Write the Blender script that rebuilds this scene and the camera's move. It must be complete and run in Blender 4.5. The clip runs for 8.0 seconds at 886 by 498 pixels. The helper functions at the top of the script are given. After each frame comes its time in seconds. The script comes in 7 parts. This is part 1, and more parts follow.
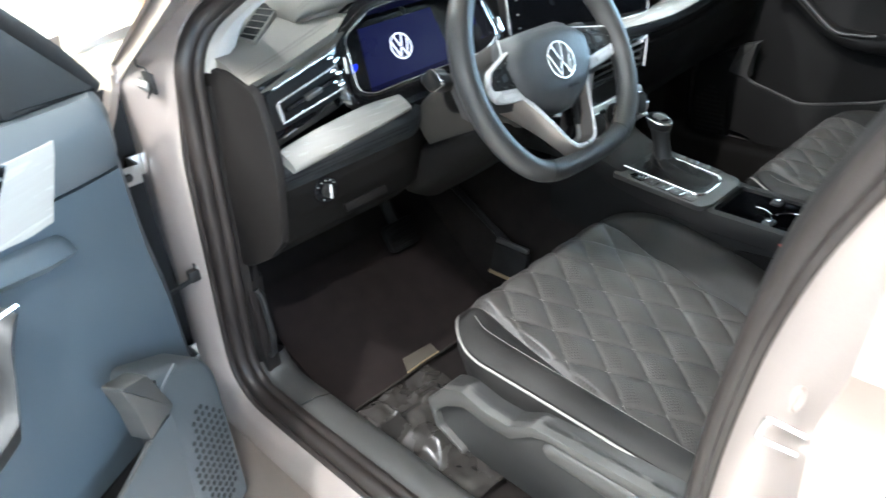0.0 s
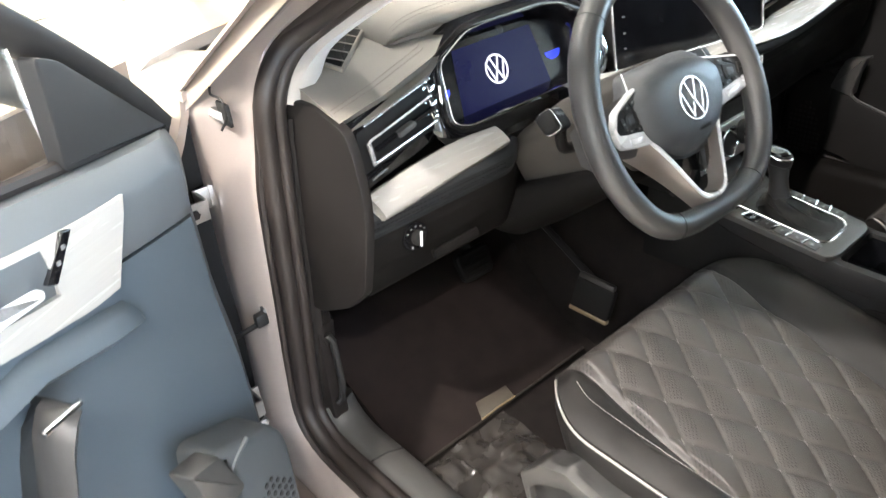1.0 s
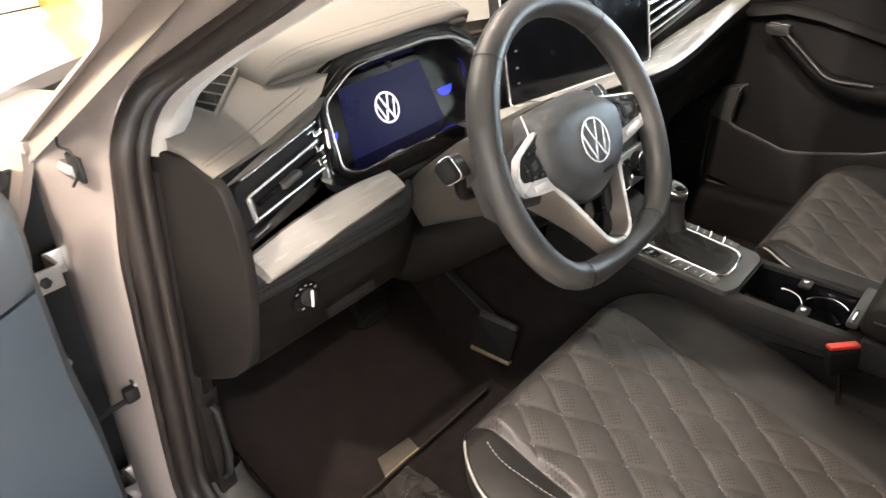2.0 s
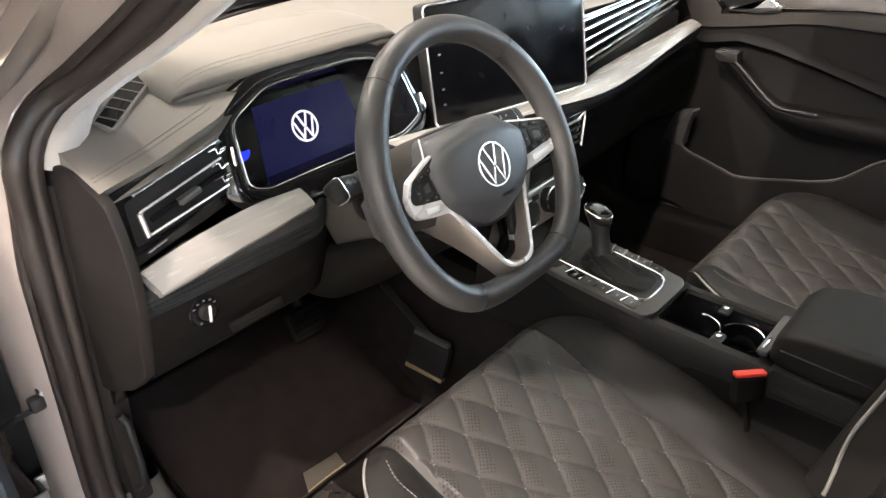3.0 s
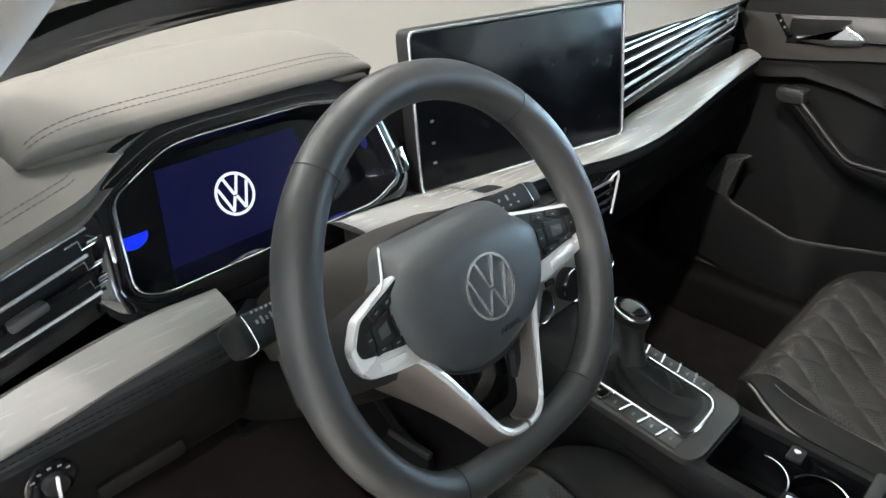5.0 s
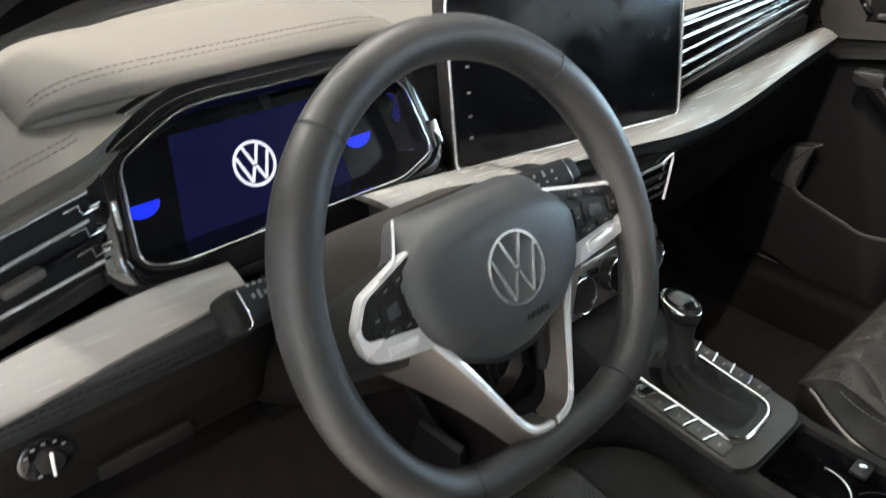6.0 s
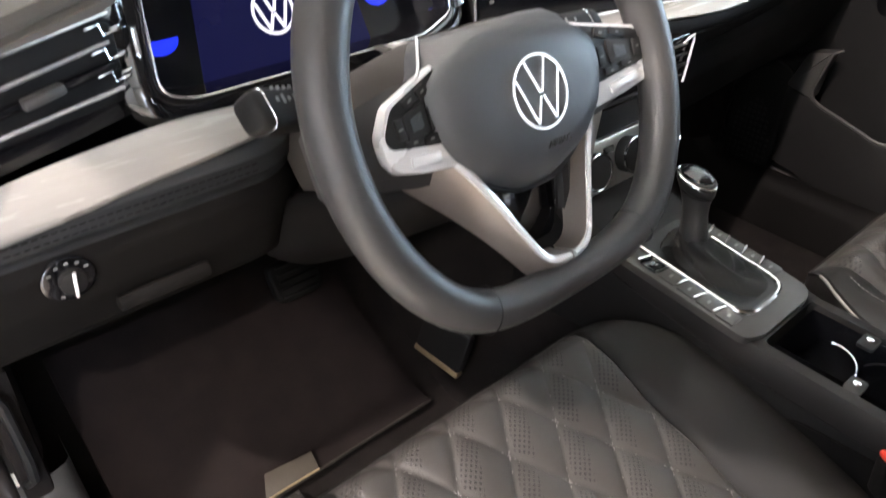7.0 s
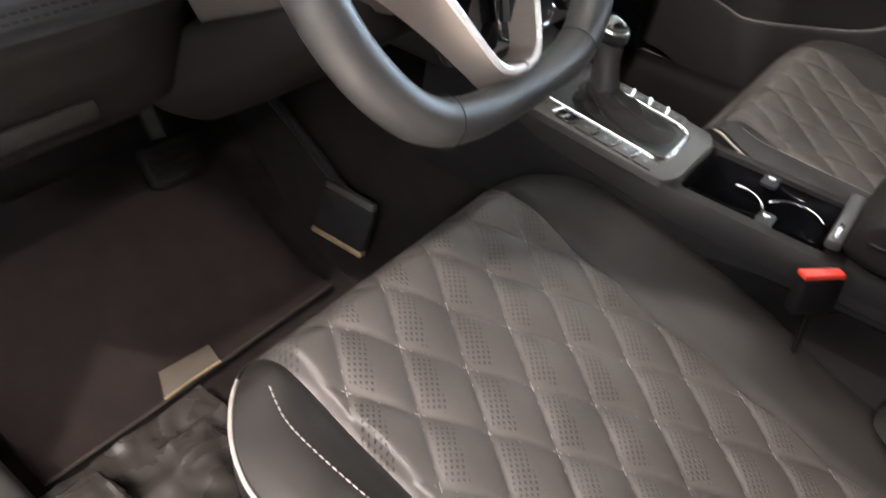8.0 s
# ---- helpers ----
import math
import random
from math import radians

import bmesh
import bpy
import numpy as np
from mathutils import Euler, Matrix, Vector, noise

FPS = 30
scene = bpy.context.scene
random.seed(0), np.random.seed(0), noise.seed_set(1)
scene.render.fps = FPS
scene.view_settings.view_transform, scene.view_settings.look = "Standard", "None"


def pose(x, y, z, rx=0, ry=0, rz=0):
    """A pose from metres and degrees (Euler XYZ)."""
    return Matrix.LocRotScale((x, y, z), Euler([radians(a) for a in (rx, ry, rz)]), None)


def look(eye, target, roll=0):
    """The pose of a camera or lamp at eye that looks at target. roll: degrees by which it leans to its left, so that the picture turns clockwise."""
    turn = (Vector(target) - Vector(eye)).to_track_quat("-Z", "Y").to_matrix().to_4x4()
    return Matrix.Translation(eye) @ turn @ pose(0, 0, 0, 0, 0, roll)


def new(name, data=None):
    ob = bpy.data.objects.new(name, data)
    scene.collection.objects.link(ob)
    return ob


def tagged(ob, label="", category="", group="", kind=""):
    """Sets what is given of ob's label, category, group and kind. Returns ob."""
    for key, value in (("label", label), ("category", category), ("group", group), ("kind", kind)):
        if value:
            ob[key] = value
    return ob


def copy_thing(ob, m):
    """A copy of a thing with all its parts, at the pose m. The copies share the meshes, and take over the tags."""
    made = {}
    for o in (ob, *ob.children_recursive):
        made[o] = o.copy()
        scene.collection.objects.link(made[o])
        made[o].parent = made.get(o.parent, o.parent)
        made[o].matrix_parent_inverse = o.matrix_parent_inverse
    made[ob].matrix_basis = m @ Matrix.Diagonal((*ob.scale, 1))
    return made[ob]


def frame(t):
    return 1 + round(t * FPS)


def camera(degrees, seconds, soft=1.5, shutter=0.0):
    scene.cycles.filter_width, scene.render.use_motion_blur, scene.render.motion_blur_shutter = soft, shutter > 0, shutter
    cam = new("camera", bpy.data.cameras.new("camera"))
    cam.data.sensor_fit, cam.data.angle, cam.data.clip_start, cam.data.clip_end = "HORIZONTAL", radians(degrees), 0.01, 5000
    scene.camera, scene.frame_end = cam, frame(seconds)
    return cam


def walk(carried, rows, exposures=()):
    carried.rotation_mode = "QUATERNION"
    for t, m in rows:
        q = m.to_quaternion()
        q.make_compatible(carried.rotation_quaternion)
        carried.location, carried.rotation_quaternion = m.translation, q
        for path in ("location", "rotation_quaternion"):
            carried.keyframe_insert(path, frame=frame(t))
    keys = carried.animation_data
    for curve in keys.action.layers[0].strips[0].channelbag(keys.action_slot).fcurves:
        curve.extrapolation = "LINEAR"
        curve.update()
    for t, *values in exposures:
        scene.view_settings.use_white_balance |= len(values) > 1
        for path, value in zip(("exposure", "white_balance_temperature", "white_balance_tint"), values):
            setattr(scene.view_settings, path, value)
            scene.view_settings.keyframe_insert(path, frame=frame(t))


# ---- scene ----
cam = camera(61.5, 8.0, soft=1.3, shutter=0.5)
PATH = [
    (0, (-0.836, -0.657, 1.279), (0.301, 0.63, 0.255), -5.7),
    (0.5, (-0.83, -0.594, 1.307), (0.22, 0.743, 0.252), -5.7),
    (1, (-0.794, -0.475, 1.304), (0.267, 0.849, 0.246), -5.3),
    (1.5, (-0.761, -0.402, 1.286), (0.446, 0.817, 0.258), -3.5),
    (2, (-0.735, -0.404, 1.303), (0.55, 0.726, 0.267), -2.4),
    (2.2, (-0.708, -0.44, 1.3), (0.559, 0.727, 0.283), -3.0),
    (3.3, (-0.641, -0.501, 1.321), (0.657, 0.633, 0.307), -0.1),
    (3.5, (-0.621, -0.501, 1.324), (0.663, 0.64, 0.299), 0.4),
    (4, (-0.542, -0.43, 1.307), (0.742, 0.711, 0.281), 0.7),
    (4.5, (-0.441, -0.343, 1.289), (0.838, 0.803, 0.264), 1.0),
    (4.7, (-0.423, -0.326, 1.284), (0.867, 0.814, 0.267), 1.5),
    (5.8, (-0.34, -0.295, 1.259), (0.836, 0.939, 0.213), 0.7),
    (6, (-0.346, -0.3, 1.242), (0.813, 0.953, 0.199), 0.6),
    (6.5, (-0.367, -0.318, 1.196), (0.761, 0.924, 0.107), 1.1),
    (7, (-0.387, -0.329, 1.167), (0.713, 0.872, 0.006), 1.8),
    (7.5, (-0.409, -0.321, 1.115), (0.743, 0.756, -0.114), 4.5),
    (8, (-0.437, -0.284, 1.07), (0.855, 0.538, -0.217), 8.0),
]
# seconds, stops, kelvin, tint
EXPOSURES = [(0.0, 0.76, 5600, 7), (0.5, 0.86, 5720, 7), (1.0, 0.85, 6300, 13), (1.5, 0.68, 6720, 16), (2.0, 0.62, 6950, 18), (3.5, 0.45, 6350, 14), (4.0, 0.42, 6000, 10), (4.5, 0.14, 5850, 9), (6.0, 0.06, 6250, 12), (6.5, 0.02, 6200, 15), (7.0, 0.57, 6400, 19), (7.5, 0.84, 6600, 22), (8.0, 0.92, 6500, 20)]
walk(cam, [(t, look(eye, target, roll)) for t, eye, target, roll in PATH], EXPOSURES)

# ---------------------------------------------------------------- world and light
world = bpy.data.worlds.new("showroom_air")
scene.world = world
world.use_nodes = True
world.node_tree.nodes["Background"].inputs[0].default_value = (1.0, 0.93, 0.85, 1)
world.node_tree.nodes["Background"].inputs[1].default_value = 0.03

CEILING_LIGHT = 24.0      # strength of the ceiling light diffusers
WINDOW_LIGHT = 15.0        # strength of the daylight behind the shop window


# ---------------------------------------------------------------- materials
def mat(name, color, rough=0.5, metal=0.0, coat=0.0, grain=0.0, scale=400.0, vary=0.12, vscale=9.0, rvary=0.1,
        emit=None, strength=0.0, spec=0.5, stretch=None, sheen=0.0):
    """A surface with colour variation at two scales, uneven gloss and a fine relief."""
    m = bpy.data.materials.new(name)
    m.use_nodes = True
    nt = m.node_tree
    p = nt.nodes["Principled BSDF"]
    link = nt.links.new
    p.inputs["Metallic"].default_value = metal
    p.inputs["Coat Weight"].default_value = coat
    p.inputs["Coat Roughness"].default_value = 0.06
    p.inputs["Specular IOR Level"].default_value = spec
    p.inputs["Sheen Weight"].default_value = sheen
    tc = nt.nodes.new("ShaderNodeTexCoord")
    src = tc.outputs["Object"]
    if stretch:
        mp = nt.nodes.new("ShaderNodeMapping")
        mp.inputs["Scale"].default_value = stretch
        link(src, mp.inputs["Vector"])
        src = mp.outputs["Vector"]
    big = nt.nodes.new("ShaderNodeTexNoise")
    big.inputs["Scale"].default_value = vscale
    big.inputs["Detail"].default_value = 5
    link(src, big.inputs["Vector"])
    fine = nt.nodes.new("ShaderNodeTexNoise")
    fine.inputs["Scale"].default_value = scale
    fine.inputs["Detail"].default_value = 2
    link(src, fine.inputs["Vector"])
    both = nt.nodes.new("ShaderNodeMath")
    both.operation = "MULTIPLY_ADD"
    link(fine.outputs["Fac"], both.inputs[0])
    both.inputs[1].default_value = 0.4
    link(big.outputs["Fac"], both.inputs[2])
    ramp = nt.nodes.new("ShaderNodeMapRange")
    ramp.inputs["From Min"].default_value, ramp.inputs["From Max"].default_value = 0.4, 1.0
    ramp.inputs["To Min"].default_value, ramp.inputs["To Max"].default_value = 1 - vary, 1 + vary
    link(both.outputs[0], ramp.inputs["Value"])
    mix = nt.nodes.new("ShaderNodeVectorMath")
    mix.operation = "SCALE"
    mix.inputs[0].default_value = color
    link(ramp.outputs["Result"], mix.inputs["Scale"])
    link(mix.outputs[0], p.inputs["Base Color"])
    rr = nt.nodes.new("ShaderNodeMapRange")
    rr.inputs["From Min"].default_value, rr.inputs["From Max"].default_value = 0.3, 0.7
    rr.inputs["To Min"].default_value, rr.inputs["To Max"].default_value = max(0.02, rough * (1 - rvary)), min(1.0, rough * (1 + rvary))
    link(big.outputs["Fac"], rr.inputs["Value"])
    link(rr.outputs["Result"], p.inputs["Roughness"])
    if grain > 0:
        bump = nt.nodes.new("ShaderNodeBump")
        bump.inputs["Strength"].default_value = grain
        bump.inputs["Distance"].default_value = 0.0006
        link(fine.outputs["Fac"], bump.inputs["Height"])
        link(bump.outputs["Normal"], p.inputs["Normal"])
    if emit:
        p.inputs["Emission Color"].default_value = (*emit, 1)
        p.inputs["Emission Strength"].default_value = strength
    return m


def leather_grain(m, scale=700.0, strength=0.35, holes=0.0):
    """Pebbled leather relief; holes: spacing of punched perforation in metres."""
    nt = m.node_tree
    p = nt.nodes["Principled BSDF"]
    link = nt.links.new
    tc = nt.nodes.new("ShaderNodeTexCoord")
    vo = nt.nodes.new("ShaderNodeTexVoronoi")
    vo.feature = "DISTANCE_TO_EDGE"
    vo.inputs["Scale"].default_value = scale
    link(tc.outputs["Object"], vo.inputs["Vector"])
    bump = nt.nodes.new("ShaderNodeBump")
    bump.inputs["Strength"].default_value = strength
    bump.inputs["Distance"].default_value = 0.0005
    link(vo.outputs["Distance"], bump.inputs["Height"])
    if holes:
        dots = nt.nodes.new("ShaderNodeTexVoronoi")
        dots.voronoi_dimensions = "2D"
        dots.inputs["Scale"].default_value = 1 / holes
        # the holes fill one side of each quilted diamond
        sep = nt.nodes.new("ShaderNodeSeparateXYZ")
        link(tc.outputs["Object"], sep.inputs[0])

        def calc(op, a, b):
            n = nt.nodes.new("ShaderNodeMath")
            n.operation = op
            for k, v in enumerate((a, b)):
                if isinstance(v, (int, float)):
                    n.inputs[k].default_value = v
                else:
                    link(v, n.inputs[k])
            return n.outputs[0]
        qx = calc("MULTIPLY_ADD", sep.outputs["X"], 1 / 0.0667)
        qx.node.inputs[2].default_value = 0.047 / 0.0667
        qy = calc("MULTIPLY_ADD", sep.outputs["Y"], 1 / 0.100)
        qy.node.inputs[2].default_value = -0.219 / 0.100
        fa, fb = calc("FRACT", calc("ADD", qx, qy), 0), calc("FRACT", calc("SUBTRACT", qx, qy), 0)
        inside = calc("MULTIPLY", calc("MULTIPLY", calc("GREATER_THAN", fa, 0.10), calc("LESS_THAN", fa, 0.90)), calc("MULTIPLY", calc("GREATER_THAN", fb, 0.07), calc("LESS_THAN", fb, 0.44)))
        dots.inputs["Randomness"].default_value = 0.0
        mp = nt.nodes.new("ShaderNodeMapping")
        mp.inputs["Rotation"].default_value = (0, 0, 0.785)
        link(tc.outputs["Object"], mp.inputs["Vector"])
        link(mp.outputs["Vector"], dots.inputs["Vector"])
        cut = nt.nodes.new("ShaderNodeMapRange")
        cut.interpolation_type = "SMOOTHSTEP"
        cut.inputs["From Min"].default_value, cut.inputs["From Max"].default_value = 0.20, 0.30
        link(calc("ADD", dots.outputs["Distance"], calc("SUBTRACT", 1.0, inside)), cut.inputs["Value"])
        b2 = nt.nodes.new("ShaderNodeBump")
        b2.inputs["Strength"].default_value = 0.55
        b2.inputs["Distance"].default_value = 0.001
        link(cut.outputs["Result"], b2.inputs["Height"])
        link(bump.outputs["Normal"], b2.inputs["Normal"])
        link(b2.outputs["Normal"], p.inputs["Normal"])
        old = p.inputs["Base Color"].links[0].from_socket
        sc = nt.nodes.new("ShaderNodeVectorMath")
        sc.operation = "SCALE"
        lo = nt.nodes.new("ShaderNodeMapRange")
        lo.inputs["To Min"].default_value, lo.inputs["To Max"].default_value = 0.25, 1.0
        link(cut.outputs["Result"], lo.inputs["Value"])
        link(old, sc.inputs[0])
        link(lo.outputs["Result"], sc.inputs["Scale"])
        link(sc.outputs[0], p.inputs["Base Color"])
    else:
        link(bump.outputs["Normal"], p.inputs["Normal"])
    return m


def glass_mat(name, tint, gloss):
    m = bpy.data.materials.new(name)
    m.use_nodes = True
    nt = m.node_tree
    nt.nodes.remove(nt.nodes["Principled BSDF"])
    tr, gl, mx = (nt.nodes.new(n) for n in ("ShaderNodeBsdfTransparent", "ShaderNodeBsdfGlossy", "ShaderNodeMixShader"))
    tr.inputs[0].default_value = (*tint, 1)
    gl.inputs["Roughness"].default_value = 0.02
    fr = nt.nodes.new("ShaderNodeFresnel")
    fr.inputs[0].default_value = gloss
    nt.links.new(fr.outputs[0], mx.inputs[0])
    nt.links.new(tr.outputs[0], mx.inputs[1])
    nt.links.new(gl.outputs[0], mx.inputs[2])
    nt.links.new(mx.outputs[0], nt.nodes["Material Output"].inputs[0])
    return m


def glow(name, color, strength):
    return mat(name, (0.02, 0.02, 0.02), 0.3, emit=color, strength=strength, vary=0.02)


PAINT = mat("champagne_paint", (0.29, 0.243, 0.212), 0.30, 0.45, coat=0.8, grain=0.05, scale=900, vary=0.05, vscale=5)
PAINT_IN = mat("champagne_paint_satin", (0.41, 0.352, 0.318), 0.36, 0.45, coat=0.4, grain=0.08, scale=600, vary=0.08, vscale=7)
RUBBER = mat("seal_rubber", (0.021, 0.0160, 0.0138), 0.52, grain=0.25, scale=500, vary=0.25, vscale=14)
PAD = leather_grain(mat("taupe_dash_skin", (0.165, 0.149, 0.128), 0.62, vary=0.06, vscale=6, spec=0.35), 900, 0.3)
THREAD = mat("stitching_thread", (0.12, 0.105, 0.09), 0.8, vary=0.2, vscale=60)
CREAM = mat("cream_pillar_cloth", (0.37, 0.345, 0.315), 0.85, grain=0.5, scale=1500, vary=0.05, vscale=12, sheen=0.3)
DARK = mat("charcoal_soft_plastic", (0.019, 0.018, 0.0175), 0.50, spec=0.32, grain=0.5, scale=1100, vary=0.12, vscale=8)
DARK2 = mat("black_hard_plastic", (0.014, 0.0137, 0.0135), 0.48, spec=0.35, grain=0.5, scale=900, vary=0.15, vscale=10)
SLATE = leather_grain(mat("slate_skin", (0.060, 0.066, 0.070), 0.5, vary=0.08, vscale=7), 900, 0.3)
GLOSS = mat("piano_black", (0.006, 0.006, 0.007), 0.07, coat=0.6, vary=0.1, vscale=5, rvary=0.3)
CHROME = mat("chrome", (0.82, 0.82, 0.83), 0.12, 1.0, vary=0.03, vscale=20, rvary=0.3)
BRIGHT = mat("bright_silver_trim", (0.90, 0.90, 0.91), 0.26, 0.25, coat=0.5, vary=0.03, vscale=20, rvary=0.2)
BARMETAL = mat("bright_metal_trim", (0.90, 0.90, 0.91), 0.20, 0.80, coat=0.2, vary=0.03, vscale=20, rvary=0.2)
SATIN = mat("satin_silver", (0.66, 0.65, 0.64), 0.30, 1.0, vary=0.04, vscale=18, rvary=0.15)
BRONZE = mat("satin_spoke_silver", (0.37, 0.325, 0.295), 0.34, 0.75, vary=0.06, vscale=12)
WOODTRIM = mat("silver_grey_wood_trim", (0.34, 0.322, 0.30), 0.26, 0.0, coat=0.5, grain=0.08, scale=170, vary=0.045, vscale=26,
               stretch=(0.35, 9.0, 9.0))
WHEELSKIN = leather_grain(mat("wheel_leather", (0.048, 0.046, 0.045), 0.38, vary=0.08, vscale=10), 1300, 0.25)
HUBSKIN = mat("hub_cover_skin", (0.067, 0.069, 0.073), 0.42, grain=0.5, scale=1500, vary=0.05, vscale=8)
SEATSKIN = leather_grain(mat("black_seat_leather", (0.0138, 0.0124, 0.0115), 0.52, vary=0.15, vscale=12, spec=0.24), 800, 0.4)
SEATHOLES = leather_grain(mat("perforated_seat_leather", (0.047, 0.0425, 0.039), 0.45, vary=0.1, vscale=9, spec=0.32), 800, 0.3, holes=0.0046)
PIPING = mat("pale_piping", (0.24, 0.228, 0.21), 0.6, vary=0.06, vscale=40)
SEATTHREAD = mat("grey_seat_thread", (0.17, 0.16, 0.15), 0.7, vary=0.15, vscale=80)
SHIELD = mat("grey_seat_plastic", (0.050, 0.048, 0.045), 0.45, grain=0.4, scale=900, vary=0.08, vscale=8)
SEATPLASTIC = mat("dark_grey_seat_plastic", (0.024, 0.0232, 0.0225), 0.42, grain=0.4, scale=900, vary=0.08, vscale=8)
SHIFTER = mat("dark_satin_panel", (0.046, 0.0425, 0.039), 0.36, grain=0.3, scale=900, vary=0.08, vscale=8)
# darker copy of the wood insert, for the shade on the passenger door
SHADED_TRIM = mat("shaded_taupe_trim", (0.050, 0.045, 0.040), 0.4, grain=0.1, scale=150, vary=0.10, vscale=26, stretch=(0.35, 9.0, 9.0))
PEDAL = mat("black_pedal_rubber", (0.008, 0.0076, 0.0072), 0.6, spec=0.15, grain=0.4, scale=500)
MATPILE = mat("brown_black_mat_pile", (0.0165, 0.0122, 0.0114), 0.95, spec=0.12, grain=1.0, scale=900, vary=0.4, vscale=24)
CARPET = mat("black_carpet", (0.0145, 0.0118, 0.0108), 0.95, spec=0.12, grain=1.0, scale=900, vary=0.5, vscale=30)
FILM = mat("cloudy_protective_film", (0.036, 0.032, 0.029), 0.28, vary=0.3, vscale=16, rvary=0.5, spec=0.6)
TAN = mat("tan_card", (0.062, 0.052, 0.040), 0.6, grain=0.3, scale=300, vary=0.15, vscale=20)
BRASS = mat("brass_pedal_edge", (0.42, 0.32, 0.19), 0.4, 0.6, vary=0.2, vscale=50)
RED = mat("red_button", (0.62, 0.045, 0.025), 0.4, vary=0.05, vscale=30)
SHROUD = mat("taupe_grey_shroud", (0.042, 0.0374, 0.0328), 0.55, spec=0.25, grain=0.4, scale=900, vary=0.08, vscale=8)
LOWER = mat("black_lower_dash_plastic", (0.0078, 0.0070, 0.0065), 0.62, spec=0.07, grain=0.4, scale=1000, vary=0.2, vscale=9)
ARMREST = leather_grain(mat("brown_black_armrest_skin", (0.0100, 0.0090, 0.0083), 0.58, vary=0.12, vscale=10, spec=0.18), 900, 0.3)
PILLAR = mat("brown_black_pillar_plastic", (0.0115, 0.0098, 0.0090), 0.55, spec=0.20, grain=0.5, scale=1100, vary=0.15, vscale=8)
LIP = leather_grain(mat("slate_dash_lip", (0.0155, 0.0168, 0.0185), 0.5, vary=0.1, vscale=8), 900, 0.3)
# black plastic; also holds the shade on the passenger door and in gaps
CARD = mat("black_plastic_and_shade", (0.0125, 0.0118, 0.0115), 0.60, spec=0.15, grain=0.4, scale=900, vary=0.15, vscale=9)
BOOT = leather_grain(mat("shifter_boot_leather", (0.013, 0.0122, 0.0115), 0.62, vary=0.15, vscale=20, spec=0.25), 900, 0.3)
ZINC = mat("bare_hinge_steel", (0.50, 0.49, 0.47), 0.38, 0.9, vary=0.15, vscale=30, grain=0.2, scale=300)
# lit copy of the door lining; the passenger door has a shaded one
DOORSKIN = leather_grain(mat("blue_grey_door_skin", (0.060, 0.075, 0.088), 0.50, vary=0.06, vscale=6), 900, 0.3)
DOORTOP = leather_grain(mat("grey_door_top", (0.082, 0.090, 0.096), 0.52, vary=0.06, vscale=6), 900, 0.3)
SCREEN = mat("touch_screen_glass", (0.004, 0.0045, 0.006), 0.20, vary=0.3, vscale=22, rvary=0.5, spec=0.30)
ICON = mat("grey_icon_print", (0.16, 0.16, 0.155), 0.5, vary=0.05)
DISPLAY = mat("blue_display", (0.003, 0.003, 0.006), 0.3, emit=(0.009, 0.010, 0.064), strength=0.45, vary=0.02, spec=0.15)
DISPLAY_MARK = glow("white_display_mark", (0.9, 0.9, 1.0), 1.0)
DISPLAY_GAUGE = glow("blue_gauge", (0.005, 0.02, 0.75), 1.3)
GLASS = glass_mat("clear_glass", (0.93, 0.95, 0.94), 1.45)
SHOWFLOOR = mat("polished_cream_tiles", (0.70, 0.65, 0.57), 0.16, vary=0.05, vscale=1.2, rvary=0.3)
WALLPAINT = mat("warm_white_wall", (0.78, 0.74, 0.68), 0.7, grain=0.3, scale=200, vary=0.04, vscale=2)
STANDPAINT = mat("pale_yellow_panel", (0.76, 0.69, 0.50), 0.5, grain=0.2, scale=200, vary=0.05, vscale=2)
ORANGE = mat("orange_panel", (0.80, 0.30, 0.08), 0.45, vary=0.05, vscale=3)
YELLOW = glow("warm_shelf_light", (1.0, 0.80, 0.35), 2.2)
LAMP = glow("lamp_diffuser", (1.0, 0.955, 0.90), CEILING_LIGHT)
COOL_FILL = glow("cool_fill_diffuser", (0.86, 0.94, 1.0), 9.0)
WEST_FILL = glow("west_cool_fill", (0.80, 0.90, 1.0), 2.0)
EAST_DAYLIGHT = glow("daylight_in_the_east", (0.62, 0.84, 1.0), 17.0)
DAYLIGHT = glow("daylight_outside", (0.72, 0.86, 1.0), WINDOW_LIGHT)


# ---------------------------------------------------------------- mesh helpers
WORLD = {}


def thing(name, m, label, category, group="", kind=""):
    """An Empty at the base of a thing; its parts hang from it."""
    ob = tagged(new(name), label, category, group, kind)
    ob.empty_display_size = 0.05
    ob.matrix_basis = m
    WORLD[ob] = m.copy()
    return ob


def finish(name, bm, material, angle=35):
    bmesh.ops.recalc_face_normals(bm, faces=bm.faces)
    me = bpy.data.meshes.new(name)
    bm.to_mesh(me)
    bm.free()
    me.materials.append(material)
    me.shade_smooth()
    me.set_sharp_from_angle(angle=radians(angle))
    return me


def part(name, bm, material, parent, label="", local=False, angle=35):
    """One mesh under a thing or a part. bm is in the world's axes, or, if local, in the thing's own."""
    m = WORLD[parent]
    if not local:
        bm.transform(m.inverted())
    ob = new(name, finish(name, bm, material, angle))
    ob.parent = parent
    WORLD[ob] = m
    if label:
        ob["label"] = label
    return ob


def solo(name, bm, material, label, category, group="", kind="", angle=35):
    """A thing of one mesh, in the world's axes."""
    return tagged(new(name, finish(name, bm, material, angle)), label, category, group, kind)


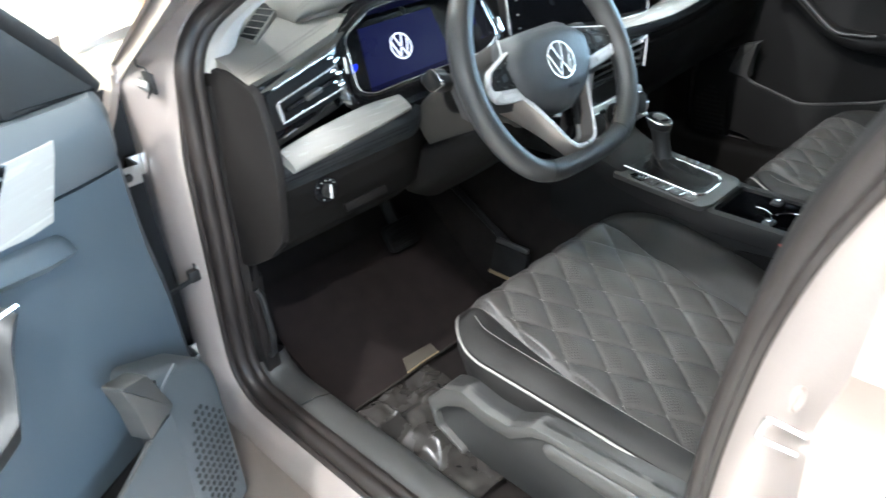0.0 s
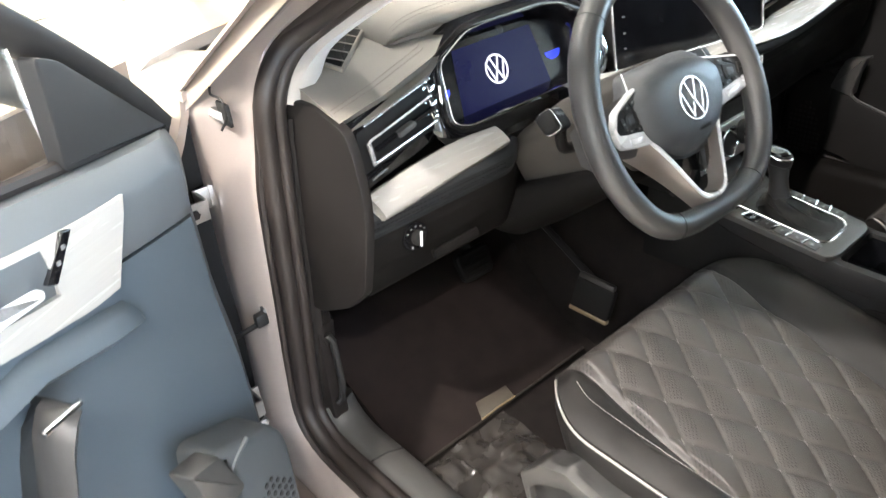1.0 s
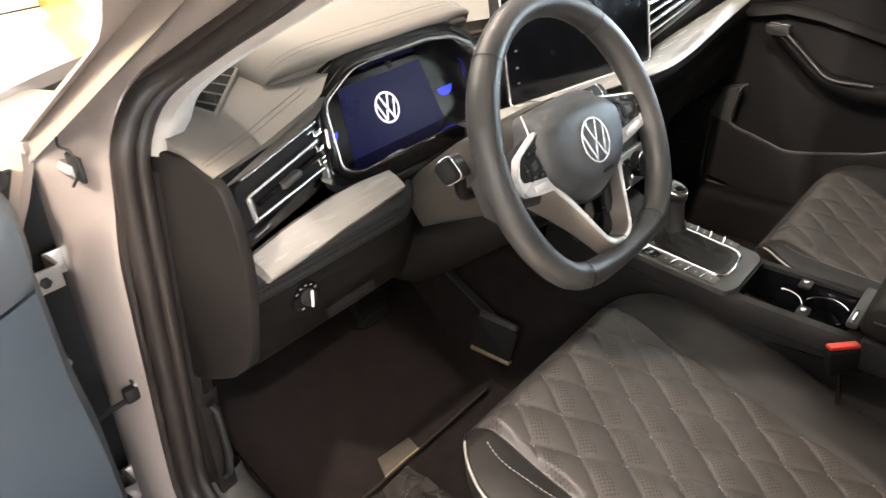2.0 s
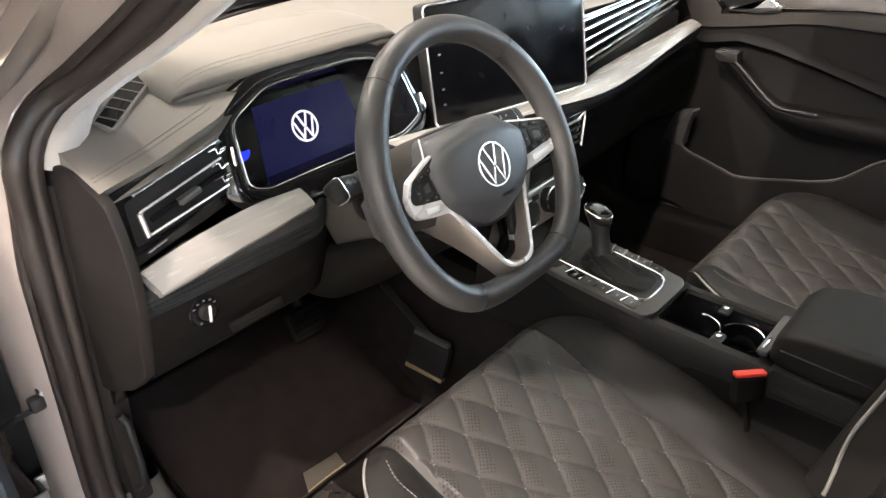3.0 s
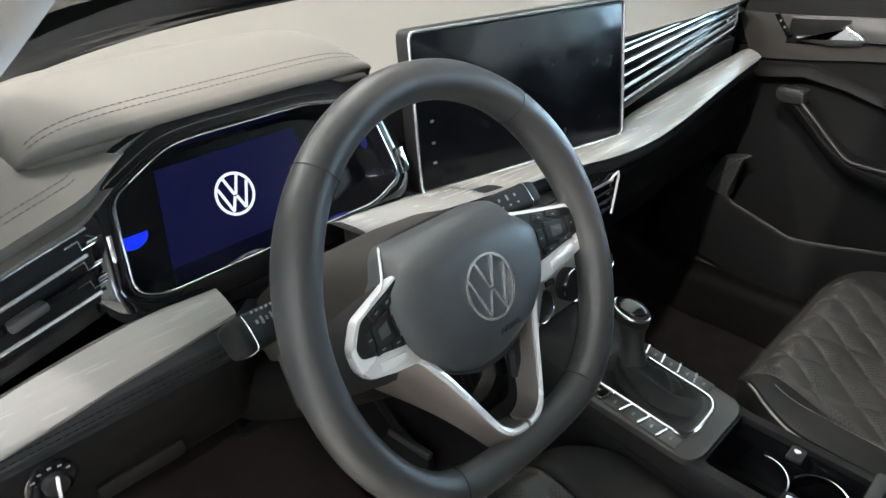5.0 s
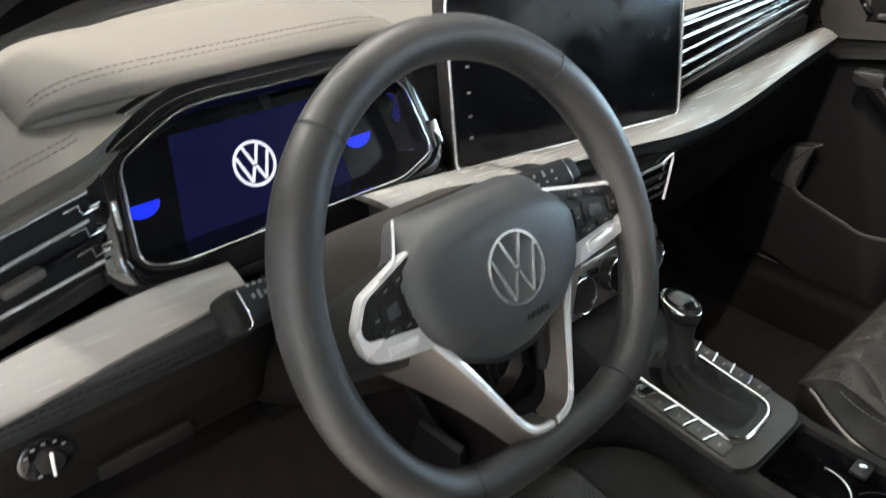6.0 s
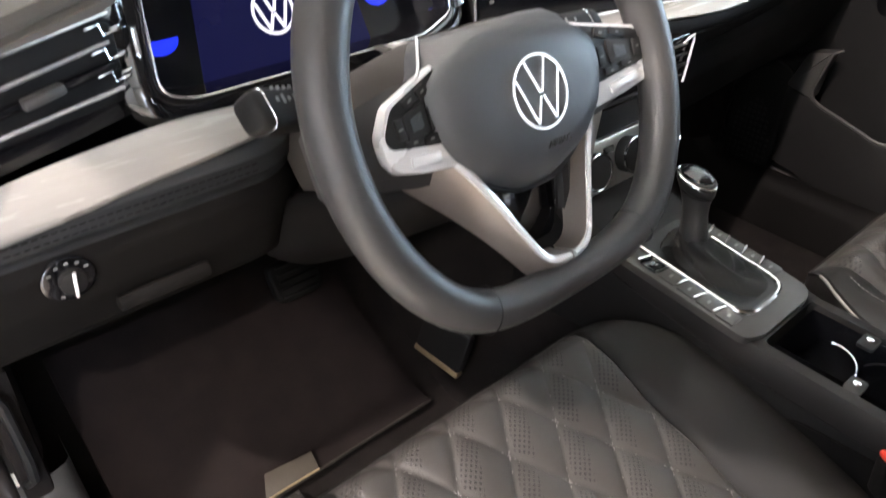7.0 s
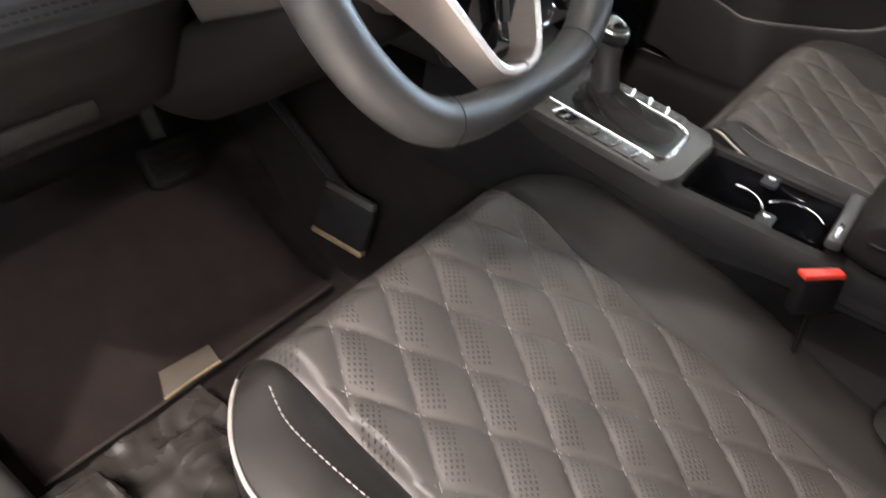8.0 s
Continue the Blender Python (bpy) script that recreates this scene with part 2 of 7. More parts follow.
def curve_through(pts, n, closed=False):
    """n points on a smooth line through pts (centripetal spline by arc length)."""
    p = np.array(pts, float)
    if closed:
        p = np.vstack([p[-2:], p, p[:3]])
    else:
        p = np.vstack([2 * p[0] - p[1], p, 2 * p[-1] - p[-2]])
    out = []
    for i in range(1, len(p) - (3 if closed else 2)):
        for s in np.linspace(0, 1, 16, endpoint=False):
            a, b, c, d = p[i - 1], p[i], p[i + 1], p[i + 2]
            out.append(0.5 * (2 * b + (c - a) * s + (2 * a - 5 * b + 4 * c - d) * s * s + (3 * b - a - 3 * c + d) * s ** 3))
    if closed:
        out = out[16:]
        out.append(out[0])
    else:
        out.append(p[-2])
    out = np.array(out)
    far = np.r_[0, np.cumsum(np.linalg.norm(np.diff(out, axis=0), axis=1))]
    at = np.linspace(0, far[-1], n + 1)[:-1] if closed else np.linspace(0, far[-1], n)
    return [Vector([np.interp(s, far, out[:, k]) for k in range(out.shape[1])]) for s in at]


def loft(bm, rings, around=False, along=False, caps=False):
    """Skin between rings of equally many points."""
    grid = [[bm.verts.new(p) for p in ring] for ring in rings]
    rows, cols = len(grid), len(grid[0])
    for i in range(rows if along else rows - 1):
        for j in range(cols if around else cols - 1):
            a, b = grid[i], grid[(i + 1) % rows]
            quad = [a[j], a[(j + 1) % cols], b[(j + 1) % cols], b[j]]
            if len(set(quad)) == 4:
                bm.faces.new(quad)
    if caps:
        bm.faces.new(grid[0])
        bm.faces.new(grid[-1])
    return bm


def tube(bm, pts, r, seg=10, closed=False, flat=1.0, up=None):
    """A round bar along pts; flat squeezes it along up."""
    pts = [Vector(p) for p in pts]
    n = len(pts)
    rings, ref = [], Vector(up) if up else None
    side = None
    for i, p in enumerate(pts):
        a = pts[(i - 1) % n] if closed or i else p
        b = pts[(i + 1) % n] if closed or i < n - 1 else p
        t = (b - a).normalized()
        if ref is not None:
            u = (ref - t * ref.dot(t)).normalized()
        elif side is None:
            u = t.orthogonal().normalized()
        else:
            u = (side - t * side.dot(t)).normalized()
        side = u
        v = t.cross(u)
        rad = r[i] if hasattr(r, "__len__") else r
        rings.append([p + u * (math.sin(k / seg * math.tau) * rad * flat) + v * (math.cos(k / seg * math.tau) * rad) for k in range(seg)])
    return loft(bm, rings, around=True, along=closed, caps=not closed)


def box(bm, centre, size, bevel=0.0, seg=2, m=None):
    """A block with rounded edges; m turns it."""
    made = bmesh.ops.create_cube(bm, size=1.0)["verts"]
    bmesh.ops.scale(bm, vec=size, verts=made)
    if bevel:
        edges = list({e for v in made for e in v.link_edges})
        made = list({v for f in bmesh.ops.bevel(bm, geom=edges, offset=bevel, segments=seg, profile=0.5, affect="EDGES")["faces"] for v in f.verts} |
                    {v for v in made if v.is_valid})
    if m is not None:
        bmesh.ops.transform(bm, matrix=m, verts=made)
    bmesh.ops.translate(bm, vec=centre, verts=made)
    return bm


def prism(bm, poly, depth, m, bevel=0.0, seg=2):
    """A slab: poly in the x-y plane of m, from z = 0 down to -depth; its upper rim is rounded."""
    lower = [bm.verts.new(m @ Vector((x, y, -depth))) for x, y in poly]
    rings = [lower]
    levels = [(0, -bevel)] + [(bevel * (1 - math.cos(k / seg * math.pi / 2)), -bevel + bevel * math.sin(k / seg * math.pi / 2)) for k in range(1, seg + 1)] if bevel else [(0, 0)]
    for inset, z in levels:
        ring = inset_poly(poly, inset)
        rings.append([bm.verts.new(m @ Vector((x, y, z))) for x, y in ring])
    for a, b in zip(rings, rings[1:]):
        for j in range(len(poly)):
            k = (j + 1) % len(poly)
            bm.faces.new([a[j], a[k], b[k], b[j]])
    bm.faces.new(rings[-1])
    bm.faces.new(list(reversed(rings[0])))
    return bm


def inset_poly(poly, d):
    """The outline moved inward by d (outward where d is negative)."""
    if d == 0:
        return list(poly)
    p = np.array(poly, float)
    area = 0.5 * np.sum(p[:, 0] * np.roll(p[:, 1], -1) - np.roll(p[:, 0], -1) * p[:, 1])
    sgn = 1 if area > 0 else -1
    out = []
    for i in range(len(p)):
        a, b, c = p[i - 1], p[i], p[(i + 1) % len(p)]
        e1, e2 = (b - a) / (np.linalg.norm(b - a) + 1e-9), (c - b) / (np.linalg.norm(c - b) + 1e-9)
        n1, n2 = np.array([-e1[1], e1[0]]) * sgn, np.array([-e2[1], e2[0]]) * sgn
        n = n1 + n2
        n = n / (np.linalg.norm(n) + 1e-9)
        out.append(tuple(b + n * d / max(0.35, n @ n1)))
    return out


def round_poly(poly, r, seg=4):
    """The outline with its corners rounded."""
    p = [Vector(q) for q in poly]
    out = []
    for i in range(len(p)):
        a, b, c = p[i - 1], p[i], p[(i + 1) % len(p)]
        d = min(r, (a - b).length * 0.45, (c - b).length * 0.45)
        s, e = b + (a - b).normalized() * d, b + (c - b).normalized() * d
        for k in range(seg + 1):
            t = k / seg
            out.append(tuple((1 - t) ** 2 * s + 2 * t * (1 - t) * b + t * t * e))
    return out


def sheet(bm, fn, us, vs, thick=None):
    """A surface fn(u, v) over the given values; thick: a vector by which a second skin is set off, closed round the rim."""
    top = [[bm.verts.new(fn(u, v)) for u in us] for v in vs]
    rows, cols = len(vs), len(us)
    for i in range(rows - 1):
        for j in range(cols - 1):
            bm.faces.new([top[i][j], top[i][j + 1], top[i + 1][j + 1], top[i + 1][j]])
    if thick is not None:
        low = [[bm.verts.new(v.co + Vector(thick)) for v in row] for row in top]
        for i in range(rows - 1):
            for j in range(cols - 1):
                bm.faces.new([low[i][j], low[i + 1][j], low[i + 1][j + 1], low[i][j + 1]])
        for i in range(rows - 1):
            bm.faces.new([top[i][0], top[i + 1][0], low[i + 1][0], low[i][0]])
            bm.faces.new([top[i + 1][-1], top[i][-1], low[i][-1], low[i + 1][-1]])
        for j in range(cols - 1):
            bm.faces.new([top[0][j + 1], top[0][j], low[0][j], low[0][j + 1]])
            bm.faces.new([top[-1][j], top[-1][j + 1], low[-1][j + 1], low[-1][j]])
    return bm


def dashes(bm, pts, length, gap, r, up):
    """A row of stitches along a line: short raised threads."""
    pts = [Vector(p) for p in pts]
    far = [0.0]
    for a, b in zip(pts, pts[1:]):
        far.append(far[-1] + (b - a).length)

    def at(s):
        for i in range(len(pts) - 1):
            if s <= far[i + 1] or i == len(pts) - 2:
                return pts[i].lerp(pts[i + 1], (s - far[i]) / max(1e-9, far[i + 1] - far[i]))

    s, up = 0.0, Vector(up).normalized()
    while s + length < far[-1]:
        a, b = at(s), at(s + length)
        t = (b - a).normalized()
        w = t.cross(up).normalized() * r
        ends = []
        for c, hgt in ((a, 0.2), ((a + b) / 2, 1.0), (b, 0.2)):
            ends.append([c - w, c + up * (r * hgt), c + w])
        grid = [[bm.verts.new(q) for q in row] for row in ends]
        for i in range(2):
            for j in range(2):
                bm.faces.new([grid[i][j], grid[i][j + 1], grid[i + 1][j + 1], grid[i + 1][j]])
        s += length + gap
    return bm


def writing(text, size, depth):
    """Raised letters as a bmesh, in the x-y plane, centred."""
    cu = bpy.data.curves.new("letters", "FONT")
    cu.body, cu.size, cu.extrude, cu.align_x, cu.align_y = text, size, depth, "CENTER", "CENTER"
    ob = bpy.data.objects.new("letters", cu)
    scene.collection.objects.link(ob)
    me = bpy.data.meshes.new_from_object(ob.evaluated_get(bpy.context.evaluated_depsgraph_get()))
    bm = bmesh.new()
    bm.from_mesh(me)
    bpy.data.objects.remove(ob)
    bpy.data.meshes.remove(me)
    bpy.data.curves.remove(cu)
    return bm


def ring_mark(bm, radius, width, depth, m):
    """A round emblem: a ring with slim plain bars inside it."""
    n = 40
    loft(bm, [[m @ Vector((r * math.cos(a), r * math.sin(a), z)) for r, z in
               ((radius, 0), (radius, depth), (radius - width, depth), (radius - width, 0))]
              for a in (k / n * math.tau for k in range(n))], around=True, along=True)
    r = radius - width
    for x0, y0, x1, y1 in ((-0.40, 0.90, -0.06, 0.02), (0.40, 0.90, 0.06, 0.02), (-0.86, 0.48, -0.37, -0.86), (0.86, 0.48, 0.37, -0.86), (-0.05, -0.12, -0.37, -0.86), (0.05, -0.12, 0.37, -0.86), (-0.10, 0.02, 0.10, 0.02)):
        a, b = Vector((x0 * r, y0 * r, 0)), Vector((x1 * r, y1 * r, 0))
        mid, dirn = (a + b) / 2, (b - a)
        turn = Matrix.Rotation(math.atan2(dirn.y, dirn.x), 4, "Z")
        box(bm, (0, 0, 0), (dirn.length, width * 0.95, depth * 2), 0, m=m @ Matrix.Translation(mid) @ turn)
    return bm


def smoothstep(a, b, x):
    t = min(1.0, max(0.0, (x - a) / (b - a)))
    return t * t * (3 - 2 * t)


def interp(x, xs, ys):
    return float(np.interp(x, xs, ys))


def frame_of(origin, u, v):
    """A pose with x along u, y along v (made square to u) and z out of the plane."""
    u = Vector(u).normalized()
    w = u.cross(Vector(v)).normalized()
    v = w.cross(u)
    m = Matrix((u, v, w)).transposed().to_4x4()
    m.translation = origin
    return m


I4 = Matrix.Identity(4)
XC = 0.35                  # the car's middle

# ---------------------------------------------------------------- the showroom
bm = bmesh.new()
box(bm, (0, 2, -0.05), (24, 24, 0.1))
solo("floor", bm, SHOWFLOOR, "polished cream tiled showroom floor", "floor", kind="structure")
for name, c, s in (("wall_north", (0, 12.1, 2.4), (24, 0.2, 4.8)), ("wall_west", (-8.1, 8.7, 2.4), (0.2, 11.0, 4.8)), ("wall_west_pier", (-8.1, -6.4, 2.4), (0.2, 7.6, 4.8)), ("wall_west_sill", (-8.1, 0.3, 0.35), (0.2, 5.8, 0.7)), ("wall_west_head", (-8.1, 0.3, 4.1), (0.2, 5.8, 1.4)), ("wall_south", (6.25, -8.1, 2.4), (11.5, 0.2, 4.8)), ("wall_south_pier", (-6.15, -8.1, 2.4), (3.7, 0.2, 4.8)),
                   ("wall_south_sill", (-1.9, -8.1, 0.15), (4.8, 0.2, 0.3)), ("wall_south_head", (-1.9, -8.1, 4.2), (4.8, 0.2, 1.2))):
    bm = bmesh.new()
    box(bm, c, s, 0.01)
    solo(name, bm, WALLPAINT, "warm white painted showroom wall", "wall", kind="structure")
# the east side is a long shop front: unseen piers, a low sill and a head over the glass, dark to cut bounced light
for name, c, s in (("wall_east", (12.1, 10.2, 2.4), (0.2, 8.0, 4.8)), ("wall_east_pier", (12.1, -8.7, 2.4), (0.2, 3.0, 4.8)),
                   ("wall_east_sill", (12.1, -0.5, 0.10), (0.2, 13.4, 0.2)), ("wall_east_head", (12.1, -0.5, 4.5), (0.2, 13.4, 0.6))):
    bm = bmesh.new()
    box(bm, c, s, 0.01)
    solo(name, bm, DARK, "unseen showroom wall, dark to cut bounced light", "wall", kind="structure")
bm = bmesh.new()
box(bm, (12.6, -0.5, 2.2), (0.02, 14.4, 4.4))
solo("backdrop_east", bm, EAST_DAYLIGHT, "pale cool daylight outside the east shop front", "backdrop", kind="structure")
# cool daylight behind the tall shop window in the south wall
bm = bmesh.new()
box(bm, (-1.9, -8.6, 1.95), (5.4, 0.02, 3.6))
solo("backdrop", bm, DAYLIGHT, "pale cool daylight outside the shop window", "backdrop", kind="structure")
# unseen glow panel, added in the west to brighten the wheel rim
bm = bmesh.new()
box(bm, (-8.6, 0.3, 2.05), (0.02, 6.4, 3.2))
solo("west_fill_panel", bm, WEST_FILL, "pale cool glow panel added in the west", "backdrop", kind="structure")
bm = bmesh.new()
box(bm, (0, 2, 4.85), (24.4, 24.4, 0.1))
solo("ceiling", bm, WALLPAINT, "white showroom ceiling", "ceiling", kind="structure")


def ceiling_lamp(x, y, w, d, glowing, tone):
    t = thing("ceiling_light", Matrix.Translation((x, y, 4.8)), "unseen flat white square ceiling light panel", "lamp", "ceiling lights")
    f = bmesh.new()
    for cx, cy, sx, sy in ((0, d / 2, w + 0.06, 0.05), (0, -d / 2, w + 0.06, 0.05), (w / 2, 0, 0.05, d), (-w / 2, 0, 0.05, d)):
        box(f, (cx, cy, -0.03), (sx, sy, 0.06), 0.006)
    part("frame", f, SATIN, t, local=True)
    f = bmesh.new()
    box(f, (0, 0, -0.02), (w - 0.06, d - 0.06, 0.02), 0.004)
    part("diffuser", f, glowing, t, "glowing %s white diffuser" % tone, local=True)
    return t


for lx, ly in ((-2.6, -2.6), (-2.6, 0.4), (-2.6, 3.4), (-5.2, 7.4), (-1.0, 7.4), (-1.0, 9.8)):
    ceiling_lamp(lx, ly, 1.1, 1.1, LAMP, "warm")
# cool panels added far to the west, to light the wheel rim
for lx, ly in ((-4.8, -2.6), (-4.8, -0.4), (-4.8, 1.8), (-6.8, -2.6), (-6.8, -0.4), (-6.8, 1.8)):
    ceiling_lamp(lx, ly, 1.1, 1.1, COOL_FILL, "cool")

def spotlight(x, y, watts):
    """A small ceiling downlight: a can with a disc of light."""
    t = thing("downlight", Matrix.Translation((x, y, 4.55)), "unseen small white ceiling downlight", "lamp", "ceiling downlights")
    f = bmesh.new()
    tube(f, [(0, 0, 0.25), (0, 0, 0.02)], 0.10, 20)
    part("can", f, WALLPAINT, t, local=True)
    f = bmesh.new()
    tube(f, [Vector((0.09 * math.cos(a), 0.09 * math.sin(a), 0.012)) for a in np.linspace(0, math.tau, 24, endpoint=False)], 0.012, 8, closed=True)
    part("collar", f, SATIN, t, local=True)
    lamp = bpy.data.lights.new("downlight_lamp", "AREA")
    lamp.shape, lamp.size, lamp.energy, lamp.color = "DISK", 0.14, watts, (1.0, 0.93, 0.82)
    ob = new("downlight_lamp", lamp)
    ob.matrix_basis = look((x, y, 4.545), (0.1, 0.4, 0.9))


# out of view; fourth added for passenger seat, last two for wheel and jamb
for sx, sy, sw in ((-0.9, 3.3, 60), (0.5, 3.6, 24), (-1.9, 2.3, 40), (1.5, 2.6, 90), (-3.0, -0.5, 250), (-3.4, 1.2, 150), (-5.0, -3.4, 70), (-2.3, -3.2, 120)):
    spotlight(sx, sy, sw)

# the display stand across the room
stand = thing("display_stand", Matrix.Translation((1.0, 4.9, 0)), "cream display stand with a warm light strip along its foot", "stand")
bm = bmesh.new()
box(bm, (0.2, 5.00, 1.3), (6.4, 0.3, 2.6), 0.02)
part("panel", bm, STANDPAINT, stand, "pale yellow panel")
bm = bmesh.new()
for z in (0.235, 0.62, 1.05, 1.50):
    box(bm, (0.2, 4.846, z), (6.4, 0.012, 0.008))
part("joint", bm, DARK, stand, "thin dark panel joint")
bm = bmesh.new()
box(bm, (0.2, 4.80, 0.035), (6.2, 0.09, 0.06), 0.01)
part("light_strip", bm, YELLOW, stand, "glowing yellow light strip")
bm = bmesh.new()
box(bm, (1.443, 4.80, 1.3), (0.18, 0.16, 2.6), 0.008)
solo("column", bm, ORANGE, "orange painted square column beside the display stand", "column")

# ---------------------------------------------------------------- the door opening and the body round it
# outline of the opening in the plane of the door seal: (y, z)
OPENING = [(-0.42, 0.395), (-0.20, 0.39), (0.05, 0.387), (0.25, 0.384), (0.355, 0.388), (0.402, 0.43), (0.398, 0.52), (0.378, 0.66),
           (0.358, 0.80), (0.340, 0.92), (0.322, 1.00), (0.275, 1.068), (0.165, 1.132), (0.03, 1.200), (-0.14, 1.296), (-0.29, 1.376),
           (-0.42, 1.418), (-0.55, 1.430), (-0.640, 1.405), (-0.648, 1.30), (-0.585, 1.15), (-0.524, 1.02), (-0.494, 0.90), (-0.476, 0.75), (-0.472, 0.55), (-0.470, 0.43)]
LOOP = curve_through(OPENING, 150, closed=True)
NORM = []
for i in range(len(LOOP)):
    t = LOOP[(i + 2) % len(LOOP)] - LOOP[i - 2]
    NORM.append(Vector((t.y, -t.x)).normalized())
MID = sum(LOOP, Vector((0, 0))) / len(LOOP)
if sum((p - MID).dot(n) for p, n in zip(LOOP, NORM)) < 0:
    NORM = [-n for n in NORM]


def lean(x, y, z):
    """The windscreen pillar leans inward towards the roof: the inner edge most, the outer skin not at all."""
    s = smoothstep(0.99, 1.14, z) * smoothstep(-0.60, -0.20, y) * min(1.0, max(0.0, (x + 0.465) / 0.055))
    return x + 0.078 * s, y + 0.095 * s, z - 0.027 * s


def rim(x, off, mirror=False):
    """The opening's outline at a distance x from the middle plane, moved outward by off."""
    out = []
    for p, n in zip(LOOP, NORM):
        fore = p.x > -0.45
        k = 1 - 0.42 * smoothstep(0.98, 1.12, p.y) * fore
        low = smoothstep(0.05, 0.20, p.x)
        k -= (k - 0.34) * smoothstep(0.84, 0.99, p.y) * low
        ko = k + (1 - k) * low
        off_ = off * (1 + 1.1 * smoothstep(0.12, 0.30, p.x) * smoothstep(0.05, 0.085, off) * smoothstep(0.115, 0.09, off)) if 0.05 < off < 0.115 else off
        px, o = -0.41 + (x + 0.41) * k if x < -0.41 else x, off_ * ko if off > 0 else off
        # in front of the opening the pillar falls back behind the wing
        deep = smoothstep(0.22, 0.31, p.x) * smoothstep(0.40, 0.47, p.y) * (1 - smoothstep(0.94, 1.0, p.y))
        if off > 0.055:
            px += deep * (interp(off, [0.055, 0.072, 0.088, 0.125], [-0.458, -0.452, -0.436, -0.420]) - px)
        yy, zz = p.x + n.x * o, p.y + n.y * o
        # the straight outer edge that runs down the pillar into the wing
        over = (yy - 0.16) * 0.509 + (zz - 1.168) * 0.861
        if fore and over > 0:
            yy, zz = yy - over * 0.509, zz - over * 0.861
        px, yy, zz = lean(px, yy, zz)
        out.append(Vector((2 * XC - px if mirror else px, yy, zz)))
    return out


body = thing("car", Matrix.Translation((XC, 0, 0)), "champagne metallic car body with the driver's door open", "car")
for mirrored in (False, True):
    bm = bmesh.new()
    loft(bm, [rim(x, o, mirrored) for x, o in ((-0.395, 0.006), (-0.418, 0.003), (-0.440, 0.010), (-0.452, 0.030), (-0.462, 0.052), (-0.492, 0.064),
                                               (-0.503, 0.072), (-0.540, 0.078), (-0.556, 0.088), (-0.560, 0.115), (-0.545, 0.125))], around=True)
    part("door_frame", bm, PAINT_IN, body, "champagne painted door frame", angle=50)
    bm = bmesh.new()
    tube(bm, rim(-0.412, -0.004, mirrored), 0.0135, 10, closed=True)
    tube(bm, rim(-0.394, -0.010, mirrored), 0.0095, 8, closed=True)
    tube(bm, rim(-0.428, 0.0035, mirrored), 0.0055, 6, closed=True)
    part("door_seal", bm, RUBBER, body, "brown-black rubber door seal", angle=60)

# inner trims that follow the opening on the driver's side
pill = [i for i in range(len(LOOP)) if LOOP[i].x > -0.5 and LOOP[i].y > 0.975 and LOOP[i].x < 0.345 and (LOOP[i].x > -0.35 or LOOP[i].y > 1.38)]
bm = bmesh.new()
loft(bm, [[Vector(lean(x, LOOP[i].x + NORM[i].x * o, LOOP[i].y + NORM[i].y * o)) for i in pill] for x, o in
          ((-0.392, 0.010), (-0.386, -0.013), (-0.374, -0.024), (-0.352, -0.022), (-0.332, -0.006), (-0.322, 0.025), (-0.318, 0.07))])
part("pillar_trim", bm, CREAM, body, "cream cloth-covered windscreen pillar trim", angle=60)
kick = [i for i in range(len(LOOP)) if LOOP[i].x > 0.345 and 0.43 < LOOP[i].y < 0.62]
bm = bmesh.new()
loft(bm, [[Vector((x, LOOP[i].x + NORM[i].x * o, LOOP[i].y + NORM[i].y * o)) for i in kick] for x, o in
          ((-0.392, 0.010), (-0.384, -0.012), (-0.368, -0.022), (-0.350, -0.018), (-0.343, 0.01), (-0.335, 0.12), (-0.335, 0.32))])
part("kick_panel", bm, PILLAR, body, "charcoal plastic kick panel", angle=60)
up = [i for i in range(len(LOOP)) if LOOP[i].x > 0.30 and 0.60 <= LOOP[i].y < 0.985]
bm = bmesh.new()
loft(bm, [[Vector((x, LOOP[i].x + NORM[i].x * o, LOOP[i].y + NORM[i].y * o)) for i in up] for x, o in
          ((-0.392, 0.010), (-0.385, -0.012), (-0.372, -0.020), (-0.362, -0.012), (-0.360, 0.03), (-0.36, 0.10))])
part("pillar_cover", bm, PILLAR, body, "charcoal plastic lower pillar cover", angle=60)
bm = bmesh.new()
tube(bm, [(-0.372, 0.356, 0.600), (-0.366, 0.352, 0.585), (-0.364, 0.352, 0.50), (-0.366, 0.358, 0.462), (-0.374, 0.362, 0.455)], 0.006, 8)
part("bonnet_release", bm, DARK2, body, "black bonnet release lever")
sill = [i for i in range(len(LOOP)) if LOOP[i].y < 0.44 and LOOP[i].x < 0.41]
sill.sort(key=lambda i: LOOP[i].x)
bm = bmesh.new()
loft(bm, [[Vector((x, LOOP[i].x + NORM[i].x * o, LOOP[i].y + NORM[i].y * o)) for i in sill] for x, o in
          ((-0.392, 0.010), (-0.385, -0.013), (-0.370, -0.020), (-0.345, -0.020), (-0.330, -0.012), (-0.322, 0.006), (-0.318, 0.09))])
part("sill_trim", bm, SHIELD, body, "grey plastic door sill trim", angle=60)
bm = bmesh.new()
tube(bm, [(-0.388, 0.262, 0.4055), (-0.36, 0.256, 0.4085), (-0.333, 0.250, 0.402)], 0.0012, 5)
part("sill_joint", bm, DARK2, body, "thin dark joint across the sill trim")
# passenger's copy of the grey trim, near-black for the shade in that footwell
bm = bmesh.new()
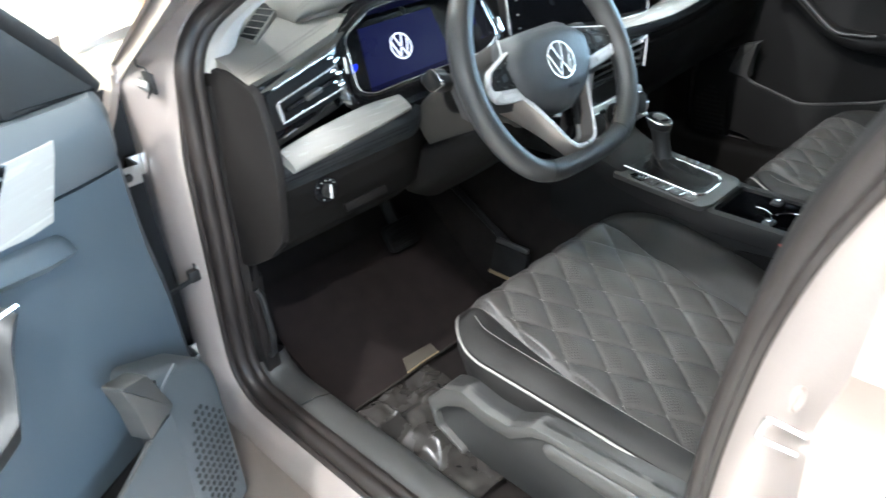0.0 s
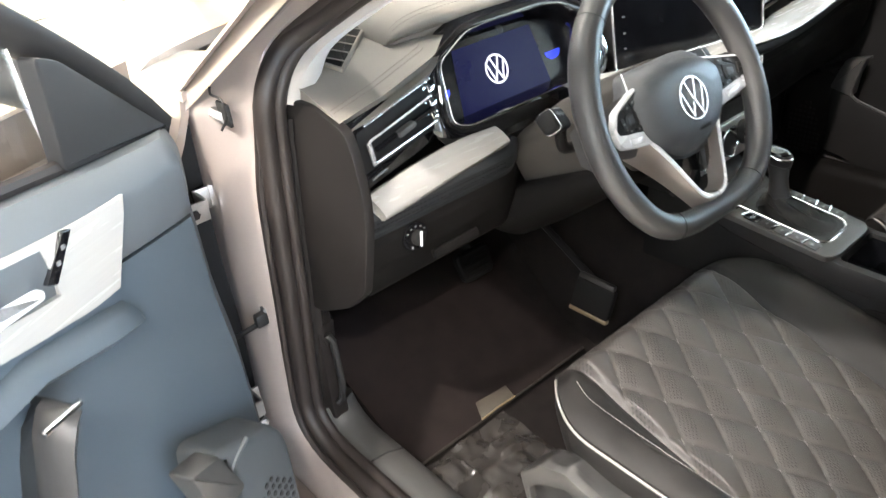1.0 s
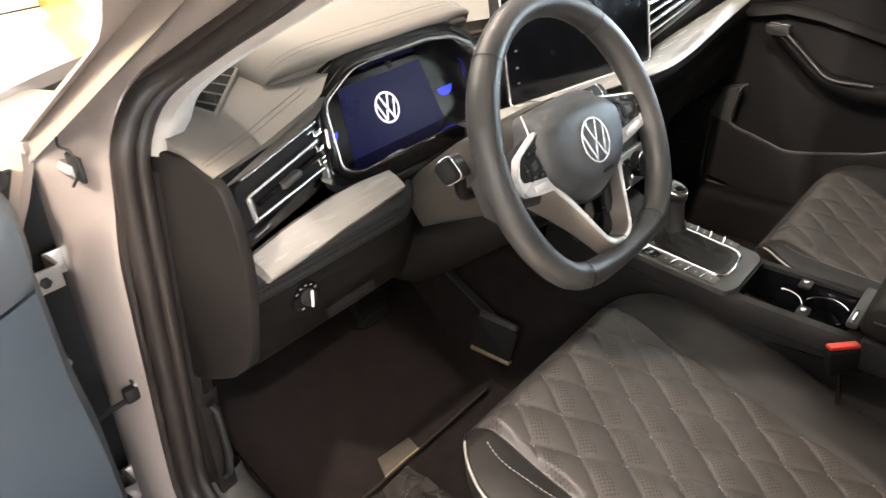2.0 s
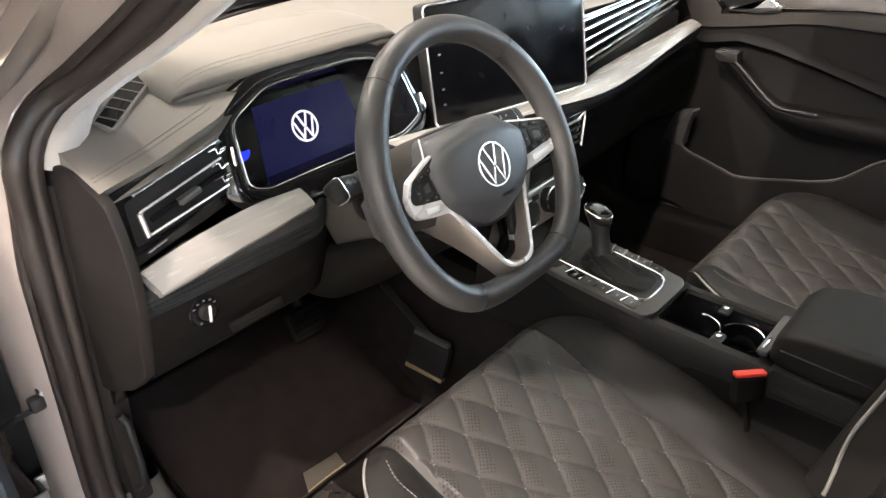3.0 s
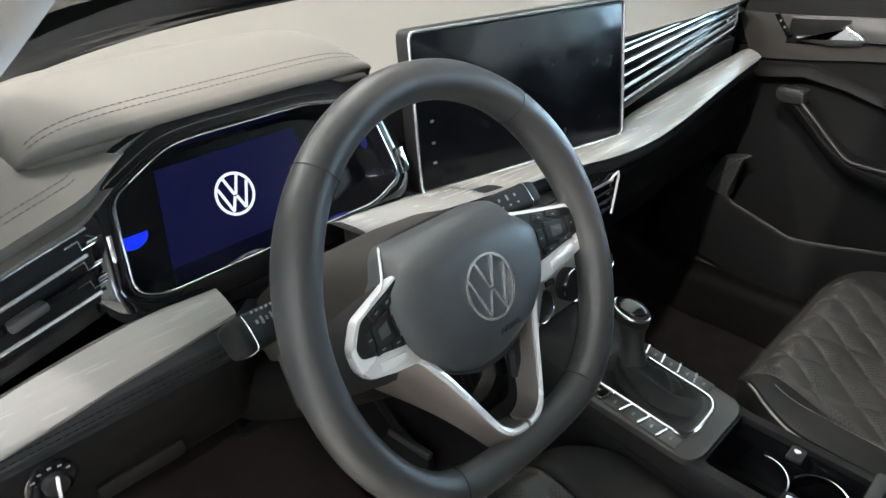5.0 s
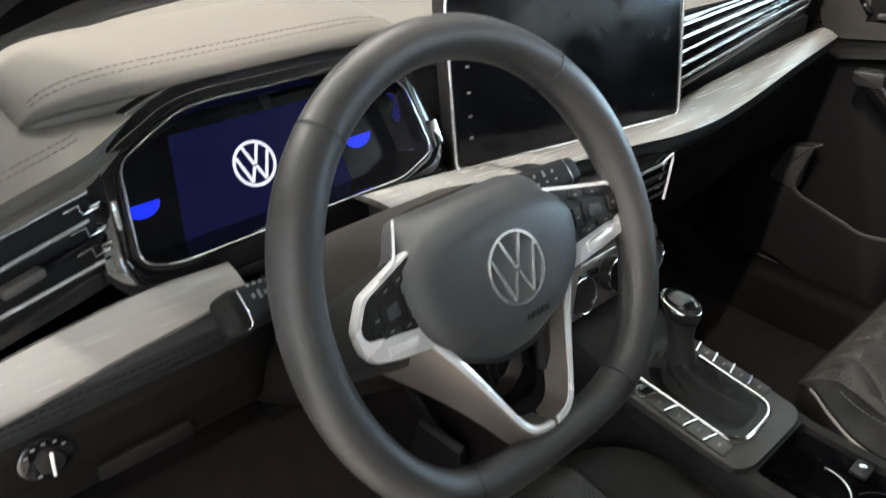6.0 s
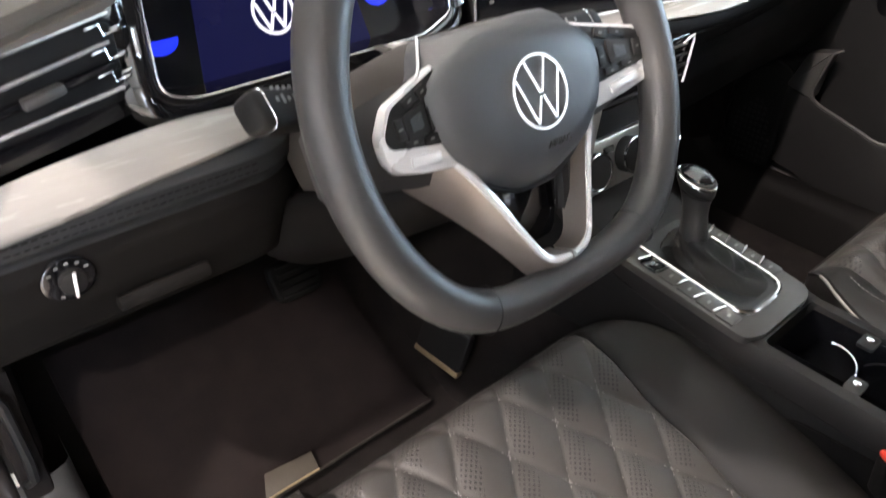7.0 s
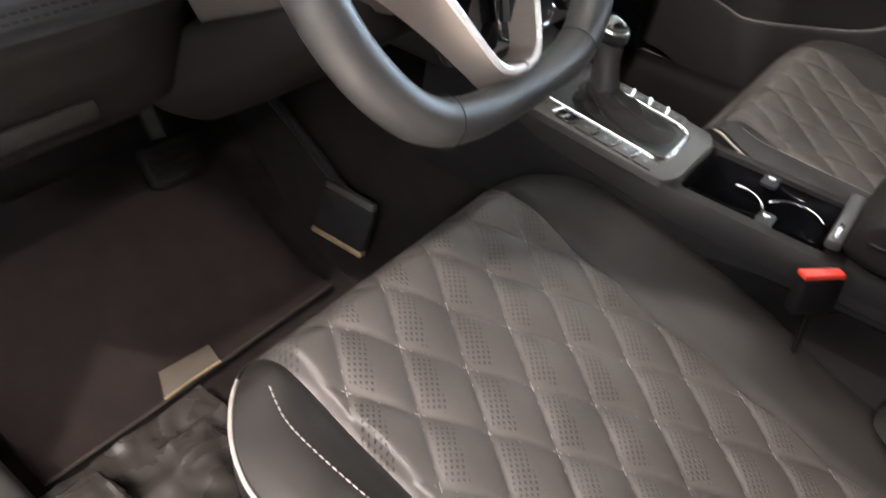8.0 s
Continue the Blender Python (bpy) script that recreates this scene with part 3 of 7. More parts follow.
loft(bm, [[Vector((2 * XC - x, LOOP[i].x + NORM[i].x * o, LOOP[i].y + NORM[i].y * o)) for i in sill] for x, o in
          ((-0.392, 0.010), (-0.385, -0.013), (-0.370, -0.020), (-0.345, -0.020), (-0.330, -0.012), (-0.322, 0.006), (-0.318, 0.09))])
part("sill_trim", bm, LOWER, body, "plastic door sill trim darkened for shade", angle=60)
front = [i for i in range(len(LOOP)) if LOOP[i].x > 0.30 and 0.40 < LOOP[i].y < 0.985]
bm = bmesh.new()
loft(bm, [[Vector((2 * XC - x, LOOP[i].x + NORM[i].x * o, LOOP[i].y + NORM[i].y * o)) for i in front] for x, o in
          ((-0.392, 0.010), (-0.385, -0.012), (-0.372, -0.020), (-0.362, -0.012), (-0.350, 0.03), (-0.34, 0.30))])
part("pillar_cover", bm, PILLAR, body, "charcoal plastic lower pillar cover", angle=60)
bp = [i for i in range(len(LOOP)) if LOOP[i].x < -0.40 and 0.42 < LOOP[i].y < 1.40]
bm = bmesh.new()
loft(bm, [[Vector((x, LOOP[i].x + NORM[i].x * o, LOOP[i].y + NORM[i].y * o)) for i in bp] for x, o in
          ((-0.392, 0.010), (-0.384, -0.014), (-0.365, -0.030), (-0.335, -0.030), (-0.315, -0.010), (-0.310, 0.10))])
part("pillar_panel", bm, DARK, body, "charcoal plastic centre pillar trim", angle=60)

# the latch striker on the rear jamb
bm = bmesh.new()
tube(bm, round_poly([(-0.468, -0.566, 0.930), (-0.469, -0.532, 0.932), (-0.471, -0.528, 0.914), (-0.468, -0.566, 0.914)], 0.004, 3), 0.0022, 8)
part("striker", bm, CHROME, body, "bright steel door latch striker")
bm = bmesh.new()
tube(bm, curve_through([(-0.468, -0.549, 0.965), (-0.476, -0.547, 0.968), (-0.480, -0.547, 0.960), (-0.476, -0.547, 0.952), (-0.469, -0.549, 0.955)], 20, closed=True), 0.0012, 6, closed=True)
part("grommet", bm, PAINT_IN, body, "painted rubber plug")

# check strap and hinges in the front jamb
bm = bmesh.new()
box(bm, (-0.428, 0.3985, 0.6605), (0.040, 0.008, 0.030), 0.003)
box(bm, (-0.452, 0.3960, 0.6540), (0.020, 0.014, 0.022), 0.004)
bracket = part("strap_bracket", bm, DARK2, body, "black check strap bracket")
for bx, bz in ((-0.418, 0.664), (-0.440, 0.666)):
    bm = bmesh.new()
    prism(bm, [(0.0065 * math.cos(a), 0.0065 * math.sin(a)) for a in np.linspace(0, math.tau, 6, endpoint=False)], 0.005, frame_of((bx, 0.3915, bz), (1, 0, 0), (0, 0, 1)), 0.001)
    part("bracket_bolt", bm, ZINC, bracket, "steel bolt head")
bm = bmesh.new()
tube(bm, [(-0.448, 0.392, 0.652), (-0.475, 0.410, 0.636), (-0.512, 0.436, 0.612)], 0.0052, 8, flat=0.6, up=(0, 1, 0))
part("check_strap", bm, DARK2, body, "dark steel door check strap")
bm = bmesh.new()
tube(bm, curve_through([(-0.524, 0.440, 0.755), (-0.516, 0.440, 0.68), (-0.510, 0.444, 0.59), (-0.494, 0.446, 0.50), (-0.480, 0.446, 0.44)], 24), 0.011, 8)
part("hinge_seal", bm, RUBBER, body, "black rubber strip along the hinges")
bm = bmesh.new()
box(bm, (-0.508, 0.432, 0.640), (0.020, 0.030, 0.080), 0.005)
part("harness_plug", bm, DARK2, body, "black wiring harness plug")
for bx, by, bz in ((-0.476, 0.432, 0.432), (-0.502, 0.432, 0.716), (-0.440, 0.372, 0.974)):
    bm = bmesh.new()
    prism(bm, [(0.009 * math.cos(a), 0.009 * math.sin(a)) for a in np.linspace(0, math.tau, 6, endpoint=False)], 0.03, frame_of((bx, by, bz), (1, 0, 0), (0, 0, 1)), 0.002)
    part("body_bolt", bm, ZINC, body, "bare steel bolt head")
for z in (0.838, 0.470):
    bm = bmesh.new()
    box(bm, (-0.500, 0.428, z), (0.056, 0.005, 0.030), 0.0015)
    box(bm, (-0.4735, 0.446, z), (0.005, 0.038, 0.032), 0.0015)
    box(bm, (-0.452, 0.462, z), (0.046, 0.005, 0.034), 0.0015)
    hinge_part = part("hinge", bm, ZINC, body, "bare steel door hinge")
    bm = bmesh.new()
    tube(bm, [(-0.519, 0.424, z - 0.022), (-0.519, 0.424, z + 0.022)], 0.0065, 12)
    part("hinge_pin", bm, ZINC, hinge_part, "steel hinge pin")
    bm = bmesh.new()
    prism(bm, [(0.007 * math.cos(a), 0.007 * math.sin(a)) for a in np.linspace(0, math.tau, 6, endpoint=False)], 0.006, frame_of((-0.493, 0.421, z), (1, 0, 0), (0, 0, 1)), 0.001)
    part("hinge_bolt", bm, DARK2, hinge_part, "dark bolt head")
bm = bmesh.new()
tube(bm, curve_through([(-0.500, 0.450, 0.72), (-0.512, 0.425, 0.71), (-0.518, 0.42, 0.685), (-0.500, 0.45, 0.66)], 16), 0.010, 8)
part("cable_boot", bm, RUBBER, body, "black rubber cable loop")
bm = bmesh.new()
for k in range(4):
    tube(bm, [(-0.518, 0.422, 0.600 - 0.010 * k), (-0.500, 0.445, 0.600 - 0.010 * k)], 0.013 - 0.001 * (k % 2), 8)
part("cable_boot", bm, RUBBER, body, "black ribbed cable boot")
# black sheet standing in for shade between the pillar and the wing's rear edge
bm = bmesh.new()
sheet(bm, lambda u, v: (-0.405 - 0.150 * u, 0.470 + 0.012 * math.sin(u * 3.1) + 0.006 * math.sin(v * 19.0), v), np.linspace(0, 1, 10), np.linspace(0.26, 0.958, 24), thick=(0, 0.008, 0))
part("wing_gap_shade", bm, CARD, body, "black sheet for the shade in the gap behind the wing")
# bracket in a dark colour for the shade it sits in
bm = bmesh.new()
tube(bm, curve_through([(-0.444, 0.388, 1.012), (-0.446, 0.386, 1.003), (-0.447, 0.357, 1.004), (-0.448, 0.349, 0.993), (-0.448, 0.353, 0.978), (-0.447, 0.377, 0.958)], 24), 0.0016, 8, flat=0.6)
box(bm, (-0.441, 0.370, 0.980), (0.005, 0.030, 0.030), 0.002)
part("fender_bracket", bm, DARK2, body, "body-colour bracket darkened for shade behind the wing")

def bonnet_rear(u):
    """How far back the bonnet's rear edge lies at u across the car."""
    return 0.865 - 0.235 * (abs(u - XC) / 0.8) ** 2.2


def bonnet_at(u, w):
    """The bonnet: u across the car, w from its rear edge to its nose."""
    v = bonnet_rear(u) + (1.95 - bonnet_rear(u)) * w
    a = abs(u - XC)
    z = 0.970 - 0.15 * (max(0.0, v - 0.85) / 1.1) ** 1.6 + 0.034 * smoothstep(0.95, 0.60, v)
    return (u, v, z - 0.022 * (a / 0.8) ** 2 + 0.008 * smoothstep(0.42, 0.5, a) - 0.012 * smoothstep(0.76, 0.805, a))


# wing, bonnet, roof, rear door skin and the closed right side
def wing_at(side):
    """A front wing: side -1 left, 1 right."""
    b = bmesh.new()
    sheet(b, lambda u, v: (XC + side * (XC + 0.560 - 0.10 * smoothstep(0.74, 0.955, v) ** 1.5 - 0.06 * smoothstep(1.2, 2.0, u)), u, v - 0.16 * smoothstep(0.6, 1.9, u) * (v / 1.05) + 0.040 * smoothstep(0.85, 0.46, u) * smoothstep(0.80, 0.958, v)),
          np.linspace(0.45, 1.9, 24), np.linspace(0.22, 0.958, 26), thick=(-side * 0.012, 0, 0))
    for f in [f for f in b.faces if (Vector((f.calc_center_median().y - 1.32, f.calc_center_median().z - 0.325))).length < 0.375]:
        b.faces.remove(f)
    return b


for sgn in (-1, 1):
    # the wing's top turns inward below the windscreen pillar
    bm = bmesh.new()
    sheet(bm, lambda u, v: (XC + sgn * (XC + 0.462 - v * interp(u, [0.44, 0.55, 0.68, 0.82], [0.07, 0.11, 0.115, 0.01])), u, 0.9965 - 0.045 * smoothstep(0.46, 0.85, u) + 0.010 * math.sin(v * 1.57)),
          np.linspace(0.44, 0.82, 20), np.linspace(0, 1, 6), thick=(0, 0, -0.012))
    part("wing_corner", bm, PAINT, body, "champagne wing corner below the windscreen pillar")
part("wing", wing_at(-1), PAINT, body, "champagne front wing")
part("wing", wing_at(1), PAINT, body, "champagne front wing")
bm = bmesh.new()
rings = []
for z, push in ((0.22, 0.02), (0.32, 0.10), (0.55, 0.14), (0.70, 0.10), (0.80, 0.03), (0.815, -0.02)):
    rings.append([Vector((XC + u * 0.80, 1.95 + push - 0.20 * abs(u) ** 3, z)) for u in np.linspace(-1, 1, 25)])
loft(bm, rings + [[p + Vector((0, -0.03, 0)) for p in r] for r in reversed(rings)], along=True)
part("bumper", bm, PAINT, body, "champagne front bumper")
bm = bmesh.new()
sheet(bm, lambda u, w: bonnet_at(u, w), np.linspace(XC - 0.805, XC + 0.805, 40), np.linspace(0, 1, 22), thick=(0, 0, -0.02))
part("bonnet", bm, PAINT, body, "champagne bonnet")
bm = bmesh.new()
sheet(bm, lambda u, v: (u, bonnet_rear(u) - 0.11 + 0.13 * v, 0.950 + 0.012 * (abs(u - XC) / 0.74) ** 2 - 0.012 * v + 0.010 * math.sin(v * 3.1)),
      np.linspace(XC - 0.74, XC + 0.74, 24), np.linspace(0, 1, 6), thick=(0, 0, -0.03))
part("scuttle_panel", bm, DARK2, body, "black plastic scuttle below the windscreen")
bm = bmesh.new()
tube(bm, curve_through([(-0.20, 0.705, 0.962), (0.10, 0.795, 0.964), (0.50, 0.805, 0.966)], 24), 0.007, 6)
part("wiper", bm, RUBBER, body, "black wiper arm")


def screen_at(u, v):
    """The windscreen: u across from -1 to 1, v up from 0 to 1."""
    y0, y1 = 0.755 - 0.345 * abs(u) ** 2.2, -0.10 - 0.13 * abs(u) ** 2
    z0, z1 = 1.00 + 0.03 * abs(u) ** 2, 1.465 - 0.05 * u * u
    hw = 0.735 - 0.03 * v
    return (XC + u * hw, y0 + (y1 - y0) * v, z0 + (z1 - z0) * v)


bm = bmesh.new()
sheet(bm, screen_at, np.linspace(-1, 1, 21), np.linspace(-0.12, 1, 9), thick=(0, 0.003, 0.004))
pane = part("windscreen", bm, GLASS, body, "clear laminated windscreen")
pane.visible_shadow = False
for sgn in (-1, 1):
    bm = bmesh.new()
    pts = [Vector(screen_at(sgn * 1.0, v)) for v in np.linspace(-0.16, 1, 14)]
    loft(bm, [[p + Vector((-sgn * 0.012, 0.0, 0.008)), p + Vector((sgn * 0.030, 0.0, 0.022)), p + Vector((sgn * 0.050, -0.008, 0.018)), p + Vector((sgn * 0.066, -0.018, 0.004)),
               p + Vector((sgn * 0.070, -0.028, -0.020)), p + Vector((sgn * 0.045, -0.018, -0.012)), p + Vector((sgn * 0.02, -0.008, -0.004))] for p in pts], around=True, caps=True)
    part("pillar", bm, PAINT, body, "champagne windscreen pillar")
bm = bmesh.new()
sheet(bm, lambda u, v: (XC + u * (0.715 + 0.01 * smoothstep(0, 0.4, v)), -0.10 - 0.13 * u * u - 2.1 * v, 1.465 + 0.05 * math.sin(math.pi * min(1, v * 1.15)) - 0.05 * u * u - 0.12 * smoothstep(0.7, 1.0, v)),
      np.linspace(-1, 1, 17), np.linspace(0, 1, 17), thick=(0, 0, -0.03))
part("roof", bm, PAINT, body, "champagne roof with a pale headliner")
for sgn in (-1, 1):
    bm = bmesh.new()
    tube(bm, curve_through([(XC + sgn * 0.76, -0.24, 1.42), (XC + sgn * 0.75, -0.60, 1.485), (XC + sgn * 0.74, -1.2, 1.475), (XC + sgn * 0.70, -2.1, 1.33)], 24), 0.045, 10)
    part("roof_rail", bm, PAINT, body, "champagne roof side rail")
    bm = bmesh.new()
    sheet(bm, lambda u, v: (XC + sgn * (0.912 - 0.045 * smoothstep(1.028, 1.036, v) - 0.05 * smoothstep(1.036, 1.12, v) + 0.012 * math.sin((v - 0.3) * 4)), u, v),
          np.linspace(-1.75, -0.585, 16), list(np.linspace(0.25, 1.02, 14)) + [1.026, 1.030, 1.034, 1.05, 1.08, 1.10, 1.12], thick=(-sgn * 0.06, 0, 0))
    part("rear_door", bm, PAINT, body, "closed champagne rear door")
    bm = bmesh.new()
    box(bm, (XC + sgn * 0.86, -0.05, 0.27), (0.10, 1.25, 0.16), 0.03)
    part("rocker", bm, PAINT, body, "champagne rocker panel below the doors")
    bm = bmesh.new()
    box(bm, (XC + sgn * 0.80, -1.95, 0.72), (0.20, 0.5, 1.0), 0.06)
    part("quarter_panel", bm, PAINT, body, "champagne rear quarter panel")
bm = bmesh.new()
box(bm, (XC, -2.18, 0.70), (1.6, 0.08, 0.9), 0.03)
part("tail_panel", bm, PAINT, body, "champagne tail panel")

for sgn in (-1, 1):
    for wy in (1.32, -1.55):
        bm = bmesh.new()
        loft(bm, [[Vector((XC + sgn * x, wy + r * math.cos(a), 0.325 + r * math.sin(a))) for a in np.linspace(0, math.tau, 40, endpoint=False)] for x, r in ((0.64, 0.22), (0.66, 0.31), (0.70, 0.325), (0.82, 0.325), (0.86, 0.31), (0.87, 0.23))], around=True)
        tyre = part("road_wheel", bm, RUBBER, body, "black tyre on a silver rim")
        bm = bmesh.new()
        prism(bm, [(0.23 * math.cos(a), 0.23 * math.sin(a)) for a in np.linspace(0, math.tau, 40, endpoint=False)], 0.10, frame_of((XC + sgn * 0.865, wy, 0.325), (0, sgn, 0), (0, 0, 1)), 0.012, 3)
        part("wheel_rim", bm, SATIN, tyre, "silver wheel rim")
bm = bmesh.new()
loft(bm, [[Vector((XC - 0.115 + x, y, z)) for x, z in ((-0.05, 0.28), (-0.02, 0.36), (0.0, 0.50 + dz), (0.03, 0.56 + dz), (0.20, 0.56 + dz), (0.23, 0.50 + dz), (0.25, 0.36), (0.28, 0.28))] for y, dz in ((0.02, 0.0), (0.30, 0.02), (0.55, 0.06), (0.84, 0.14))])
part("floor_tunnel", bm, CARPET, body, "black carpeted floor tunnel", angle=50)
# bulkhead and footwell sides close the cabin
for sgn in (-1, 1):
    bm = bmesh.new()
    box(bm, (XC + sgn * 0.715, 0.60, 0.60), (0.03, 0.46, 0.64), 0.006)
    part("footwell_side", bm, CARPET, body, "black carpeted footwell side")
bm = bmesh.new()
box(bm, (XC, 0.83, 0.57), (1.46, 0.03, 0.70), 0.01)
part("bulkhead", bm, CARPET, body, "black lined bulkhead")
# cabin floor with its carpet
bm = bmesh.new()
prof = [(-2.1, 0.36), (-0.9, 0.34), (-0.55, 0.34), (-0.45, 0.305), (-0.2, 0.295), (0.1, 0.292), (0.32, 0.296), (0.46, 0.36), (0.60, 0.47), (0.72, 0.60), (0.765, 0.76), (0.775, 0.91)]
rail = curve_through(prof, 60)
sheet(bm, lambda u, v: (u, rail[int(v)].x, rail[int(v)].y + 0.006 * noise.noise(Vector((u * 6, v * 0.5, 0)))), np.linspace(-0.345, 1.045, 50), range(60), thick=(0, 0.02, -0.03))
part("cabin_floor", bm, CARPET, body, "black carpeted cabin floor")

# ---------------------------------------------------------------- dashboard
dash = thing("dashboard", Matrix.Translation((XC, 0.35, 0.80)), "two-tone taupe and charcoal dashboard with silver-grey wood trim", "dashboard")
DX = [-0.372, -0.30, -0.20, -0.10, 0.0, 0.10, 0.17, 0.35, 0.60, 0.85, 1.072]
YF = [0.218, 0.225, 0.246, 0.330, 0.345, 0.335, 0.320, 0.275, 0.245, 0.242, 0.250]
ZF = [0.984, 0.995, 1.012, 1.020, 1.020, 1.015, 1.008, 1.000, 0.992, 0.986, 0.982]


def pad_at(u, v):
    yf, zf = interp(u, DX, YF), interp(u, DX, ZF)
    yb = 0.36 + 0.29 * (1 - abs((u - XC) / 0.73) ** 2.4)
    if v < 0.35:                                    # the rounded front lip
        a = v / 0.35 * math.pi / 2
        return (u, yf + 0.010 * (1 - math.sin(a)) + 0.006 * (1 - v / 0.35), zf - 0.012 + 0.012 * math.sin(a) - 0.004 * (1 - v / 0.35))
    w = (v - 0.35) / 0.65
    y = yf + 0.006 + (yb - yf) * w
    return (u, y, zf + 0.020 * math.sin(w * math.pi * 0.6) + (1.000 - zf) * w)


bm = bmesh.new()
sheet(bm, pad_at, np.linspace(-0.372, 1.072, 90), np.linspace(0, 1, 26), thick=(0, 0.004, -0.02))
pad = part("top_pad", bm, PAD, dash, "taupe soft-touch top pad", angle=60)
bm = bmesh.new()
for v in (0.40, 0.425):
    dashes(bm, [Vector(pad_at(u, v)) + Vector((0, 0, 0.0006)) for u in np.linspace(-0.368, -0.19, 40)], 0.0045, 0.0018, 0.0006, (0, -0.5, 1))
part("seam", bm, THREAD, pad, "double stitched seam")

# the hood over the instruments
HX0, HX1 = -0.222, 0.165


def hood_at(u, v):
    c, hw = (HX0 + HX1) / 2, (HX1 - HX0) / 2
    k = (u - c) / hw
    s = max(0.0, 1 - abs(k) ** 6) ** 0.5
    yf = 0.318 - 0.018 * s
    zf = 1.012 + 0.0165 * s ** 0.8
    if v < 0.25:                                    # underside lip to the crest of the front edge
        a = v / 0.25 * math.pi
        return (u, yf + 0.006 * (1 - math.sin(a)), zf + 0.006 - 0.008 * math.cos(a) * s)
    w = (v - 0.25) / 0.75
    rise = 0.026 * s * math.sin(min(1.0, w * 1.55) * math.pi / 2) * (1 - 0.75 * smoothstep(0.45, 1.0, w))
    return (u, yf + (0.045 + 0.155 * s) * w, zf + 0.014 * s + rise - 0.010 * w * s)


bm = bmesh.new()
sheet(bm, hood_at, [HX0 + (HX1 - HX0) * (0.5 - 0.5 * math.cos(t * math.pi)) for t in np.linspace(0, 1, 50)], np.linspace(0, 1, 30), thick=(0, 0.006, -0.012))
hood = part("instrument_hood", bm, PAD, dash, "taupe padded instrument hood with a stitched edge", angle=60)
bm = bmesh.new()
for v in (0.31, 0.345):
    dashes(bm, [Vector(hood_at(u, v)) + Vector((0, -0.0003, 0.0007)) for u in np.linspace(HX0 + 0.012, HX1 - 0.012, 70)], 0.0048, 0.0018, 0.0006, (0, -0.5, 1))
part("seam", bm, THREAD, hood, "double stitched seam")


# instrument cluster: everything lies on a plane that leans back
def on_cluster(x, z, d=0.0):
    return Vector((x, 0.245 + 0.44 * (z - 0.91) + d, z))


CL = frame_of(on_cluster(-0.02, 0.955), (1, 0, 0), (0, 0.44, 1))
KC = math.hypot(1, 0.44)


def cl(x, z):
    return (x + 0.02, (z - 0.955) * KC)


BEZEL = [cl(x, z) for x, z in ((-0.168, 0.985), (-0.178, 0.911), (-0.152, 0.902), (0.098, 0.903), (0.141, 0.918), (0.128, 0.984), (0.088, 1.006), (0.048, 1.0125), (-0.080, 1.0135), (-0.108, 1.011))]
bez = round_poly(BEZEL, 0.012, 4)
bm = bmesh.new()
loft(bm, [[CL @ Vector((x, y, z)) for x, y in inset_poly(bez, d)] for d, z in ((-0.030, -0.012), (-0.022, -0.003), (-0.006, 0.0), (-0.001, -0.001), (0.001, -0.006), (0.010, -0.046))], around=True)
part("cluster_surround", bm, GLOSS, dash, "piano black instrument surround", angle=50)
bm = bmesh.new()
tube(bm, [CL @ Vector((x, y, 0.002)) for x, y in inset_poly(bez, -0.0010)], 0.0010, 8, closed=True)
part("cluster_bezel", bm, CHROME, dash, "thin chrome bezel")
bm = bmesh.new()
prism(bm, round_poly([cl(0.147, 0.918), cl(0.159, 0.920), cl(0.156, 0.946), cl(0.147, 0.944)], 0.002), 0.006, CL @ Matrix.Translation((0, 0, 0.004)), 0.0012)
part("cluster_clip", bm, CHROME, dash, "small chrome clip beside the instruments")
bm = bmesh.new()
prism(bm, inset_poly(bez, 0.008), 0.004, CL @ Matrix.Translation((0, 0, -0.0435)))
cluster = part("cluster_display", bm, SCREEN, dash, "black glass instrument display")
CD = CL @ Matrix.Translation((-0.004, 0.011, -0.0428))
bm = bmesh.new()
prism(bm, [cl(-0.103, 0.986), cl(-0.120, 0.899), cl(0.068, 0.899), cl(0.058, 0.986)], 0.0004, CD)
part("blue_field", bm, DISPLAY, cluster, "dark blue glowing display field")
bm = bmesh.new()
ring_mark(bm, 0.0225, 0.0031, 0.0004, CD @ Matrix.Translation((-0.012, -0.012, 0.0006)))
part("emblem", bm, DISPLAY_MARK, cluster, "white glowing round emblem")
for gx in (-0.146, 0.089):
    bm = bmesh.new()
    pts = [(-0.017, 0.005), (0.017, 0.005)] + [(0.017 * math.cos(a), 0.005 - 0.013 * math.sin(a)) for a in np.linspace(0.35, math.pi - 0.35, 10)]
    prism(bm, [(x + gx + 0.02, y - 0.021) for x, y in pts], 0.0004, CD @ Matrix.Translation((0, 0, 0.0003)))
    part("gauge", bm, DISPLAY_GAUGE, cluster, "glowing blue gauge segment")
# black ledge below the instruments
bm = bmesh.new()
sheet(bm, lambda u, v: (u, 0.262 - 0.03 * v + 0.02 * max(0, (u - 0.05)) , 0.893 - 0.022 * v - 0.004 * v * v), np.linspace(-0.19, 0.17, 20), np.linspace(0, 1, 6), thick=(0, 0.004, -0.012))
part("lower_ledge", bm, GLOSS, dash, "piano black ledge below the instruments", angle=60)

# left outer vent
VM = frame_of((-0.365, 0.216, 0.885), (0.176, 0.042, 0), (0, 0.10, 1))


def vent_xy(x, z):
    return ((x + 0.365) * 1.028, (z - 0.885 - 0.0055 - 0.006 * (x + 0.345) / 0.14) * 1.005)


bm = bmesh.new()
vp = [(0.0, -0.001), (0.185, 0.011), (0.188, 0.106), (0.170, 0.1125), (0.0, 0.0875)]
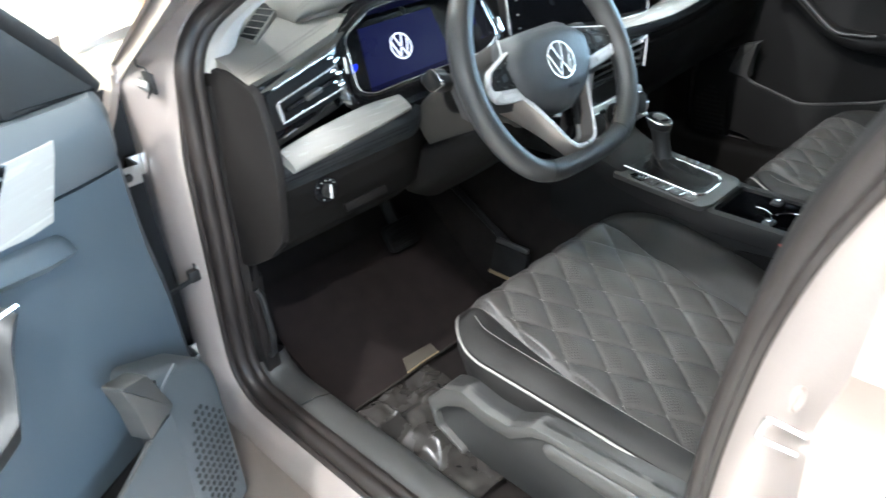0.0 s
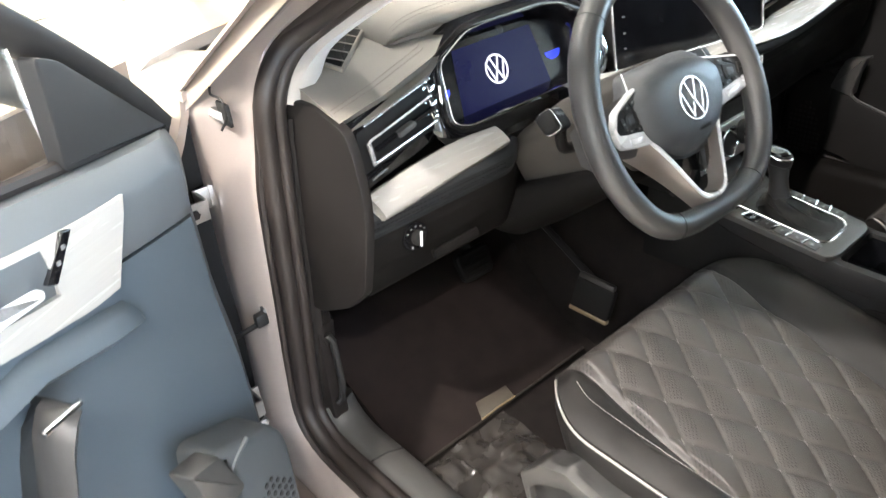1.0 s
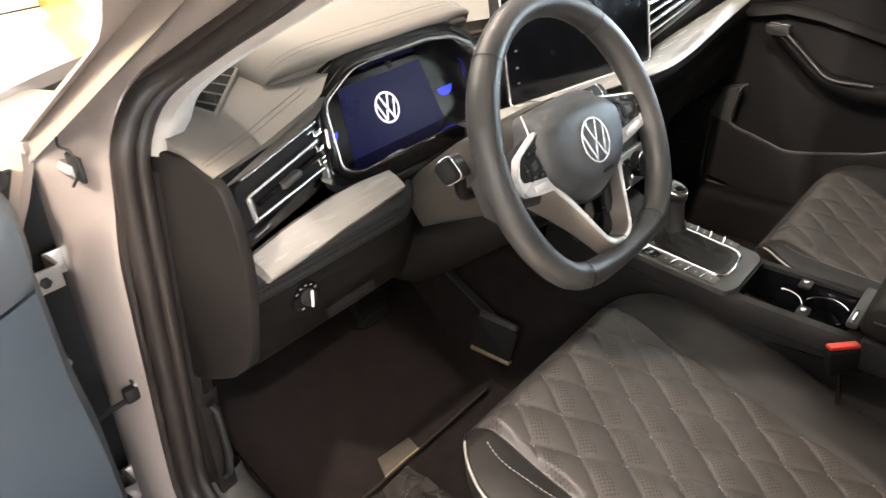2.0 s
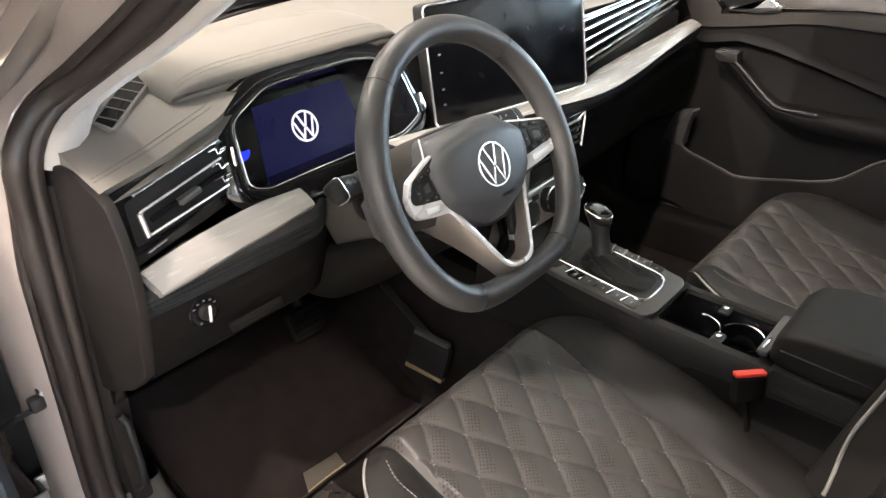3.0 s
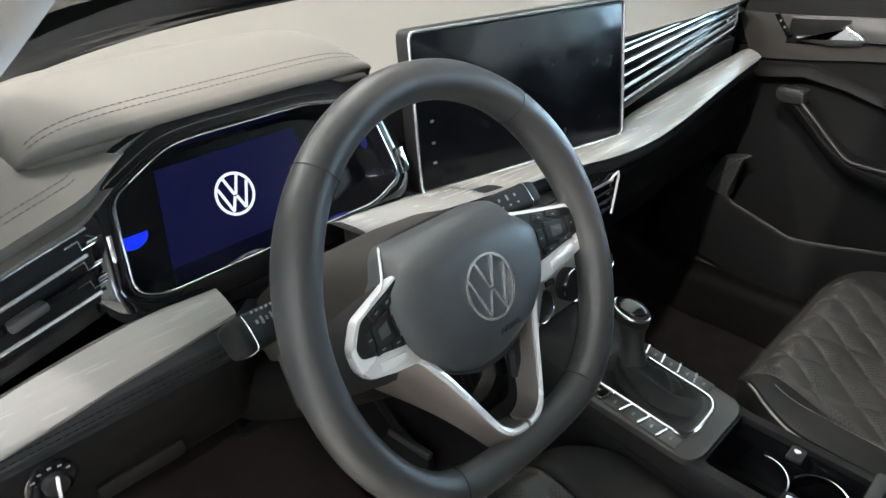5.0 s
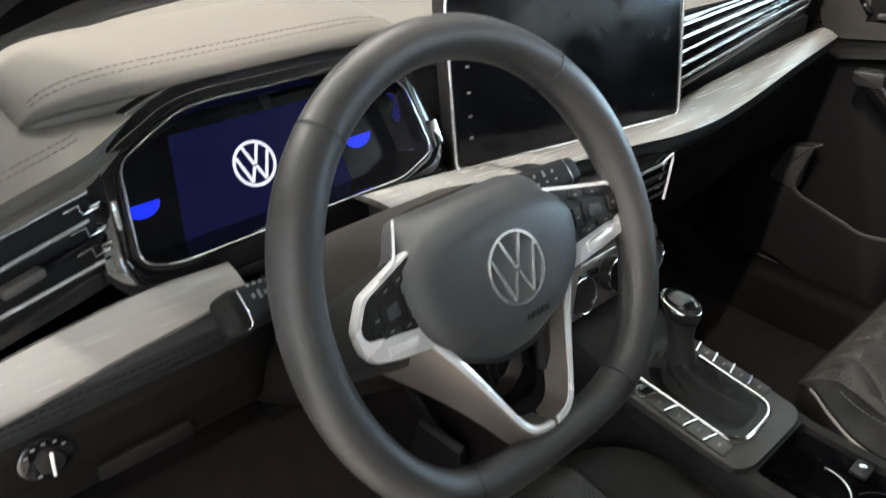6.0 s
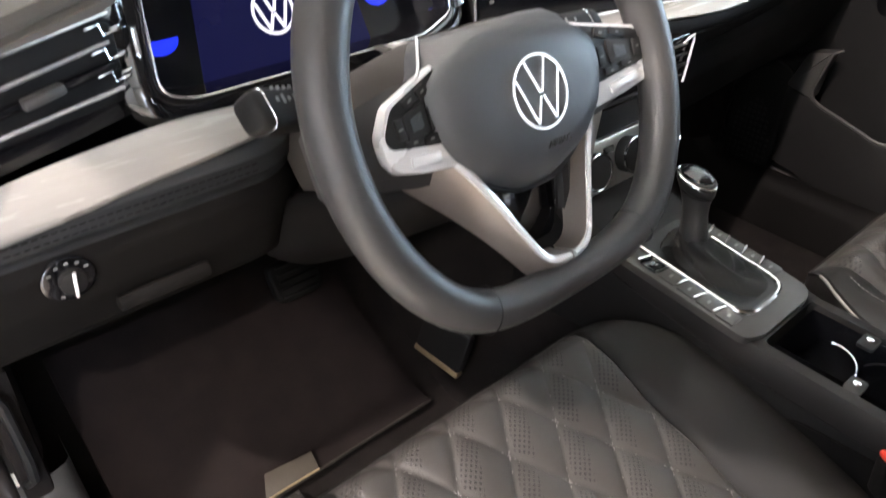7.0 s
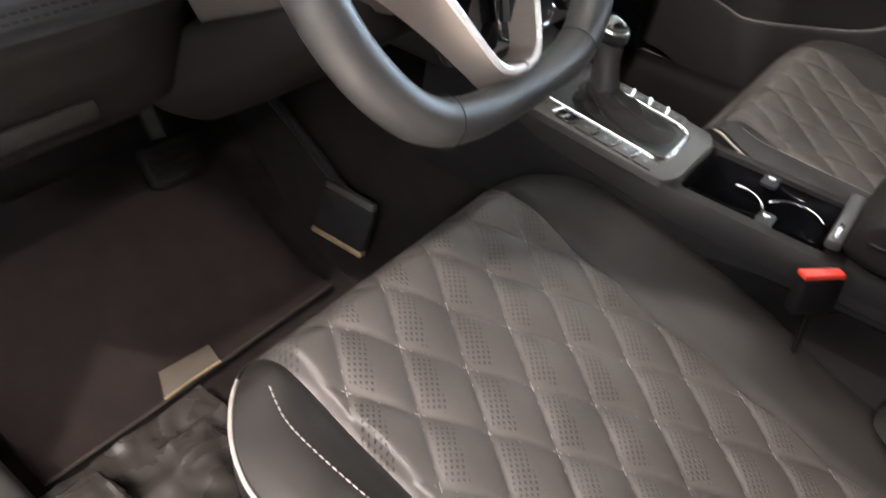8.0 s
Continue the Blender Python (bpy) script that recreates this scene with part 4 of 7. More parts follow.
prism(bm, vp, 0.03, VM, 0.003)
vent = part("side_air_vent", bm, GLOSS, dash, "piano black side air vent with chrome bars")
vb = VM @ Matrix.Translation((0, 0, 0.003))
bm = bmesh.new()
prism(bm, round_poly([vent_xy(-0.346, 0.912), vent_xy(-0.200, 0.922), vent_xy(-0.198, 0.982), vent_xy(-0.210, 0.986), vent_xy(-0.346, 0.964)], 0.004), 0.002, VM @ Matrix.Translation((0, 0, 0.0012)), 0.0004)
part("vent_well", bm, CARD, vent, "black vent well")
A, B_, C_, D_ = vent_xy(-0.208, 0.970), vent_xy(-0.338, 0.951), vent_xy(-0.335, 0.922), vent_xy(-0.206, 0.934)
bm = bmesh.new()
tube(bm, [vb @ Vector((*p, 0.006)) for p in [A] + round_poly([A, B_, C_, D_], 0.006)[5:15] + [D_]], 0.0019, 8, flat=0.9, up=(0, -1, 0.1))
part("chrome_bar", bm, BARMETAL, vent, "chrome C-shaped vent bar")
bm = bmesh.new()
tube(bm, [vb @ Vector((*B_, 0.0072)), vb @ Vector((*C_, 0.0072))], 0.0036, 8, flat=0.8, up=(0, -1, 0.1))
part("bar_end", bm, BARMETAL, vent, "broad bright end of the chrome bar")
bm = bmesh.new()
tube(bm, [vb @ Vector((*vent_xy(-0.322, 0.937), 0.003)), vb @ Vector((*vent_xy(-0.205, 0.952), 0.003))], 0.0040, 6)
part("vent_slat", bm, GLOSS, vent, "glossy black vent slat")
bm = bmesh.new()
box(bm, (0, 0, 0), (0.034, 0.0085, 0.012), 0.003, m=vb @ Matrix.Translation((*vent_xy(-0.268, 0.9445), 0.006)) @ Matrix.Rotation(0.11, 4, "Z"))
part("thumb_tab", bm, SHIELD, vent, "grey thumb tab")
for zz, x0, x1 in ((0.990, -0.335, -0.20), (0.906, -0.338, -0.310)):
    bm = bmesh.new()
    tube(bm, [vb @ Vector((*vent_xy(x0, zz - (0.020 if x1 > -0.25 else 0.004)), 0.001)), vb @ Vector((*vent_xy(x1, zz), 0.001))], 0.0014, 6)
    part("chrome_line", bm, BARMETAL, vent, "thin chrome line")
for z0, z1 in ((0.938, 0.946), (0.954, 0.960), (0.972, 0.980)):
    bm = bmesh.new()
    prism(bm, round_poly([vent_xy(-0.204, z0 + 0.002), vent_xy(-0.194, z0 + 0.003), vent_xy(-0.193, z1), vent_xy(-0.203, z1 - 0.001)], 0.0015), 0.004, vb @ Matrix.Translation((0, 0, 0.0025)), 0.001)
    part("end_clip", bm, CHROME, vent, "small chrome end clip")
# bright hooks that hold the bar ends
for zz in (0.9385, 0.9560, 0.9745):
    bm = bmesh.new()
    tube(bm, [vb @ Vector((*vent_xy(x, zz + dz), 0.005)) for x, dz in ((-0.224, 0.0075), (-0.212, 0.0090), (-0.2105, 0.0010), (-0.198, 0.0025))], 0.0010, 6)
    part("bar_hook", bm, CHROME, vent, "bright hook at the bar's end")
bm = bmesh.new()
tube(bm, [VM @ Vector((0.005, 0.006, 0.004)), VM @ Vector((0.005, 0.082, 0.004))], 0.0016, 6)
part("edge_line", bm, CHROME, vent, "thin chrome edge line")
bm = bmesh.new()
tube(bm, [VM @ Vector((0.1865, 0.048, 0.004)), VM @ Vector((0.1875, 0.078, 0.004))], 0.0024, 6)
part("edge_line", bm, BARMETAL, vent, "thin chrome edge line")


# silver-grey wood strips
def strip(name, top, low, n, label, lip=0.012):
    a, b = curve_through(top, n), curve_through(low, n)
    rings = []
    for p, q in zip(a, b):
        out = (q - p).cross(Vector((1, 0, 0))).normalized()
        if out.y > 0:
            out = -out
        d = q - p
        rings.append([p + Vector((0, 0.012, -0.006)), p, p + d * 0.12 + out * 0.0022, p + d * 0.5 + out * 0.0035, p + d * 0.88 + out * 0.0022, q,
                      q + Vector((0, 0.003, -lip * 0.5)), q + Vector((0, 0.016, -lip))])
    s = bmesh.new()
    loft(s, rings, around=True, caps=True)
    return part(name, s, WOODTRIM, dash, label, angle=40)


strip("wood_strip", [(-0.359, 0.203, 0.888), (-0.292, 0.221, 0.889), (-0.217, 0.233, 0.890), (-0.164, 0.2375, 0.890), (-0.109, 0.239, 0.887)],
      [(-0.345, 0.191, 0.858), (-0.279, 0.197, 0.8600), (-0.2236, 0.2035, 0.8625), (-0.171, 0.2065, 0.8655), (-0.106, 0.2105, 0.8705)], 40, "silver-grey wood strip below the side vent")
TOP = [(0.022, 0.215, 0.916), (0.102, 0.222, 0.905), (0.215, 0.234, 0.886), (0.37, 0.208, 0.880), (0.50, 0.184, 0.881), (0.58, 0.205, 0.878), (0.66, 0.221, 0.876), (0.818, 0.227, 0.881), (1.045, 0.224, 0.896)]
LOW = [(0.040, 0.190, 0.905), (0.128, 0.188, 0.895), (0.26, 0.178, 0.884), (0.395, 0.163, 0.877), (0.475, 0.150, 0.873), (0.57, 0.150, 0.868), (0.70, 0.162, 0.868), (0.85, 0.178, 0.875), (1.052, 0.196, 0.884)]
strip("wood_strip", TOP, LOW, 90, "long silver-grey wood strip below the screen", lip=0.006)
bm = bmesh.new()
rings = []
for q in curve_through(LOW, 90):
    q = Vector(q) + Vector((0, 0.003, -0.0045))
    rings.append([q + Vector((0, dy, dz)) for dy, dz in ((0.012, 0.002), (0.0, 0.0), (-0.002, -0.008), (0.002, -0.018), (0.012, -0.026), (0.030, -0.030), (0.034, 0.0))])
loft(bm, rings, around=True, caps=True)
part("strip_lip", bm, LIP, dash, "slate soft lip below the wood strip", angle=60)


# charcoal lower dashboard, one profile swept from door to door
def lower_at(u, v):
    prof = [(0.214, 0.862), (0.205, 0.852), (0.205, 0.836), (0.210, 0.828), (0.204, 0.812), (0.206, 0.780), (0.222, 0.735), (0.262, 0.702), (0.330, 0.688), (0.42, 0.70)]
    ys, zs = [p[0] for p in prof], [p[1] for p in prof]
    y, z = interp(v, range(10), ys), interp(v, range(10), zs)
    mid = smoothstep(-0.12, -0.02, u) * (1 - smoothstep(0.15, 0.22, u))
    right = smoothstep(0.10, 0.45, u)
    y -= 0.055 * right * (1 - smoothstep(0.55, 1.0, u)) * (1 - v / 12)
    z += -0.008 * right - 0.055 * right * smoothstep(4, 9, v)
    y += 0.055 * mid
    return (u, y, z)


bm = bmesh.new()
sheet(bm, lower_at, np.linspace(-0.368, 1.070, 110), np.linspace(0, 9, 55), thick=(0, 0.03, 0.004))
lower = part("lower_panel", bm, LOWER, dash, "black lower dashboard panel", angle=45)
bm = bmesh.new()
sheet(bm, lambda u, v: Vector(lower_at(u, v)) + Vector((0, -0.0025 * smoothstep(0.0, 0.3, v) * smoothstep(3.3, 3.0, v), 0)), np.linspace(-0.367, 0.02, 40), np.linspace(0, 3.3, 30), thick=(0, 0.004, 0))
part("soft_lip", bm, LIP, lower, "slate-grey soft lip below the wood strip", angle=45)
bm = bmesh.new()
for v in (1.35, 1.75):
    dashes(bm, [Vector(lower_at(u, v)) + Vector((0, -0.0030, 0)) for u in np.linspace(-0.36, -0.12, 60)], 0.005, 0.002, 0.0006, (0, -1, 0))
part("seam", bm, LOWER, lower, "stitched seam")
bm = bmesh.new()
box(bm, (-0.222, 0.209, 0.757), (0.085, 0.012, 0.016), 0.005, m=Matrix.Rotation(-0.35, 4, "X"))
part("coin_tray", bm, LOWER, dash, "closed black tray below the light switch")
# light switch
bm = bmesh.new()
LS = frame_of((-0.295, 0.2015, 0.803), (1, 0, 0), (0, 0.04, 1))
prism(bm, [(0.0215 * math.cos(a), 0.0195 * math.sin(a)) for a in np.linspace(0, math.tau, 32, endpoint=False)], 0.012, LS, 0.003)
sw = part("light_switch", bm, GLOSS, dash, "black rotary light switch")
bm = bmesh.new()
prism(bm, [(0.0105 * math.cos(a), 0.0105 * math.sin(a)) for a in np.linspace(0, math.tau, 24, endpoint=False)], 0.010, LS @ Matrix.Translation((0.002, -0.001, 0.007)), 0.002)
part("knob", bm, CARD, sw)
bm = bmesh.new()
box(bm, (0, 0, 0), (0.0026, 0.022, 0.004), 0.001, m=LS @ Matrix.Translation((0.002, -0.001, 0.0085)) @ Matrix.Rotation(-0.12, 4, 'Z'))
part("pointer", bm, BRIGHT, sw, "bright chrome pointer")
for a in (0.5, 1.0, 1.5, 2.0, 2.5, 4.2):
    bm = bmesh.new()
    box(bm, (0, 0, 0), (0.0032, 0.0018, 0.0006), 0, m=LS @ Matrix.Translation((0.0165 * math.cos(a), 0.0150 * math.sin(a), 0.0006)))
    part("symbol", bm, ICON, sw, "pale printed symbol")

# the closed core behind the panels
for c, s in (((XC, 0.50, 0.83), (1.42, 0.34, 0.24)), ((0.62, 0.30, 0.845), (0.86, 0.10, 0.14)), ((XC, 0.36, 0.93), (1.40, 0.08, 0.10))):
    bm = bmesh.new()
    box(bm, c, s, 0.01)
    part("dash_core", bm, DARK2, dash, "black dashboard core")
# end panel beside the pillar
bm = bmesh.new()
ep = [(0.203, 0.978), (0.191, 0.943), (0.184, 0.895), (0.188, 0.850), (0.200, 0.80), (0.215, 0.745), (0.262, 0.700), (0.340, 0.655), (0.420, 0.64), (0.43, 0.80), (0.42, 0.975), (0.33, 0.992), (0.27, 0.995)]
prism(bm, round_poly(ep, 0.012, 4), 0.013, frame_of((-0.379, 0, 0), (0, -1, 0), (0, 0, 1)) @ Matrix.Diagonal((-1, 1, 1, 1)), 0.004)
part("end_panel", bm, PILLAR, dash, "charcoal dashboard end panel")

# demister vent in the pad corner
bm = bmesh.new()
dv = frame_of((-0.262, 0.357, 1.0205), (0.105, 0.100, 0.020), (-0.6, 0.6, 0.052))
fr = round_poly([(-0.074, -0.012), (0.055, -0.020), (0.084, 0.004), (0.078, 0.016), (-0.055, 0.020)], 0.006)
loft(bm, [[dv @ Vector((x, y, z)) for x, y in inset_poly(fr, d)] for d, z in ((-0.001, -0.006), (0, 0.003), (0.0018, 0.0040), (0.0038, 0.0035), (0.0042, -0.002))], around=True)
grille = part("demister_vent", bm, PAD, dash, "taupe demister vent frame")
bm = bmesh.new()
prism(bm, inset_poly(fr, 0.0038), 0.002, dv @ Matrix.Translation((0, 0, 0.0022)))
part("vent_well", bm, LOWER, grille, "black vent well")
for k in range(5):
    x = -0.046 + 0.0245 * k
    bm = bmesh.new()
    box(bm, (0, 0, 0), (0.0022, 0.031, 0.0014), 0.0004, m=dv @ Matrix.Translation((x, 0, 0.0028)) @ Matrix.Rotation(-0.35, 4, "Z"))
    part("vent_slat", bm, PAD, grille, "taupe vent slat")

# passenger side vent band
RB = frame_of((0.556, 0.226, 0.878), (0.48, 0.028, 0.018), (0, 0.10, 1))
bm = bmesh.new()
prism(bm, round_poly([(0.0, 0.0), (0.478, 0.022), (0.492, 0.050), (0.488, 0.085), (0.0, 0.108)], 0.006), 0.03, RB, 0.003)
rv = part("long_air_vent", bm, GLOSS, dash, "piano black passenger air vent with chrome bars")
for k, (y0, y1) in enumerate(((0.020, 0.036), (0.040, 0.050), (0.060, 0.062), (0.080, 0.074), (0.098, 0.084))):
    bm = bmesh.new()
    tube(bm, [RB @ Vector((0.004, y0, 0.004)), RB @ Vector((0.478, y1, 0.004))], 0.0030 if k in (1, 3) else 0.0022, 8)
    part("chrome_bar", bm, BARMETAL, rv, "long chrome vent bar")
bm = bmesh.new()
tube(bm, [RB @ Vector((0.478, 0.036, 0.004)), RB @ Vector((0.486, 0.05, 0.004)), RB @ Vector((0.482, 0.082, 0.004))], 0.003, 8)
box(bm, (0, 0, 0), (0.03, 0.008, 0.008), 0.003, m=RB @ Matrix.Translation((0.445, 0.060, 0.006)))
part("end_bar", bm, CHROME, rv, "chrome end bar with a thumb tab")

# centre vents, heater controls and the stack below the screen
bm = bmesh.new()
box(bm, (XC, 0.235, 0.755), (0.235, 0.16, 0.20), 0.02)
part("centre_console_column", bm, DARK2, dash, "black centre stack")
CV = frame_of((XC, 0.150, 0.822), (1, 0, 0), (0, 0.16, 1))
bm = bmesh.new()
prism(bm, round_poly([(-0.125, 0.028), (0.125, 0.028), (0.105, -0.030), (-0.105, -0.030)], 0.006), 0.03, CV, 0.003)
cv = part("centre_air_vent", bm, GLOSS, dash, "piano black centre air vent")
for k in range(4):
    bm = bmesh.new()
    tube(bm, [CV @ Vector((-0.11, 0.018 - 0.013 * k, 0.003)), CV @ Vector((0.11, 0.018 - 0.013 * k, 0.003))], 0.0022, 6)
    part("vent_slat", bm, SATIN if k == 0 else DARK2, cv, "slim vent slat")
for s in (-1, 1):
    bm = bmesh.new()
    tube(bm, curve_through([CV @ Vector((s * 0.100, 0.020, 0.005)), CV @ Vector((s * 0.122, 0.026, 0.005)), CV @ Vector((s * 0.118, 0.010, 0.005)), CV @ Vector((s * 0.102, -0.030, 0.005))], 12), 0.0019, 8)
    part("chrome_bracket", bm, BRIGHT, cv, "chrome corner bracket of the vent")
HV = frame_of((XC, 0.138, 0.722), (1, 0, 0), (0, 0.30, 1))
bm = bmesh.new()
prism(bm, round_poly([(-0.11, -0.033), (0.11, -0.033), (0.11, 0.033), (-0.11, 0.033)], 0.008), 0.03, HV, 0.003)
hv = part("heater_panel", bm, SATIN, dash, "satin silver heater control panel")
for x in (-0.072, 0.0, 0.072):
    bm = bmesh.new()
    prism(bm, [(0.023 * math.cos(a), 0.023 * math.sin(a)) for a in np.linspace(0, math.tau, 32, endpoint=False)], 0.018, HV @ Matrix.Translation((x, 0.002, 0.016)), 0.002)
    kb = part("heater_knob", bm, DARK2, hv, "black heater knob")
    bm = bmesh.new()
    tube(bm, [HV @ Vector((x + 0.0225 * math.cos(a), 0.002 + 0.0225 * math.sin(a), 0.016)) for a in np.linspace(0, math.tau, 32, endpoint=False)], 0.0018, 6, closed=True)
    part("knob_ring", bm, CHROME, hv, "chrome knob ring")
for x in (-0.035, 0.037):
    bm = bmesh.new()
    box(bm, (0, 0, 0), (0.018, 0.008, 0.004), 0.001, m=HV @ Matrix.Translation((x, 0.018, 0.002)))
    part("heater_button", bm, DARK2, hv, "small black button")

# touch screen on the dash, turned a little to the driver
SU = Vector((0.346, -0.064, -0.002))
SM = frame_of((0.178, 0.246, 0.882), SU, (0.018, 0.17, 1.0))
SW, SH = 0.352, 0.187
screen = thing("touch_screen", SM, "large dark touch screen with a thin chrome frame on the dashboard", "screen")
bm = bmesh.new()
prism(bm, round_poly([(-0.002, -0.002), (SW + 0.002, -0.002), (SW + 0.002, SH + 0.002), (-0.002, SH + 0.002)], 0.010), 0.022, I4, 0.002)
part("casing", bm, DARK2, screen, local=True)
bm = bmesh.new()
prism(bm, round_poly([(0.003, 0.003), (SW - 0.003, 0.003), (SW - 0.003, SH - 0.003), (0.003, SH - 0.003)], 0.008), 0.002, Matrix.Translation((0, 0, 0.0012)), 0.0006)
glassy = part("glass", bm, SCREEN, screen, "black glass with finger smudges", local=True)
bm = bmesh.new()
tube(bm, [Vector((x, y, 0.0012)) for x, y in round_poly([(0, 0), (SW, 0), (SW, SH), (0, SH)], 0.010, 5)], 0.0019, 8, closed=True)
part("frame", bm, BARMETAL, screen, "bright silver frame", local=True)
for k, y in enumerate((0.140, 0.112, 0.084, 0.058, 0.034)):
    bm = bmesh.new()
    if k == 0:
        tube(bm, [Vector((0.024 + 0.0045 * math.cos(a), y + 0.0045 * math.sin(a), 0.0022)) for a in np.linspace(0, math.tau, 16, endpoint=False)], 0.0006, 5, closed=True)
    else:
        box(bm, (0.022, y, 0.0020), (0.005, 0.003, 0.0006))
    part("touch_key", bm, ICON, glassy, "pale touch key symbol", local=True)
bm = bmesh.new()
for y in (0.154, 0.126):
    box(bm, (0.024, y, 0.0019), (0.034, 0.0006, 0.0004))
part("key_outline", bm, DARK, glassy, "thin grey key outline", local=True)

# ---------------------------------------------------------------- steering wheel and column
TB = radians(27.5)
WM = Matrix(((1, 0, 0, 0), (0, math.sin(TB), -math.cos(TB), 0), (0, math.cos(TB), math.sin(TB), 0.95), (0, 0, 0, 1)))
wheel = thing("steering_wheel", WM, "flat-bottomed grey leather steering wheel with silver spokes", "steering wheel")
RZ = -0.0165


def rim_at(a):
    """The rim's middle line: nearly round above, flattened below."""
    x, y = 0.1630 * math.cos(a), 0.1710 * math.sin(a)
    if y < 0:
        flat = 0.1500
        y = -(((-y + 1e-6) ** -9 + flat ** -9) ** (-1 / 9))
    return Vector((x, y, RZ))


bm = bmesh.new()
N = 120
rad = []
for k in range(N):
    a = k / N * math.tau
    grip = math.exp(-((math.degrees(a) - 28) / 16) ** 2) + math.exp(-((math.degrees(a) - 152) / 16) ** 2)
    rad.append(0.0166 + 0.0012 * grip - 0.0018 * math.exp(-((math.degrees(a) - 270) / 30) ** 2))
tube(bm, [rim_at(k / N * math.tau) for k in range(N)], rad, 18, closed=True, flat=1.06, up=(0, 0, 1))
rimp = part("rim", bm, WHEELSKIN, wheel, "grey-black leather rim", local=True, angle=70)
for deg in (48, 131, 238, 302):
    bm = bmesh.new()
    a = radians(deg)
    c, t = rim_at(a), (rim_at(a + 0.02) - rim_at(a - 0.02)).normalized()
    out = Vector((0, 0, 1)).cross(t)
    tube(bm, [c + out * (0.0176 * math.cos(q)) + Vector((0, 0, 0.0186 * math.sin(q))) for q in np.linspace(0, math.tau, 28, endpoint=False)], 0.0005, 4, closed=True)
    part("rim_seam", bm, DARK2, rimp, "thin dark seam across the rim", local=True)

HUB = [(-0.066, 0.043), (-0.040, 0.050), (0.0, 0.053), (0.040, 0.050), (0.066, 0.043), (0.089, 0.025), (0.090, 0.002), (0.079, -0.027), (0.050, -0.056), (0.018, -0.071), (-0.018, -0.071), (-0.050, -0.056), (-0.079, -0.027), (-0.090, 0.002), (-0.089, 0.025)]
hubp = round_poly(HUB, 0.010, 3)
bm = bmesh.new()
hub_rings = [[Vector((x, y, z)) for x, y in inset_poly(hubp, d)] for d, z in ((0.004, -0.052), (0.001, -0.036), (0.0, -0.026), (0.0010, -0.0200), (0.0028, -0.0140), (0.0055, -0.0095))]
# the cover's upper shoulder runs back to a straight top edge
for k, part_way in ((0, 1.0), (1, 0.85), (2, 0.45)):
    for p in hub_rings[k]:
        p.y += max(0.0, 0.0585 - p.y) * part_way * smoothstep(0.032, 0.042, p.y)
for k, z in ((0.94, -0.0050), (0.84, -0.0010), (0.70, 0.0015), (0.52, 0.0027), (0.30, 0.0034), (0.10, 0.0036)):
    hub_rings.append([Vector((p.x * k, p.y * k, z)) for p in hub_rings[5]])
# the chin slopes back
for ring in hub_rings[4:]:
    for p in ring:
        p.z -= 0.011 * smoothstep(-0.034, -0.070, p.y)
loft(bm, hub_rings, around=True, caps=True)
hub = part("hub_cover", bm, HUBSKIN, wheel, "dark grey airbag cover", local=True, angle=50)
bm = bmesh.new()
ring_mark(bm, 0.0275, 0.0021, 0.0018, Matrix.Translation((0, -0.001, 0.0038)))
part("emblem", bm, BARMETAL, hub, "round chrome emblem", local=True)
bm = writing("AIRBAG", 0.0072, 0.0004)
bm.transform(Matrix.Translation((0.011, -0.0405, 0.0008)) @ Matrix.Rotation(0.16, 4, "X"))
part("lettering", bm, DARK2, hub, "raised letters in the cover", local=True)

def across(s, x):
    """The right-hand key field reaches a little further out than the left one."""
    return -x if s < 0 else 0.070 + (x - 0.070) * 1.66


